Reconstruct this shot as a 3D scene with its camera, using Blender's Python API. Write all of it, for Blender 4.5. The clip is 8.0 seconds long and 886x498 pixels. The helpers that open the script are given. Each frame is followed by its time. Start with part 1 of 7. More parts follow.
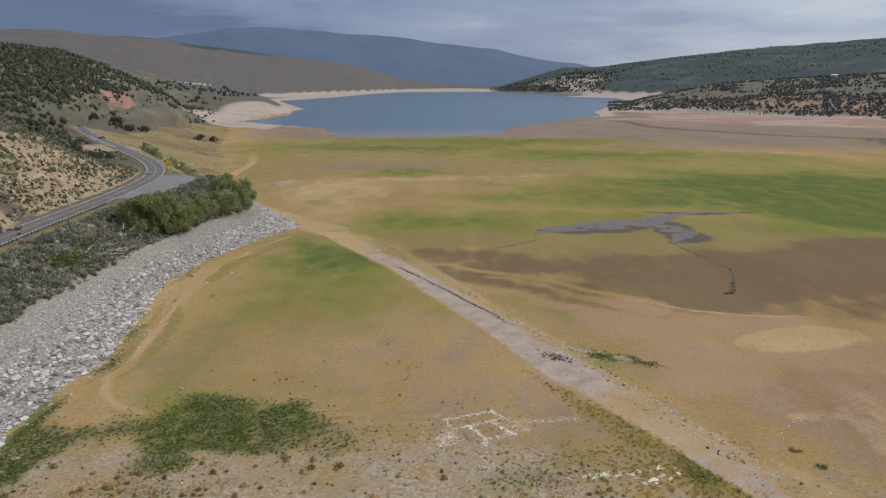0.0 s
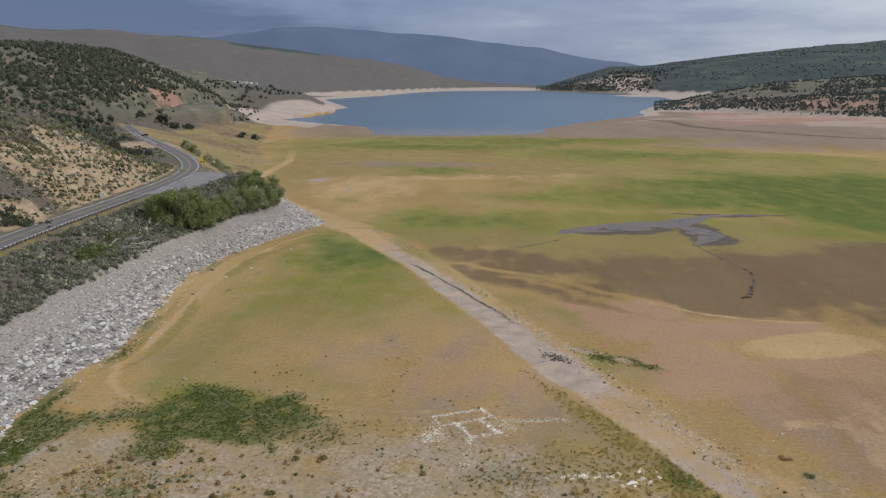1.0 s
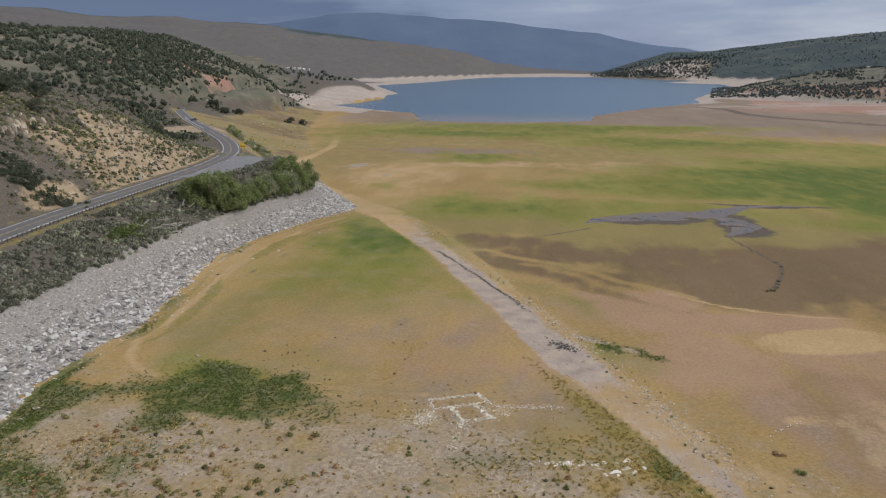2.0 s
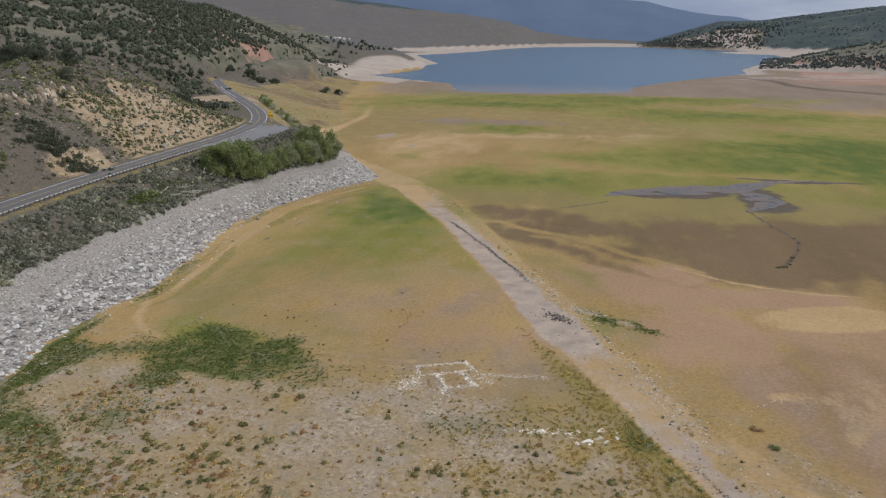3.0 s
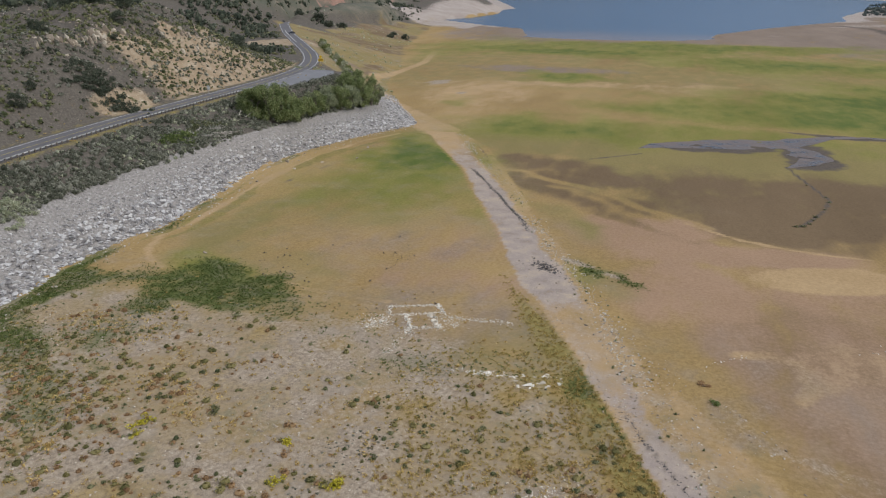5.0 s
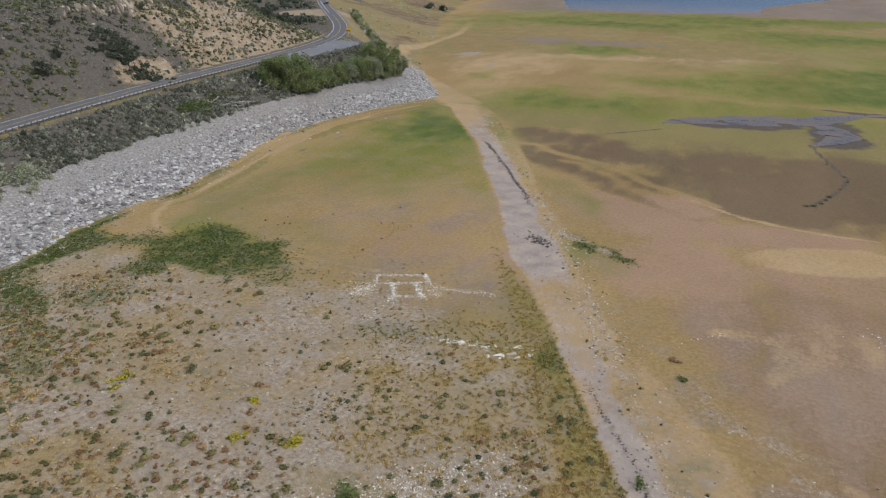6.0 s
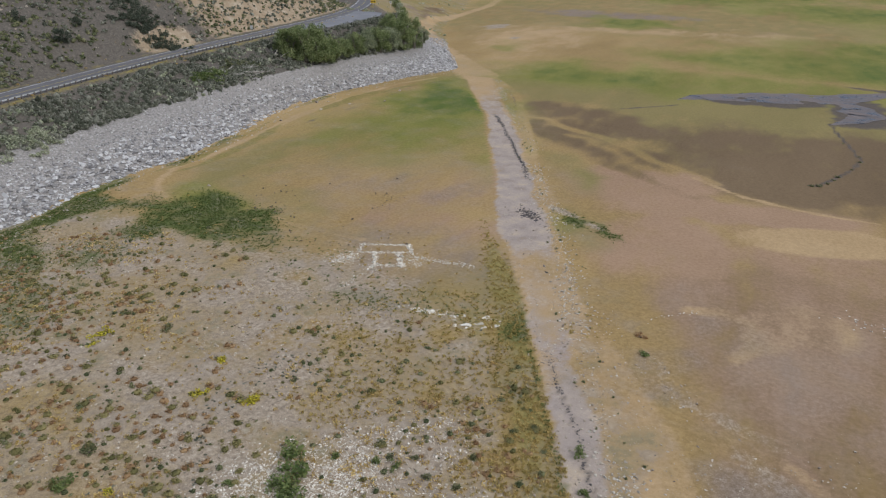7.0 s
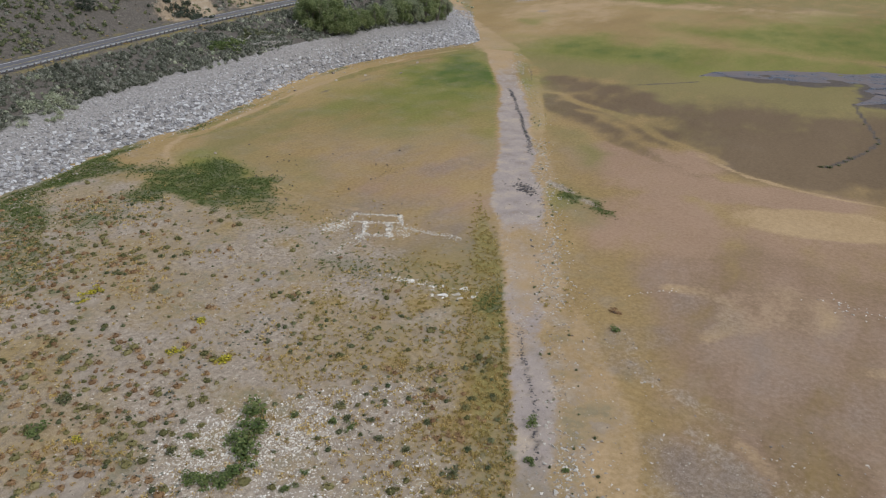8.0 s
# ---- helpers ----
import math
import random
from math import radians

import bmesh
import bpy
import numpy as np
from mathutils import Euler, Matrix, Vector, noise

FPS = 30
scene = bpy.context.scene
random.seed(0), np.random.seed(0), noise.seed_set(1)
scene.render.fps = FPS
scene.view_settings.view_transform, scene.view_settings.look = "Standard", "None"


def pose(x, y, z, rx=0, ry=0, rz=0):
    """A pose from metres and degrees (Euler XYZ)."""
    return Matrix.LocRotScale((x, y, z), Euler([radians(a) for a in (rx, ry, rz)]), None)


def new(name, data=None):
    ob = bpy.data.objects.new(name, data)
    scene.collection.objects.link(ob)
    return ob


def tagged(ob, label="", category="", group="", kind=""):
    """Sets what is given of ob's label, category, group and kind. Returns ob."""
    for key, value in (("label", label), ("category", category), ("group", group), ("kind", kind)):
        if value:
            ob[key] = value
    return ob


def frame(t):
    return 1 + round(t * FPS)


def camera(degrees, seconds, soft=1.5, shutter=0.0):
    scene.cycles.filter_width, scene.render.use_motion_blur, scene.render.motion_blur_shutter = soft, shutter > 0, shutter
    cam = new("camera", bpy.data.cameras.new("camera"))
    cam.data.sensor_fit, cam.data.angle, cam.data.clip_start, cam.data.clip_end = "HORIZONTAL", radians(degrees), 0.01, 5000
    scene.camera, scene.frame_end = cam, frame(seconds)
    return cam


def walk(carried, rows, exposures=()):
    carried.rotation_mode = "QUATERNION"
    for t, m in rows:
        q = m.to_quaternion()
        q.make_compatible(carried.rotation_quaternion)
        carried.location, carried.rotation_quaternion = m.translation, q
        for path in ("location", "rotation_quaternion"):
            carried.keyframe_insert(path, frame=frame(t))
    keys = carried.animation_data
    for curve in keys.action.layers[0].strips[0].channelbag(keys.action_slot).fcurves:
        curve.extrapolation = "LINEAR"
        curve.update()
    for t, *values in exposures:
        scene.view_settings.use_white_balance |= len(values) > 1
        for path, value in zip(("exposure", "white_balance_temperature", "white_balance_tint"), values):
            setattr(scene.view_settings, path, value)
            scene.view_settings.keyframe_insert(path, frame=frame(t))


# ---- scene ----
cam = camera(64.3, 8.0, 1.2)
# seconds, place in metres, turn in degrees
ROWS = [
    (0.0, -0.158, -0.093, 54.556, 76.231, -0.067, -0.069),
    (0.5, 4.136, -0.52, 54.669, 76.206, -0.079, 1.719),
    (1.0, 8.46, -0.886, 54.76, 76.139, -0.089, 3.642),
    (1.5, 12.792, -1.167, 54.838, 75.848, -0.113, 5.889),
    (3.0, 25.925, -1.143, 54.977, 72.75, -0.136, 11.406),
    (3.5, 30.356, -0.931, 55.071, 71.694, -0.141, 13.028),
    (4.0, 34.787, -0.57, 55.137, 70.655, -0.143, 14.713),
    (4.5, 39.219, -0.071, 55.192, 69.645, -0.133, 16.333),
    (6.0, 53.294, 2.514, 55.264, 66.476, -0.085, 21.701),
    (6.5, 58.285, 3.724, 55.288, 65.446, -0.086, 23.513),
    (7.0, 63.047, 5.002, 55.288, 64.404, -0.099, 25.154),
    (7.5, 67.457, 6.318, 55.296, 63.38, -0.134, 26.852),
    (8.0, 71.371, 7.577, 55.311, 62.38, -0.179, 28.572),
]
walk(cam, [(t, pose(*row)) for t, *row in ROWS],
     [(0.0, 0.03, 6720, 10), (3.0, 0.03, 6580, 10), (4.5, 0.03, 6420, 10), (8.0, 0.0, 6080, 10)])

# ---------------------------------------------------------------- light
SUN_EL, SUN_AZ = 46.0, 92.0          # degrees above the horizon; degrees clockwise from +y
sun = new("sun", bpy.data.lights.new("sun", "SUN"))
sun.data.energy, sun.data.angle, sun.data.color = 1.4, radians(12), (1.0, 0.95, 0.88)
sd = Vector((math.sin(radians(SUN_AZ)) * math.cos(radians(SUN_EL)), math.cos(radians(SUN_AZ)) * math.cos(radians(SUN_EL)), math.sin(radians(SUN_EL))))
sun.matrix_world = Matrix.Translation((60, 60, 300)) @ sd.to_track_quat("Z", "Y").to_matrix().to_4x4()
scene.view_settings.exposure = 0.0


def node(nt, kind, **values):
    n = nt.nodes.new(kind)
    for k, v in values.items():
        n.inputs[k].default_value = v
    return n


def make_world():
    w = bpy.data.worlds.new("sky")
    scene.world = w
    w.use_nodes = True
    nt = w.node_tree
    nt.nodes.clear()
    out = nt.nodes.new("ShaderNodeOutputWorld")
    sky = nt.nodes.new("ShaderNodeTexSky")
    sky.sky_type, sky.sun_disc = "NISHITA", False
    sky.sun_elevation, sky.sun_rotation = radians(SUN_EL), radians(SUN_AZ)
    blue = node(nt, "ShaderNodeBackground", Strength=0.10)
    nt.links.new(sky.outputs["Color"], blue.inputs["Color"])
    # layered storm cloud, darker in the north-west, thin and bright overhead and in the east
    tc = nt.nodes.new("ShaderNodeTexCoord")
    sep = nt.nodes.new("ShaderNodeSeparateXYZ")
    nt.links.new(tc.outputs["Generated"], sep.inputs["Vector"])
    mp = nt.nodes.new("ShaderNodeMapping")
    mp.inputs["Scale"].default_value = (1.6, 1.6, 9.0)
    nt.links.new(tc.outputs["Generated"], mp.inputs["Vector"])
    no = node(nt, "ShaderNodeTexNoise", Scale=2.2, Detail=6.0, Roughness=0.55)
    nt.links.new(mp.outputs["Vector"], no.inputs["Vector"])

    def math_node(op, a, b):
        m = nt.nodes.new("ShaderNodeMath")
        m.operation = op
        for i, v in enumerate((a, b)):
            if isinstance(v, (int, float)):
                m.inputs[i].default_value = v
            else:
                nt.links.new(v, m.inputs[i])
        return m.outputs[0]

    east = math_node("MULTIPLY", sep.outputs["X"], 0.55)
    up = math_node("MULTIPLY", math_node("MAXIMUM", math_node("SUBTRACT", sep.outputs["Z"], 0.12), 0.0), 1.5)
    n2 = math_node("MULTIPLY", math_node("SUBTRACT", no.outputs["Fac"], 0.5), 0.9)
    total = math_node("ADD", math_node("ADD", math_node("ADD", east, up), n2), 0.24)
    ramp = nt.nodes.new("ShaderNodeValToRGB")
    cr = ramp.color_ramp
    cr.elements[0].position, cr.elements[0].color = 0.0, (0.108, 0.162, 0.32, 1)
    cr.elements[1].position, cr.elements[1].color = 1.0, (0.95, 0.98, 1.02, 1)
    e = cr.elements.new(0.17)
    e.color = (0.24, 0.318, 0.515, 1)
    e = cr.elements.new(0.35)
    e.color = (0.34, 0.415, 0.61, 1)
    e = cr.elements.new(0.6)
    e.color = (0.61, 0.685, 0.83, 1)
    nt.links.new(total, ramp.inputs["Fac"])
    cloud = node(nt, "ShaderNodeBackground", Strength=0.8)
    nt.links.new(ramp.outputs["Color"], cloud.inputs["Color"])
    mix = nt.nodes.new("ShaderNodeMixShader")
    mix.inputs["Fac"].default_value = 0.88
    nt.links.new(blue.outputs[0], mix.inputs[1])
    nt.links.new(cloud.outputs[0], mix.inputs[2])
    nt.links.new(mix.outputs[0], out.inputs["Surface"])


make_world()


# ---------------------------------------------------------------- materials
def material(name, stops, scale=1.0, detail=6.0, rough=0.9, bump=0.3, fine=12.0, vary=0.0, metal=0.0, spec=0.3, bump_dist=0.1, translucent=0.0):
    """Colour stops along a noise, a finer grain over it, bump from both; vary: brightness per island or object."""
    m = bpy.data.materials.new(name)
    m.use_nodes = True
    nt = m.node_tree
    bsdf = nt.nodes["Principled BSDF"]
    bsdf.inputs["Roughness"].default_value = rough
    bsdf.inputs["Metallic"].default_value = metal
    bsdf.inputs["Specular IOR Level"].default_value = spec
    tc = nt.nodes.new("ShaderNodeTexCoord")
    geo = nt.nodes.new("ShaderNodeNewGeometry")
    n1 = node(nt, "ShaderNodeTexNoise", Scale=scale, Detail=detail, Roughness=0.6)
    n2 = node(nt, "ShaderNodeTexNoise", Scale=scale * fine, Detail=4.0, Roughness=0.7)
    nt.links.new(geo.outputs["Position"], n1.inputs["Vector"])
    nt.links.new(geo.outputs["Position"], n2.inputs["Vector"])
    mixn = nt.nodes.new("ShaderNodeMix")
    mixn.inputs[0].default_value = 0.4
    nt.links.new(n1.outputs["Fac"], mixn.inputs[2])
    nt.links.new(n2.outputs["Fac"], mixn.inputs[3])
    fac = mixn.outputs[0]
    if vary:
        add = nt.nodes.new("ShaderNodeMath")
        add.operation = "MULTIPLY_ADD"
        oi = nt.nodes.new("ShaderNodeObjectInfo")
        s = nt.nodes.new("ShaderNodeMath")
        s.operation = "ADD"
        nt.links.new(geo.outputs["Random Per Island"], s.inputs[0])
        nt.links.new(oi.outputs["Random"], s.inputs[1])
        f = nt.nodes.new("ShaderNodeMath")
        f.operation = "FRACT"
        nt.links.new(s.outputs[0], f.inputs[0])
        c = nt.nodes.new("ShaderNodeMath")
        c.operation = "SUBTRACT"
        c.inputs[1].default_value = 0.5
        nt.links.new(f.outputs[0], c.inputs[0])
        nt.links.new(c.outputs[0], add.inputs[0])
        add.inputs[1].default_value = vary
        nt.links.new(fac, add.inputs[2])
        fac = add.outputs[0]
    ramp = nt.nodes.new("ShaderNodeValToRGB")
    els = ramp.color_ramp.elements
    lo, hi = 0.28, 0.72
    if translucent:
        # a thin leaf sends on part of what it does not throw back
        stops = [tuple(v * 1.42 for v in c) for c in stops]
    for i, c in enumerate(stops):
        p = lo + (hi - lo) * i / max(1, len(stops) - 1)
        el = els[i] if i < 2 else els.new(p)
        el.position, el.color = p, (*c, 1)
    nt.links.new(fac, ramp.inputs["Fac"])
    nt.links.new(ramp.outputs["Color"], bsdf.inputs["Base Color"])
    if translucent:
        thin = nt.nodes.new("ShaderNodeBsdfTranslucent")
        nt.links.new(ramp.outputs["Color"], thin.inputs["Color"])
        both = nt.nodes.new("ShaderNodeMixShader")
        both.inputs["Fac"].default_value = translucent
        nt.links.new(bsdf.outputs[0], both.inputs[1])
        nt.links.new(thin.outputs[0], both.inputs[2])
        nt.links.new(both.outputs[0], nt.nodes["Material Output"].inputs["Surface"])
    if bump:
        b = node(nt, "ShaderNodeBump", Strength=bump, Distance=bump_dist)
        nt.links.new(mixn.outputs[0], b.inputs["Height"])
        nt.links.new(b.outputs["Normal"], bsdf.inputs["Normal"])
    return m


M_STONE = material("pale_limestone", [(0.22, 0.21, 0.208), (0.345, 0.332, 0.33), (0.465, 0.45, 0.448), (0.60, 0.585, 0.58)], 0.5, vary=0.65, bump=0.6)
M_STONE_TAN = material("tan_stone", [(0.27, 0.22, 0.17), (0.40, 0.335, 0.262), (0.55, 0.48, 0.39)], 0.9, vary=0.6, bump=0.5)
M_WHITE = material("bleached_stone", [(0.47, 0.42, 0.35), (0.65, 0.595, 0.515), (0.79, 0.745, 0.665)], 1.2, vary=0.5, bump=0.5)
M_PALE = material("pale_cobble", [(0.32, 0.28, 0.23), (0.46, 0.41, 0.345), (0.60, 0.55, 0.475)], 0.8, vary=0.6, bump=0.5)
M_SAGE = material("sagebrush_leaf", [(0.062, 0.068, 0.047), (0.135, 0.139, 0.103), (0.25, 0.248, 0.202)], 0.12, vary=0.6, bump=0, rough=0.8, translucent=0.42)
M_WEED = material("weed_leaf", [(0.066, 0.079, 0.036), (0.125, 0.136, 0.064), (0.215, 0.21, 0.115)], 0.4, vary=0.6, bump=0, rough=0.8, translucent=0.42)
M_GREEN = material("green_leaf", [(0.07, 0.105, 0.033), (0.122, 0.158, 0.052), (0.195, 0.22, 0.083)], 0.3, vary=0.5, bump=0, rough=0.75, translucent=0.42)
M_WEEDY = material("weed_blade", [(0.055, 0.085, 0.022), (0.10, 0.13, 0.038), (0.165, 0.18, 0.062)], 0.12, vary=0.4, bump=0, rough=0.8, translucent=0.42)
M_WILLOW = material("willow_leaf", [(0.075, 0.105, 0.038), (0.175, 0.212, 0.085), (0.325, 0.345, 0.17)], 0.22, vary=0.5, bump=0, rough=0.7, translucent=0.42)
M_OSIER = material("osier_leaf", [(0.115, 0.14, 0.078), (0.23, 0.25, 0.15), (0.38, 0.39, 0.265)], 0.22, vary=0.5, bump=0, rough=0.75, translucent=0.42)
M_OLIVE = material("grey_green_leaf", [(0.19, 0.215, 0.135), (0.32, 0.335, 0.23), (0.47, 0.47, 0.36)], 0.25, vary=0.5, bump=0, rough=0.75, translucent=0.42)
# juniper green, lightened and blued a touch to paint in slight haze
M_JUNIPER = material("juniper_hazed", [(0.046, 0.058, 0.042), (0.08, 0.094, 0.066), (0.128, 0.138, 0.10)], 0.1, vary=0.5, bump=0, rough=0.85, translucent=0.42)
# far junipers lighter and bluer: haze mixed into the leaf colour
M_FARWOOD = material("far_juniper_hazed", [(0.062, 0.078, 0.074), (0.088, 0.104, 0.096), (0.122, 0.136, 0.12)], 0.02, vary=0.4, bump=0, rough=0.9)
M_YELLOW = material("yellow_bloom", [(0.22, 0.20, 0.02), (0.42, 0.37, 0.04), (0.58, 0.50, 0.07)], 0.8, vary=0.5, bump=0, translucent=0.42)
M_STRAW = material("dry_grass_blade", [(0.26, 0.18, 0.06), (0.40, 0.29, 0.11), (0.52, 0.40, 0.18)], 0.5, vary=0.6, bump=0, translucent=0.42)
M_VERGE = material("verge_grass", [(0.23, 0.19, 0.062), (0.35, 0.268, 0.098), (0.47, 0.37, 0.16)], 0.25, vary=0.5, bump=0, translucent=0.42)
M_BRUSH = material("olive_brown_weed", [(0.10, 0.098, 0.038), (0.175, 0.158, 0.065), (0.27, 0.235, 0.105)], 0.35, vary=0.6, bump=0, rough=0.85, translucent=0.42)
M_RUST = material("rusty_weed", [(0.19, 0.115, 0.06), (0.275, 0.175, 0.09), (0.37, 0.25, 0.135)], 0.5, vary=0.5, bump=0, translucent=0.42)
M_BARK = material("grey_bark", [(0.10, 0.08, 0.06), (0.20, 0.17, 0.14), (0.32, 0.28, 0.24)], 3.0, bump=0.5)
M_DRIFT = material("bleached_driftwood", [(0.34, 0.30, 0.26), (0.50, 0.46, 0.41), (0.62, 0.58, 0.53)], 3.0, bump=0.4)
M_ASPHALT = material("worn_asphalt", [(0.105, 0.10, 0.108), (0.135, 0.13, 0.138), (0.175, 0.17, 0.178)], 0.15, fine=40, rough=0.85, bump=0.1)
M_ASPHALT2 = material("grey_chipseal", [(0.17, 0.17, 0.18), (0.21, 0.21, 0.225), (0.26, 0.26, 0.27)], 0.12, fine=30, rough=0.9, bump=0.1)
M_LINE = material("road_paint_white", [(0.55, 0.54, 0.52), (0.72, 0.71, 0.69)], 2.0, bump=0)
M_YLINE = material("road_paint_yellow", [(0.42, 0.33, 0.10), (0.52, 0.42, 0.14)], 2.0, bump=0)
M_STEEL = material("galvanised_steel", [(0.66, 0.66, 0.65), (0.80, 0.80, 0.79)], 2.0, rough=0.55, bump=0.05)
M_POST = material("dark_wood_post", [(0.13, 0.11, 0.09), (0.22, 0.19, 0.16)], 4.0, bump=0.3)
M_SIGNW = material("white_sign", [(0.74, 0.73, 0.70), (0.82, 0.81, 0.79)], 4.0, bump=0, rough=0.5)
M_SIGNY = material("yellow_sign", [(0.72, 0.45, 0.02), (0.82, 0.54, 0.03)], 4.0, bump=0, rough=0.5)
M_BLACK = material("black_paint", [(0.015, 0.015, 0.017), (0.03, 0.03, 0.032)], 4.0, bump=0, rough=0.4)
M_CARD = material("dark_car_paint", [(0.03, 0.035, 0.045), (0.05, 0.055, 0.065)], 1.0, bump=0, rough=0.25, spec=0.5)
M_GLASS = material("dark_car_glass", [(0.02, 0.025, 0.03), (0.03, 0.035, 0.04)], 1.0, bump=0, rough=0.08, spec=0.6)
M_CONC = material("weathered_concrete", [(0.20, 0.19, 0.18), (0.32, 0.31, 0.29), (0.42, 0.41, 0.39)], 0.6, bump=0.2)
M_DEBRIS = material("dark_wet_mud", [(0.05, 0.045, 0.045), (0.09, 0.08, 0.08), (0.15, 0.13, 0.125)], 0.8, vary=0.4, bump=0.5)
M_ROOF = material("pale_metal_roof", [(0.65, 0.65, 0.66), (0.78, 0.78, 0.78)], 1.0, bump=0, rough=0.5)
M_WALL = material("pale_siding", [(0.45, 0.43, 0.40), (0.58, 0.56, 0.52)], 1.0, bump=0)


def ground_material():
    m = bpy.data.materials.new("lake_bed_ground")
    m.use_nodes = True
    nt = m.node_tree
    bsdf = nt.nodes["Principled BSDF"]
    bsdf.inputs["Roughness"].default_value = 0.95
    bsdf.inputs["Specular IOR Level"].default_value = 0.15
    geo = nt.nodes.new("ShaderNodeNewGeometry")
    pos = geo.outputs["Position"]

    def noise_at(scale, detail=5.0, rough=0.6, stretch=None):
        n = node(nt, "ShaderNodeTexNoise", Scale=scale, Detail=detail, Roughness=rough)
        if stretch:
            mp = nt.nodes.new("ShaderNodeMapping")
            mp.inputs["Scale"].default_value = stretch
            nt.links.new(pos, mp.inputs["Vector"])
            nt.links.new(mp.outputs["Vector"], n.inputs["Vector"])
        else:
            nt.links.new(pos, n.inputs["Vector"])
        return n.outputs["Fac"]

    broad = noise_at(0.045, 5)
    mid = noise_at(0.22, 6, 0.65)
    fine = noise_at(1.6, 6, 0.7)
    grain = noise_at(9.0, 4, 0.7)
    streak = noise_at(0.03, 6, 0.62, (1.0, 0.30, 1.0))

    streak2 = noise_at(0.13, 5, 0.6, (1.0, 0.45, 1.0))
    tone = noise_at(0.10, 5, 0.65)
    blotch = noise_at(0.009, 7, 0.72)

    def mth(op, a, b, c=None):
        n = nt.nodes.new("ShaderNodeMath")
        n.operation = op
        for i, v in enumerate((a, b, c)):
            if v is None:
                continue
            if isinstance(v, (int, float)):
                n.inputs[i].default_value = v
            else:
                nt.links.new(v, n.inputs[i])
        return n.outputs[0]

    def ramp(fac, *stops):
        r = nt.nodes.new("ShaderNodeValToRGB")
        els = r.color_ramp.elements
        for i, (p, c) in enumerate(stops):
            el = els[i] if i < 2 else els.new(p)
            el.position, el.color = p, (*c, 1)
        nt.links.new(fac, r.inputs["Fac"])
        return r.outputs["Color"]

    def mix(fac, a, b):
        n = nt.nodes.new("ShaderNodeMix")
        n.data_type = "RGBA"
        nt.links.new(fac, n.inputs[0])
        nt.links.new(a, n.inputs[6])
        nt.links.new(b, n.inputs[7])
        return n.outputs[2]

    breakup = mth("ADD", mth("MULTIPLY", mth("SUBTRACT", mid, 0.5), 2.2), mth("MULTIPLY", mth("SUBTRACT", fine, 0.5), 1.6))
    soft = mth("ADD", mth("ADD", mth("MULTIPLY", mth("SUBTRACT", streak, 0.5), 2.6), mth("MULTIPLY", mth("SUBTRACT", streak2, 0.5), 2.2)), mth("MULTIPLY", mth("SUBTRACT", fine, 0.5), 0.5))

    gentle = mth("MULTIPLY", soft, 0.6)

    def mask(name, wobble, lo=0.2, hi=0.8):
        a = nt.nodes.new("ShaderNodeAttribute")
        a.attribute_name = name
        v = mth("ADD", a.outputs["Fac"], mth("MULTIPLY", wobble, mth("MULTIPLY", mth("POWER", a.outputs["Fac"], 0.5), 0.75)))
        r = nt.nodes.new("ShaderNodeMapRange")
        r.interpolation_type = "SMOOTHSTEP"
        r.inputs["From Min"].default_value, r.inputs["From Max"].default_value = lo, hi
        nt.links.new(v, r.inputs["Value"])
        return r.outputs["Result"]

    two = mth("ADD", mth("MULTIPLY", broad, 0.55), mth("MULTIPLY", fine, 0.45))
    two_s = mth("ADD", mth("MULTIPLY", streak, 0.6), mth("MULTIPLY", fine, 0.4))
    grit = mth("ADD", mth("MULTIPLY", fine, 0.5), mth("MULTIPLY", grain, 0.5))
    col = ramp(two_s, (0.34, (0.255, 0.172, 0.073)), (0.5, (0.352, 0.241, 0.107)), (0.64, (0.432, 0.304, 0.15)))
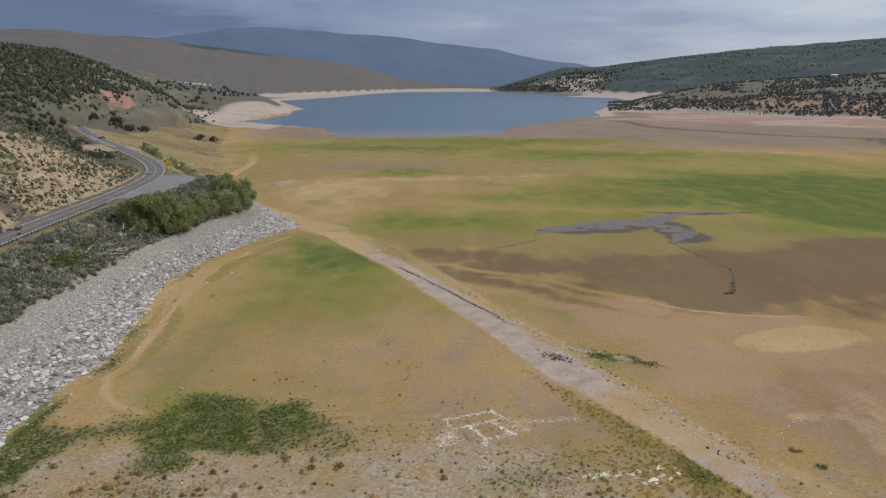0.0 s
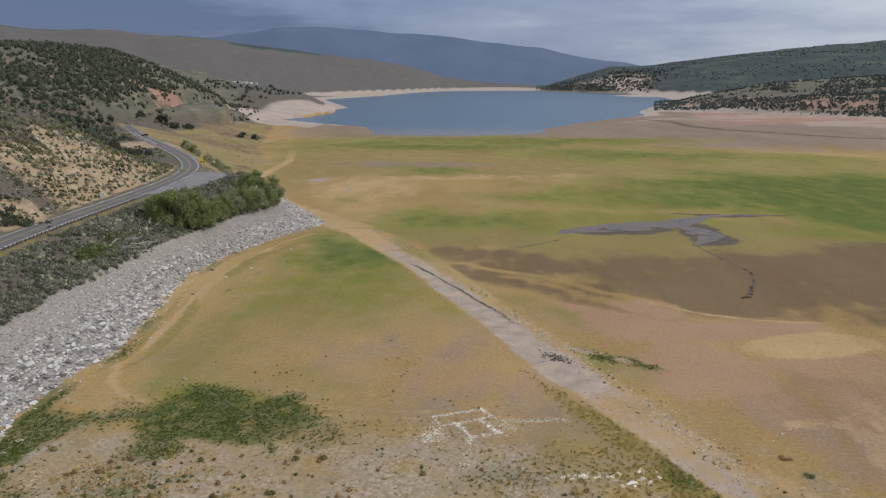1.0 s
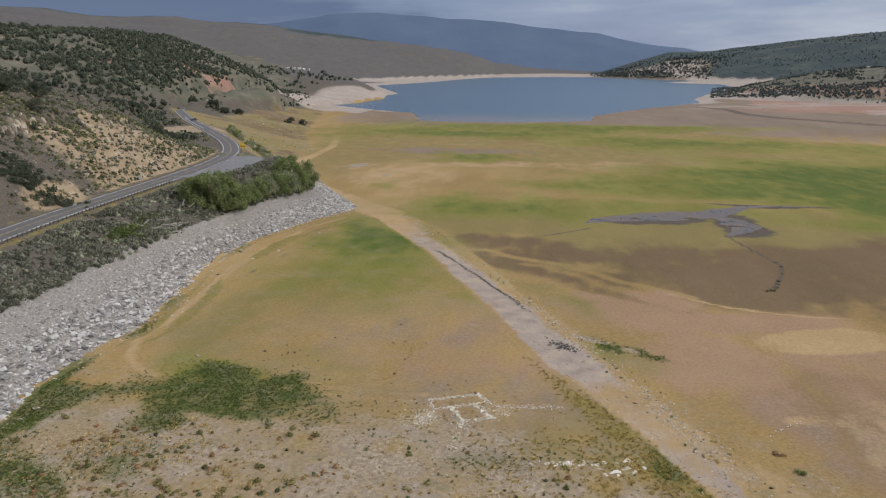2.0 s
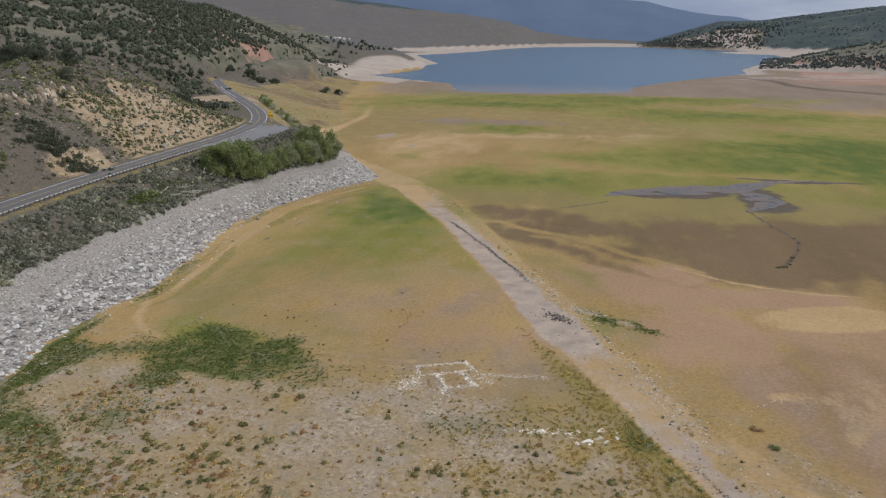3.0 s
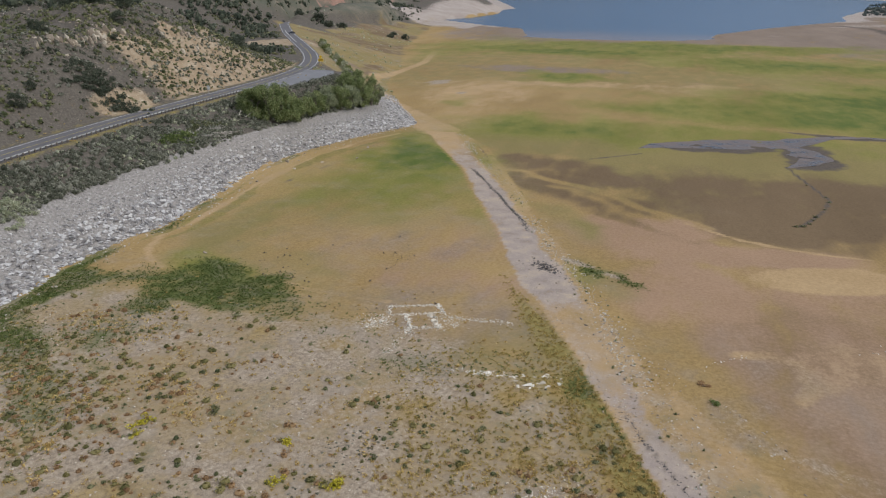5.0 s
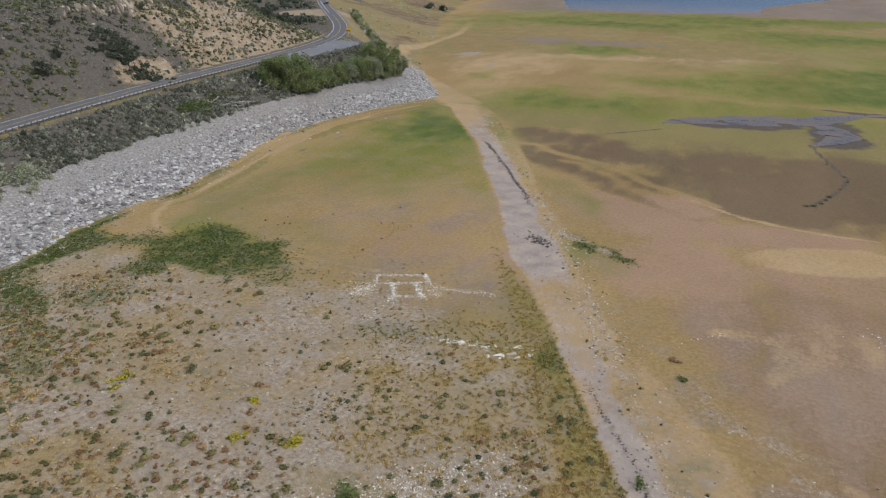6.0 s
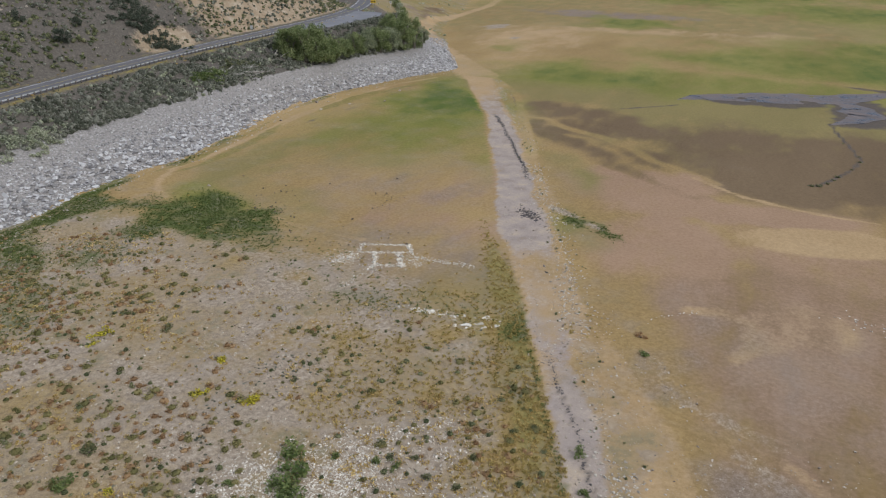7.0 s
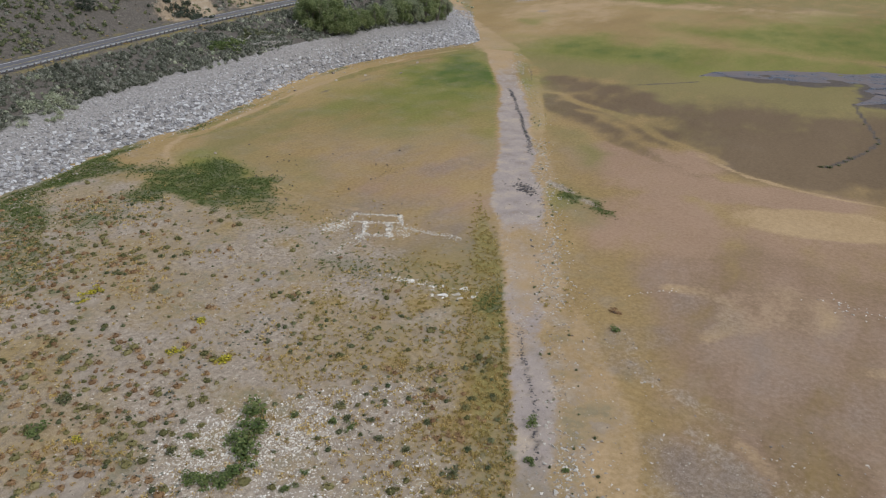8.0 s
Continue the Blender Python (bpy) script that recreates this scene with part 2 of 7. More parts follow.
    layers = [
        ("olive", soft, 0.1, 0.9, ramp(two_s, (0.35, (0.20, 0.165, 0.065)), (0.65, (0.285, 0.225, 0.095)))),
        ("mud", soft, 0.15, 0.85, ramp(two_s, (0.35, (0.142, 0.097, 0.056)), (0.65, (0.203, 0.141, 0.083)))),
        ("pink", soft, 0.15, 0.85, ramp(two, (0.35, (0.315, 0.204, 0.128)), (0.65, (0.395, 0.26, 0.17)))),
        ("flats", soft, 0.15, 0.85, ramp(two_s, (0.35, (0.195, 0.15, 0.12)), (0.65, (0.295, 0.228, 0.182)))),
        ("pale", soft, 0.25, 0.75, ramp(two, (0.35, (0.385, 0.262, 0.136)), (0.65, (0.485, 0.34, 0.19)))),
        ("green", gentle, -0.05, 0.75, ramp(two_s, (0.36, (0.155, 0.160, 0.036)), (0.5, (0.205, 0.198, 0.050)), (0.64, (0.28, 0.245, 0.08)))),
        ("green", gentle, 0.55, 1.15, ramp(two_s, (0.36, (0.062, 0.10, 0.022)), (0.64, (0.12, 0.152, 0.034)))),
        ("gravel", breakup, 0.2, 0.8, ramp(grit, (0.40, (0.215, 0.172, 0.13)), (0.5, (0.335, 0.268, 0.20)), (0.60, (0.48, 0.408, 0.325)))),
        ("greymud", soft, 0.15, 0.85, ramp(grit, (0.38, (0.175, 0.128, 0.092)), (0.5, (0.245, 0.186, 0.14)), (0.62, (0.345, 0.28, 0.225)))),
        ("ochre", breakup, 0.1, 0.9, ramp(grit, (0.36, (0.19, 0.135, 0.05)), (0.5, (0.30, 0.21, 0.082)), (0.64, (0.40, 0.30, 0.14)))),
        ("soil", breakup, 0.2, 0.8, ramp(grit, (0.36, (0.076, 0.067, 0.057)), (0.5, (0.12, 0.105, 0.089)), (0.64, (0.205, 0.18, 0.153)))),
        ("rubble", breakup, 0.3, 0.7, ramp(grit, (0.38, (0.17, 0.156, 0.147)), (0.5, (0.285, 0.265, 0.25)), (0.62, (0.43, 0.405, 0.385)))),
        ("orange", breakup, 0.25, 0.75, ramp(mth("ADD", mth("MULTIPLY", grit, 0.5), mth("MULTIPLY", mid, 0.5)), (0.36, (0.18, 0.145, 0.105)), (0.46, (0.33, 0.245, 0.16)), (0.54, (0.37, 0.295, 0.21)), (0.64, (0.52, 0.445, 0.36)))),
        # range ground darkened for cloud shade and greyed for haze, in its colour
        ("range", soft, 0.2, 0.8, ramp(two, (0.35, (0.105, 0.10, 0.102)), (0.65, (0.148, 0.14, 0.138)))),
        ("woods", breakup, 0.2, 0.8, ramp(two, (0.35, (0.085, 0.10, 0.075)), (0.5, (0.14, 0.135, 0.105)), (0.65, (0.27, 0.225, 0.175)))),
        # wooded far ground, its dark greens blued to stand in for haze
        ("hazed_forest", soft, 0.2, 0.8, ramp(blotch, (0.40, (0.052, 0.072, 0.078)), (0.56, (0.068, 0.088, 0.09)), (0.64, (0.10, 0.112, 0.095)), (0.71, (0.27, 0.26, 0.225)))),
        ("red", soft, 0.2, 0.8, ramp(two, (0.35, (0.30, 0.18, 0.14)), (0.65, (0.40, 0.25, 0.20)))),
        ("beach", breakup, 0.2, 0.8, ramp(two, (0.35, (0.33, 0.275, 0.245)), (0.65, (0.47, 0.41, 0.37)))),
        ("track", breakup, 0.15, 0.85, ramp(mth("ADD", mth("MULTIPLY", mid, 0.65), mth("MULTIPLY", grain, 0.35)), (0.38, (0.285, 0.235, 0.21)), (0.47, (0.36, 0.30, 0.268)), (0.55, (0.41, 0.338, 0.285)), (0.63, (0.48, 0.38, 0.28)))),
        ("verge", breakup, 0.3, 0.8, ramp(grit, (0.36, (0.155, 0.135, 0.042)), (0.5, (0.24, 0.195, 0.068)), (0.64, (0.33, 0.26, 0.10)))),
        ("weeds", breakup, 0.15, 0.75, ramp(grit, (0.36, (0.05, 0.075, 0.02)), (0.5, (0.092, 0.115, 0.034)), (0.64, (0.16, 0.16, 0.058)))),
        ("dark", breakup, 0.3, 0.8, ramp(grit, (0.36, (0.075, 0.062, 0.052)), (0.64, (0.155, 0.127, 0.105)))),
    ]
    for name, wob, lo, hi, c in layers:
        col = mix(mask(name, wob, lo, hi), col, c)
    # patches of ochre, grey and olive a few metres wide
    patch_col = ramp(mid, (0.38, (0.21, 0.19, 0.12)), (0.47, (0.33, 0.245, 0.135)), (0.55, (0.285, 0.235, 0.185)), (0.64, (0.39, 0.325, 0.25)))
    r = nt.nodes.new("ShaderNodeMapRange")
    r.interpolation_type = "SMOOTHSTEP"
    r.inputs["From Min"].default_value, r.inputs["From Max"].default_value = 0.42, 0.62
    r.inputs["To Max"].default_value = 0.8
    nt.links.new(tone, r.inputs["Value"])
    pa = nt.nodes.new("ShaderNodeAttribute")
    pa.attribute_name = "patchy"
    col = mix(mth("MULTIPLY", r.outputs["Result"], pa.outputs["Fac"]), col, patch_col)
    # grain over everything
    g = nt.nodes.new("ShaderNodeMapRange")
    g.inputs["From Min"].default_value, g.inputs["From Max"].default_value = 0.25, 0.75
    g.inputs["To Min"].default_value, g.inputs["To Max"].default_value = 0.80, 1.20
    nt.links.new(grit, g.inputs["Value"])
    hs = nt.nodes.new("ShaderNodeVectorMath")
    hs.operation = "SCALE"
    nt.links.new(col, hs.inputs[0])
    nt.links.new(g.outputs["Result"], hs.inputs["Scale"])
    nt.links.new(hs.outputs["Vector"], bsdf.inputs["Base Color"])
    b = node(nt, "ShaderNodeBump", Strength=0.35, Distance=0.05)
    nt.links.new(grit, b.inputs["Height"])
    nt.links.new(b.outputs["Normal"], bsdf.inputs["Normal"])
    return m


def water_material(name, base, rough, scale, mud=None, silt=None):
    m = bpy.data.materials.new(name)
    m.use_nodes = True
    nt = m.node_tree
    bsdf = nt.nodes["Principled BSDF"]
    bsdf.inputs["Base Color"].default_value = (*base, 1)
    bsdf.inputs["Roughness"].default_value = rough
    bsdf.inputs["IOR"].default_value = 1.33
    geo = nt.nodes.new("ShaderNodeNewGeometry")
    mp = nt.nodes.new("ShaderNodeMapping")
    mp.inputs["Scale"].default_value = (1.0, 1.8, 1.0)
    nt.links.new(geo.outputs["Position"], mp.inputs["Vector"])
    n = node(nt, "ShaderNodeTexNoise", Scale=scale, Detail=5.0, Roughness=0.6)
    nt.links.new(mp.outputs["Vector"], n.inputs["Vector"])
    if mud:
        # wet silt showing through the film of water
        big = node(nt, "ShaderNodeTexNoise", Scale=0.16, Detail=6.0, Roughness=0.65)
        nt.links.new(mp.outputs["Vector"], big.inputs["Vector"])
        cr = nt.nodes.new("ShaderNodeValToRGB")
        cr.color_ramp.elements[0].position, cr.color_ramp.elements[0].color = 0.36, (*base, 1)
        cr.color_ramp.elements[1].position, cr.color_ramp.elements[1].color = 0.54, (*mud, 1)
        nt.links.new(big.outputs["Fac"], cr.inputs["Fac"])
        nt.links.new(cr.outputs["Color"], bsdf.inputs["Base Color"])
        mr = nt.nodes.new("ShaderNodeMapRange")
        mr.inputs["From Min"].default_value, mr.inputs["From Max"].default_value = 0.38, 0.56
        mr.inputs["To Min"].default_value, mr.inputs["To Max"].default_value = rough, 0.75
        nt.links.new(big.outputs["Fac"], mr.inputs["Value"])
        nt.links.new(mr.outputs["Result"], bsdf.inputs["Roughness"])
    if silt:
        # cloudy shallows along the south shore
        sep = nt.nodes.new("ShaderNodeSeparateXYZ")
        nt.links.new(geo.outputs["Position"], sep.inputs["Vector"])
        big = node(nt, "ShaderNodeTexNoise", Scale=0.012, Detail=4.0, Roughness=0.5)
        nt.links.new(geo.outputs["Position"], big.inputs["Vector"])
        add = nt.nodes.new("ShaderNodeMath")
        add.operation = "MULTIPLY_ADD"
        add.inputs[1].default_value = 110.0
        nt.links.new(big.outputs["Fac"], add.inputs[0])
        nt.links.new(sep.outputs["Y"], add.inputs[2])
        mr = nt.nodes.new("ShaderNodeMapRange")
        mr.interpolation_type = "SMOOTHSTEP"
        mr.inputs["From Min"].default_value, mr.inputs["From Max"].default_value = 890.0, 1050.0
        nt.links.new(add.outputs[0], mr.inputs["Value"])
        mx = nt.nodes.new("ShaderNodeMix")
        mx.data_type = "RGBA"
        mx.inputs[6].default_value, mx.inputs[7].default_value = (*silt, 1), (*base, 1)
        nt.links.new(mr.outputs["Result"], mx.inputs[0])
        nt.links.new(mx.outputs[2], bsdf.inputs["Base Color"])
    b = node(nt, "ShaderNodeBump", Strength=0.6, Distance=0.25)
    nt.links.new(n.outputs["Fac"], b.inputs["Height"])
    nt.links.new(b.outputs["Normal"], bsdf.inputs["Normal"])
    return m


M_GROUND = ground_material()
M_LAKE = water_material("lake_water", (0.05, 0.112, 0.18), 0.22, 0.5, silt=(0.17, 0.165, 0.17))
M_PUDDLE = water_material("puddle_water", (0.06, 0.062, 0.068), 0.22, 1.2, (0.185, 0.152, 0.142))

# ---------------------------------------------------------------- terrain
WATER = -13.6


def along(y, pts):
    a = np.array(pts, float)
    return np.interp(y, a[:, 0], a[:, 1])


def smooth(u):
    u = np.clip(u, 0, 1)
    return u * u * (3 - 2 * u)


ROAD = [(-200, -104), (60, -103.5), (90, -105.3), (110, -107.2), (130, -109.5), (150, -111.6), (175, -114), (200, -115), (225, -115.6), (250, -117),
        (275, -119), (300, -123.5), (318, -129), (338, -138), (355, -147), (375, -159), (400, -176), (425, -193), (457, -215), (495, -241),
        (550, -275), (594, -302), (630, -317), (655, -325), (690, -333), (765, -343), (880, -353), (1000, -368), (1150, -388), (1300, -405)]
BANK_FOOT = [(-200, -50), (40, -56), (60, -60), (77, -64.2), (86, -64.6), (94, -66.5), (101, -68.2), (110, -68.5), (119, -68.6), (127, -66.7), (139, -68.5), (150, -70.3), (156, -71.4),
             (174, -74.8), (187, -76.4), (205, -75.8), (215, -74.6), (231, -70.4), (245, -66.6), (258, -62), (271, -56.8), (276, -57.6), (281, -60.5), (307, -75.4), (349, -97), (387, -117),
             (436, -132), (500, -150), (617, -195), (760, -235), (985, -290), (1100, -330)]
BANK_TOP = [(-200, -70), (60, -72), (80, -77), (95, -82), (110, -84), (130, -85), (147, -85), (160, -85.6), (180, -85), (197, -84.4), (215, -83), (240, -82.5),
            (262, -80), (280, -80), (300, -88), (340, -112), (370, -128), (402, -140), (500, -175), (617, -230), (760, -262), (1100, -345)]
TOP_Z = [(-200, 8), (180, 7.6), (205, 6.6), (235, 5.5), (262, 3.6), (290, 2.0), (340, 1.0), (402, 0.0), (617, -3), (760, -6), (1100, -11)]
ROAD_Z = [(-200, 14.2), (150, 14.0), (230, 13.6), (350, 12.6), (500, 12.6), (640, 12.5), (690, 12.3), (765, 11.4), (880, 9), (1000, 6.5), (1150, 4)]

LAKE = [(-299, 1095), (-228, 1019), (-158, 964), (-128, 842), (-54, 827), (12, 836), (70, 862), (83, 946), (141, 1063), (212, 1178), (283, 1283), (296, 1405),
        (407, 1739), (538, 2114), (563, 2335), (484, 2394), (421, 2527), (580, 2768), (519, 3047), (300, 3256), (44, 3242), (-201, 3116), (-292, 2815), (-347, 2426),
        (-407, 2184), (-458, 2031), (-290, 1525), (-310, 1392), (-332, 1217), (-339, 1123)]


def road_x(y):
    """The road's centre line, rounded."""
    return sum(along(y + k, ROAD) for k in (-14, -7, 0, 7, 14)) / 5


def shore_distance(x, y):
    """Metres to the lake's edge, positive on land."""
    d2 = np.full(x.shape, 1e12)
    inside = np.zeros(x.shape, bool)
    for (x1, y1), (x2, y2) in zip(LAKE, LAKE[1:] + LAKE[:1]):
        ex, ey = x2 - x1, y2 - y1
        u = np.clip(((x - x1) * ex + (y - y1) * ey) / (ex * ex + ey * ey), 0, 1)
        d2 = np.minimum(d2, (x - x1 - u * ex) ** 2 + (y - y1 - u * ey) ** 2)
        inside ^= ((y1 > y) != (y2 > y)) & (x < (x2 - x1) * (y - y1) / (y2 - y1 + 1e-9) + x1)
    return np.where(inside, -1, 1) * np.sqrt(d2)


def line_distance(x, y, pts):
    """Metres to a line, and the share of its length at the nearest place."""
    best, share = np.full(np.shape(x), 1e9), np.zeros(np.shape(x))
    n = len(pts) - 1
    for i, ((x1, y1), (x2, y2)) in enumerate(zip(pts, pts[1:])):
        ex, ey = x2 - x1, y2 - y1
        u = np.clip(((x - x1) * ex + (y - y1) * ey) / (ex * ex + ey * ey), 0, 1)
        d = np.hypot(x - x1 - u * ex, y - y1 - u * ey)
        share = np.where(d < best, (i + u) / n, share)
        best = np.minimum(best, d)
    return best, share


TABLE = np.random.default_rng(3).uniform(-1, 1, (256, 256))


def wave(x, y, size, seed=0.0, octaves=5):
    """Smooth value noise from about -1 to 1, several octaves."""
    out, amp, tot = 0.0, 1.0, 0.0
    for k in range(octaves):
        u, v = x / size + seed * 17.3 + k * 31.1, y / size + seed * 9.7 - k * 53.3
        i, j = np.floor(u), np.floor(v)
        fu, fv = u - i, v - j
        fu, fv = fu * fu * (3 - 2 * fu), fv * fv * (3 - 2 * fv)
        i, j = i.astype(np.int64) & 255, j.astype(np.int64) & 255
        i1, j1 = (i + 1) & 255, (j + 1) & 255
        a, b = TABLE[i, j], TABLE[i, j1]
        a, b = a + (TABLE[i1, j] - a) * fu, b + (TABLE[i1, j1] - b) * fu
        out = out + amp * (a + (b - a) * fv)
        tot += amp
        amp, size = amp * 0.5, size * 0.5
    return out / tot * 1.6


# ridges seen from the south: bearing, foot distance, crest distance, crest elevation in degrees
RIDGES = {
    "juniper": [(-150, 500, 1000, 1.2), (-80, 330, 800, 2.2), (-50, 350, 850, 2.4), (-42, 380, 880, 2.2), (-31, 520, 1000, 1.75), (-27.8, 640, 1040, 1.5), (-24.4, 740, 1080, 0.3),
                (-21.1, 840, 1100, -1.5), (-18.5, 900, 1100, -3.2), (-15, 950, 1100, -5)],
    "knolls": [(-40, 1200, 1700, 0), (-26, 1150, 1600, -0.5), (-21, 1100, 1600, -0.65), (-17, 1120, 1600, -0.95), (-13.8, 1220, 1500, -1.75), (-12, 1330, 1500, -2.7), (-9, 1330, 1500, -5)],
    "brown": [(-100, 1940, 3240, 2.6), (-45, 2050, 3350, 3.3), (-38, 2070, 3400, 3.25), (-36, 2080, 3410, 3.25), (-33.5, 2100, 3460, 2.85), (-31.5, 2110, 3460, 2.78), (-29.4, 2140, 3460, 2.88), (-27.7, 2160, 3460, 2.92), (-25.5, 2170, 3480, 2.6), (-22.9, 2190, 3510, 2.55),
              (-20.4, 2210, 3560, 2.35), (-19.6, 2220, 3560, 2.15), (-16.9, 2320, 3560, 1.9), (-13.2, 2430, 3560, 1.4), (-8, 2810, 3670, 0.8), (-5.8, 2970, 3780, 0.4), (-3.7, 3190, 3890, -0.3), (0, 3290, 4000, -0.8), (5, 3350, 4000, -1.0), (9, 3350, 4000, -1.3)],
    "east": [(2, 3350, 4100, -1.6), (4.2, 3240, 3780, -1.1), (5.2, 3190, 3780, -0.8), (9.5, 2920, 3780, 0.5), (12.5, 2810, 3780, 0.55), (15.8, 2700, 3780, 1.0), (23.2, 2480, 3780, 1.8),
             (31.1, 2380, 3780, 2.35), (45, 2160, 3670, 2.5), (100, 1940, 3460, 2.2), (179, 1620, 3240, 1.5)],
    "near_east": [(13.0, 1480, 1800, -3.0), (14.5, 1480, 1800, -2.2), (15.6, 1470, 1850, -1.85), (20, 1380, 1900, -0.85), (25.6, 1290, 1900, -0.33), (31.4, 1210, 1900, 0.0), (45, 1100, 1800, 0.4), (120, 900, 1600, 0.6)],
}


def ridge(r, az, pts):
    a = np.array(pts, float)
    r0, r1, el = (np.interp(az, a[:, 0], a[:, k]) for k in (1, 2, 3))
    zc = 55 + r1 * np.tan(np.radians(el + 0.22))
    u = (r - r0) / (r1 - r0)
    up = np.where(u < 0, u * 90, np.clip(u, 0, 1) ** 0.85)
    return up, zc, np.maximum(0, r - r1)


def near_hill(x, y):
    d = road_x(y) - 6.5 - x
    h = np.interp(d, [0, 2, 9, 22, 34, 46, 70, 110, 180, 300, 500], [0, 0.6, 7.5, 16, 23.5, 27, 29, 27, 20, 12, 6])
    return d, h * along(y, [(-300, 0.3), (60, 0.55), (140, 0.72), (190, 0.95), (262, 1.0), (285, 0.78), (308, 0.42), (332, 0.0)])


def height(x, y, rough=1.0):
    x, y = np.asarray(x, float), np.asarray(y, float)
    r, az = np.hypot(x, y), np.degrees(np.arctan2(x, y))
    sdist = shore_distance(x, y)
    bed = np.minimum(1.5 - 0.0205 * (y - 50), 2.6)
    bed = np.where(sdist > 0, np.maximum(bed, WATER + np.minimum(0.012 * sdist, 3.0) + 0.02 * np.maximum(0, np.minimum(sdist, 900) - 150) * (y > 700)), WATER - np.minimum(-sdist * 0.04, 6))
    z = bed + rough * 0.10 * wave(x, y, 14.0, 1) * (r < 900)
    foot, top, tz, rz, rx = along(y, BANK_FOOT), along(y, BANK_TOP), along(y, TOP_Z), along(y, ROAD_Z), road_x(y)
    foot = foot + 0.9 * wave(x * 0, y, 13.0, 4)
    u1 = np.clip((foot - x) / (foot - top), 0, 1)
    u2 = np.clip((top - x) / np.maximum(top - (rx + 6.2), 1.0), 0, 1)
    bank = bed + u1 * (tz - bed) + u2 * (rz - 0.15 - tz)
    bank = bank + rough * (0.25 * wave(x, y, 5.0, 2)) * np.clip((rx + 30 - x) / 10, 0, 1) * np.clip((x - rx - 6.5) / 3, 0, 1)
    land = (x < foot) & (y < 1150)
    z = np.where(land, np.where(sdist > 0, bank, z), z)
    d, hh = near_hill(x, y)
    crag = 1 + 0.16 * wave(x, y, 30.0, 6) + 0.05 * wave(x, y, 7.0, 8)
    z = np.where(land & (d > 0), z + hh * crag, z)
    lump = wave(x, y, 420.0, 3, 3) * 0.10 + wave(x, y, 110.0, 5, 3) * 0.05
    for name, pts in RIDGES.items():
        up, zc, past = ridge(r, az, pts)
        base = np.where(name == "juniper", 13.0, WATER + 3.0)
        zz = base + (zc - base) * (up * (1 + lump * smooth(up * 3) * (1 - smooth((up - 0.8) / 0.2)))) - past * 0.12
        z = np.where((zc > base + 1) & (up > 0), np.maximum(z, zz), z)
    # rolling country behind
    z = np.where(y < -60, np.maximum(z, 2.6 + 40 * smooth((-y - 60) / 2500) + 6 * wave(x, y, 500, 7) * smooth((-y - 60) / 600)), z)
    # pull-out beside the bend, level with the road
    px = smooth((x + 124) / 6) * smooth((-91.5 - x) / 6) * smooth((y - 232) / 10) * smooth((306 - y) / 5)
    px = np.where(x > rx + 3, px, 0)
    z = z + (along(y, ROAD_Z) - 0.12 - z) * px
    # the roadway itself, level across
    on = smooth((np.where(y > 640, 13, 7.5) - np.abs(x - rx)) / np.where(y > 640, 6.0, 2.0)) * (y < 1120)
    z = z + (rz - 0.2 - z) * on
    return z


def graded(lo, hi, step, far_lo, far_hi, grow, back):
    mid = list(np.arange(lo, hi + step, step))

    def out(limit, start, sign, grow):
        v, s, p = [], step, start
        while abs(p) < abs(limit) if sign * limit > 0 else True:
            s = min(s * grow, 80)
            p += sign * s
            v.append(p)
            if sign * p >= sign * limit:
                break
        return v
    return np.array(out(far_lo, lo, -1, back)[::-1] + mid + out(far_hi, mid[-1], 1, grow))


TRACK_L = [(-49, 265), (-36, 239.5), (-26, 223), (-17, 207.5), (-6.4, 184), (1.5, 166.5), (7.9, 153), (13, 139.7), (16, 132), (21.3, 120.5), (26, 112), (30.6, 103.3), (33.5, 98.5), (36.3, 91.3), (39.2, 86),
           (42, 80), (44.8, 74.5), (47, 69.6), (50, 64.5), (53.4, 55), (59, 40)]
TRACK_R = [(-42, 272), (-29.6, 247), (-18.5, 224), (-6.3, 201), (1.6, 185.5), (8.4, 168.5), (16, 154.5), (19.9, 143.3), (25, 134), (30.5, 122.8), (33.3, 115.4), (36.5, 107.8), (39.5, 98.6), (42, 92), (44.5, 86.8),
           (47.6, 79.5), (50.2, 73), (53.3, 66.3), (57.3, 57.2), (64, 38)]
SHOULDER = [(-76, 312), (-56, 286), (-30, 258), (-17.6, 239), (5.8, 187), (18.1, 156.8), (24.3, 146), (35.8, 114), (42, 101), (45.7, 96), (50.5, 89), (54.6, 83), (58.5, 77.5), (62, 71.4), (65, 61), (70, 48)]
# washed-out ruts along the track
RUT_FAR = [(-14.6, 207.9), (-11.9, 204.4), (-7.4, 196.7), (-2.5, 187.3), (2.9, 177.3), (7.3, 169.2), (11.4, 161.8), (15.2, 152.8)]
RUT_NEAR = [(41.6, 85.0), (43.4, 81.3), (45.0, 77.8), (46.9, 74.7), (48.6, 71.9), (50.2, 69.2), (51.4, 66.5), (52.6, 63.6), (54.0, 61.0), (55.1, 58.6)]


def centre(a, b, n=90):
    a, b = np.array(a, float), np.array(b, float)
    ya = np.linspace(262, 42, n)
    xa = np.interp(ya, a[::-1, 1], a[::-1, 0])
    xb = np.interp(ya, b[::-1, 1], b[::-1, 0])
    return ya, xa, xb


def blob(x, y, cx, cy, rx, ry, turn=0.0, edge=0.5):
    c, s = math.cos(radians(turn)), math.sin(radians(turn))
    u, v = (x - cx) * c + (y - cy) * s, -(x - cx) * s + (y - cy) * c
    q = np.hypot(u / rx, v / ry)
    return 1 - smooth((q - (1 - edge)) / (2 * edge))


